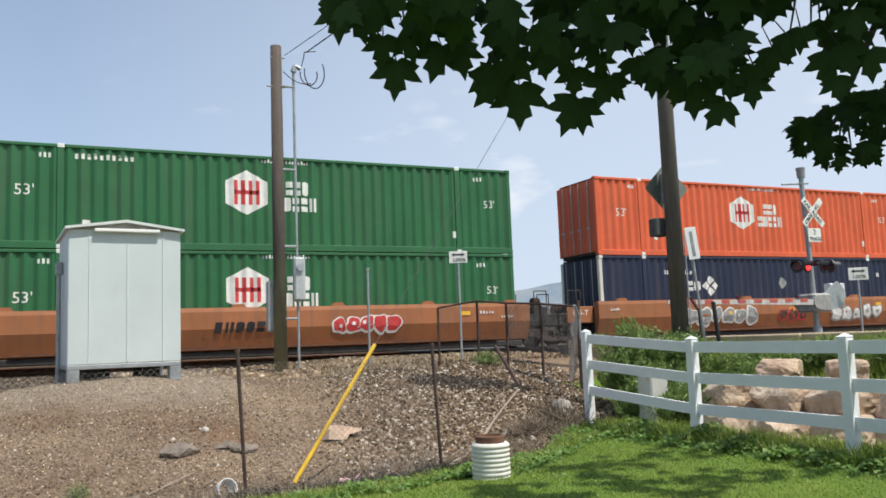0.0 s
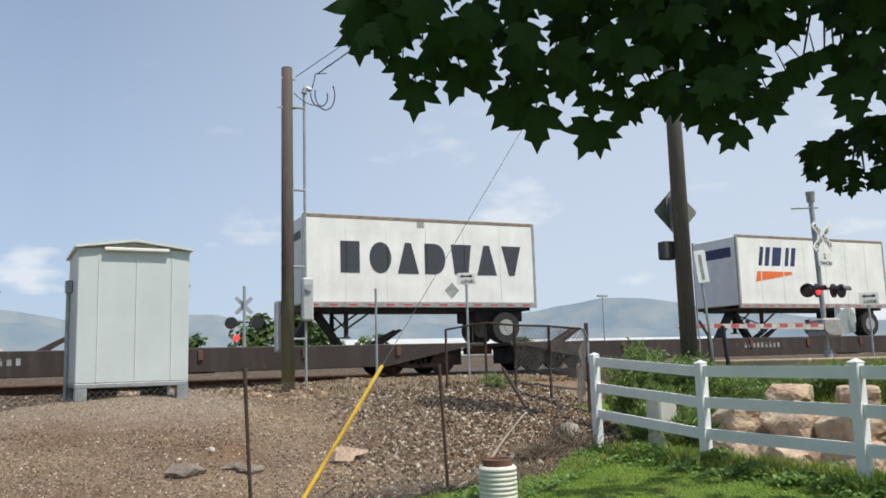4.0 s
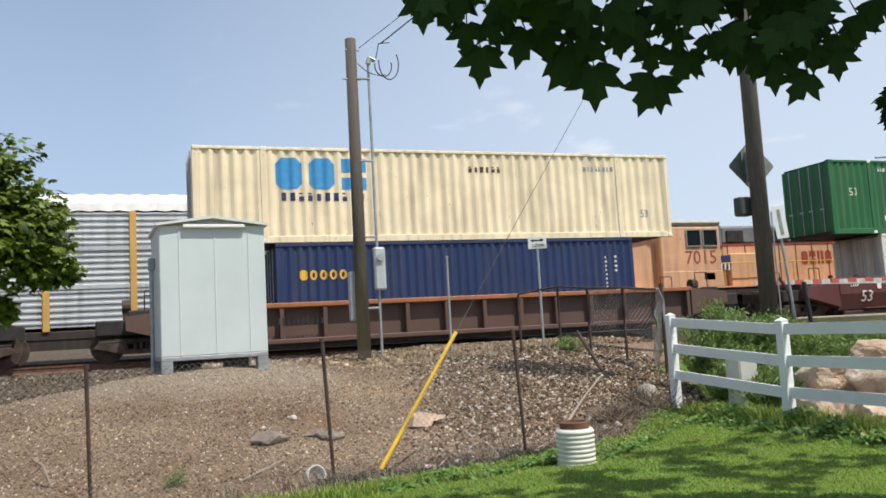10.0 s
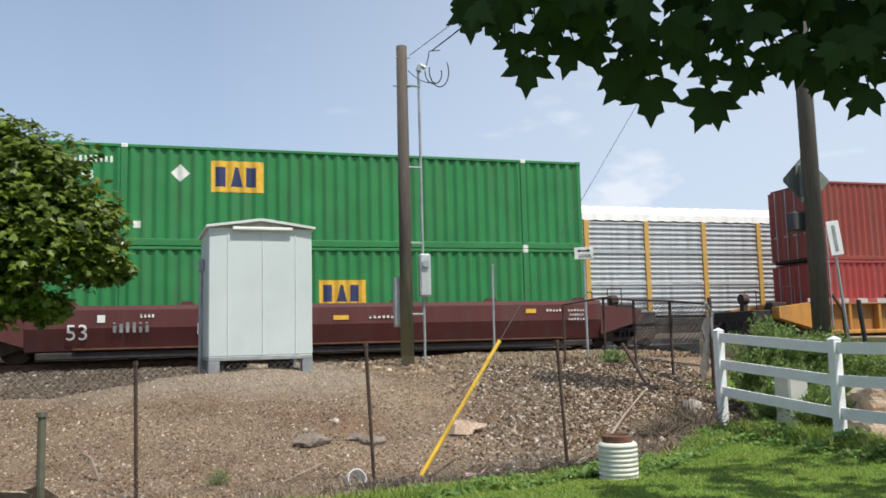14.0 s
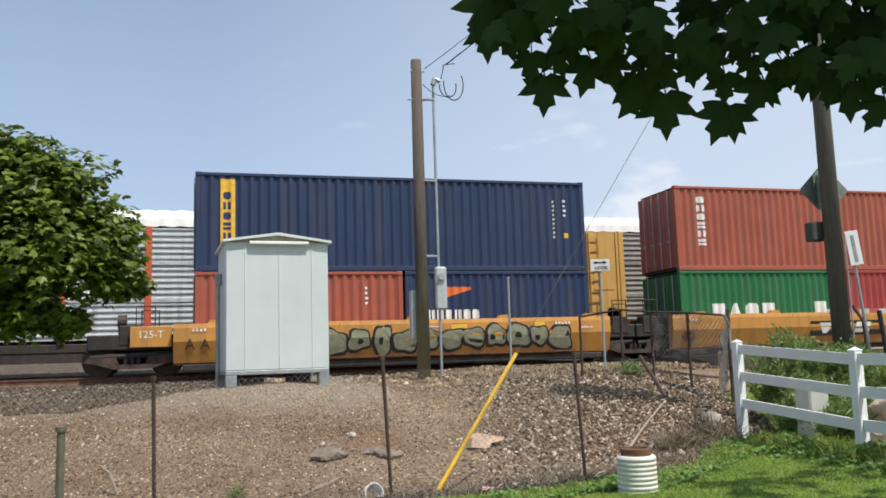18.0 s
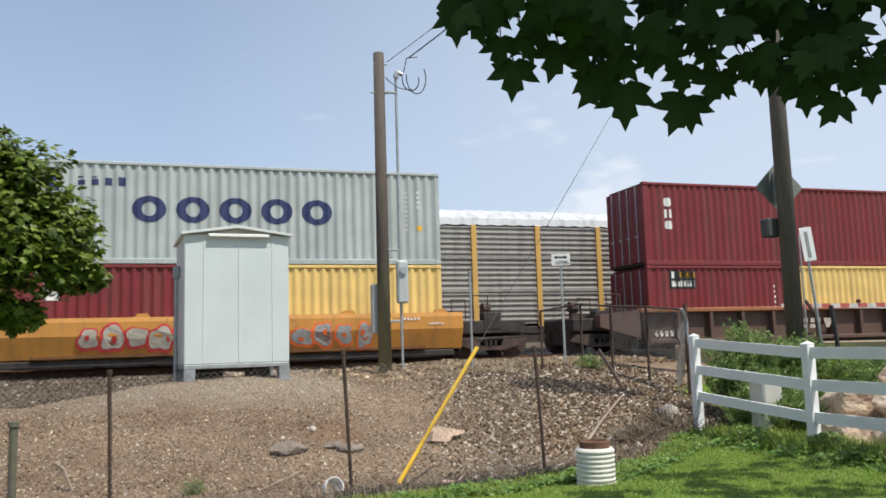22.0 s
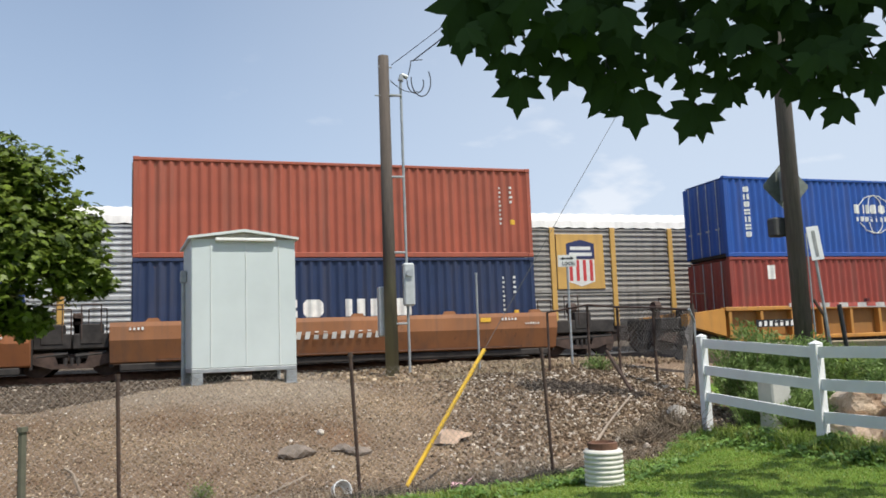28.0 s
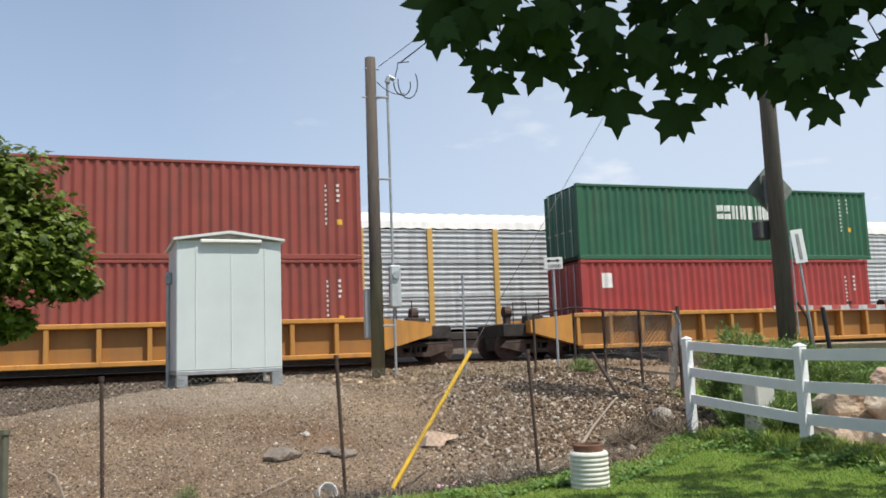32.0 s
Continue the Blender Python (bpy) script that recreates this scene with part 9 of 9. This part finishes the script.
def motions():
    sway(BOUGHS["a"], 22.8, [
        (0, -0.85, 0.23), (0.5, -0.82, 0.21), (1, -0.68, 0.24), (1.5, -0.51, 0.23), (2, -0.35, 0.31), (2.5, -0.22, 0.45), (3, -0.06, 0.43), (3.5, -0.20, 0.24), (5.5, 0.08, 0.37), (6, 0.34, 0.41),
        (6.5, 0.18, 0.59), (7, 0.58, 0.34), (7.5, 0.46, 0.56), (8, 0.40, 0.28), (8.5, 0.41, 0.09), (9, 0.67, -0.30), (9.5, 0.07, 0.17), (10, -0.11, 0.16), (10.5, -0.30, 0.34), (11, -0.44, 0.27),
        (11.5, -0.53, 0.10), (12, -0.55, -0.11), (12.5, -0.28, 0.03), (13, -0.16, -0.02), (13.5, -0.25, 0.17), (15.5, -0.40, -0.34), (16, -0.18, -0.04), (16.5, -0.10, -0.24), (17, 0.03, -0.19), (17.5, -0.09, -0.23),
        (18, -0.16, -0.34), (18.5, 0.13, -0.01), (19, 0.08, -0.17), (19.5, -0.25, 0.15), (20, 0.01, -0.26), (20.5, 0.41, -0.20), (21, 0.40, 0.01), (21.5, 0.34, -0.24), (22, 0.27, 0.32), (22.5, 0.21, 0.35),
        (23, 0.14, 0.28), (23.5, 0.28, 0.69), (24, 0.02, 0.29), (24.5, 0.14, 0.14), (25, 0.53, -0.14), (25.5, 0.86, -0.64), (26, 0.79, -0.09), (26.5, 0.80, -0.59), (28.5, 0.02, -0.83), (29, -0.09, -0.94),
        (29.5, -0.03, -0.71), (30, 0.02, -0.52), (30.5, -0.10, -0.51), (31, -0.05, -0.31), (31.5, -0.39, -0.25), (32, -0.51, -0.23),
    ])
    sway(BOUGHS["b"], 34.2, [
        (0, -0.34, 0.27), (0.5, -0.32, 0.26), (1, -0.23, 0.29), (1.5, -0.09, 0.28), (2, 0.01, 0.38), (2.5, 0.03, 0.36), (3, 0.07, 0.44), (3.5, 0.16, 0.25), (5.5, 0.32, 0.16), (6, 0.40, 0.40),
        (6.5, 0.42, 0.36), (7, 0.49, 0.34), (7.5, 0.54, 0.29), (8, 0.23, 0.25), (8.5, 0.56, 0.03), (9, 0.45, -0.18), (9.5, -0.00, 0.09), (10, -0.41, 0.29), (10.5, -0.44, 0.27), (11, -0.34, 0.30),
        (11.5, -0.36, 0.14), (12, -0.27, -0.05), (12.5, -0.30, 0.06), (13, -0.29, 0.04), (13.5, -0.18, 0.02), (15.5, -0.08, -0.23), (16, -0.08, -0.06), (16.5, -0.06, -0.03), (17, -0.08, -0.25), (17.5, -0.17, -0.07),
        (18, -0.12, -0.17), (18.5, -0.11, -0.14), (19, -0.11, -0.27), (19.5, -0.28, -0.11), (20, -0.25, 0.03), (20.5, 0.29, -0.32), (21, 0.13, -0.01), (21.5, 0.03, -0.11), (22, -0.20, 0.24), (22.5, 0.25, 0.00),
        (23, 0.04, -0.00), (23.5, 0.12, 0.28), (24, 0.22, -0.18), (24.5, -0.20, -0.07), (25, 0.38, -0.45), (25.5, 0.02, -0.29), (26, 0.42, -0.20), (26.5, 0.20, -0.15), (28.5, 0.08, -0.52), (29, 0.06, -0.63),
        (29.5, -0.11, -0.55), (30, -0.07, -0.39), (30.5, 0.00, -0.33), (31, -0.11, -0.14), (31.5, -0.18, -0.08), (32, -0.17, -0.11),
    ])
    for key, bearing in (("c", 42.0), ("d", 50.0), ("e", 52.0)):
        sway(BOUGHS[key], bearing, [
        (0, 0.08, 0.12), (0.5, 0.11, 0.07), (1, 0.15, 0.11), (1.5, 0.16, 0.07), (2, 0.24, 0.11), (2.5, 0.25, 0.10), (3, 0.32, 0.10), (5.5, 0.36, 0.04), (6, 0.43, 0.03), (6.5, 0.48, 0.05),
        (7, 0.53, 0.09), (7.5, 0.52, 0.01), (8, 0.29, -0.03), (8.5, 0.30, -0.05), (9, 0.23, -0.17), (9.5, -0.00, 0.02), (10, -0.15, 0.09), (10.5, -0.09, 0.02), (11, -0.06, 0.07), (11.5, -0.05, 0.02),
        (12, -0.20, 0.06), (12.5, -0.11, -0.00), (13, -0.07, -0.01), (13.5, -0.03, -0.01), (15.5, -0.19, 0.05), (16, -0.07, 0.01), (16.5, -0.09, -0.08), (17, -0.12, -0.06), (17.5, -0.18, -0.06), (18, -0.14, -0.18),
        (18.5, -0.16, -0.07), (19, -0.19, -0.05), (19.5, -0.13, -0.01), (20, -0.11, 0.06), (20.5, -0.02, 0.05), (21, 0.10, -0.03), (21.5, 0.03, 0.05), (22, -0.04, 0.02), (22.5, 0.00, -0.08), (23, -0.14, 0.02),
        (23.5, -0.17, -0.00), (24, -0.18, -0.06), (24.5, -0.24, -0.04), (25, -0.13, -0.01), (25.5, -0.18, 0.04), (26, 0.03, -0.09), (26.5, 0.03, -0.06), (28.5, -0.29, -0.15), (29, -0.27, -0.10), (29.5, -0.27, -0.19),
        (30, -0.20, -0.03), (30.5, -0.09, -0.02), (31, -0.11, 0.03), (31.5, -0.09, 0.08), (32, -0.11, 0.03),
        ])
    for ob, place, y, z, train in MOVING:
        rows = []
        for k in range(17):
            t = 2.0 * k
            rows.append((t, pose(place - near_run(t) if train == 0 else place + far_run(t), y, z)))
        walk(ob, rows)


motions()
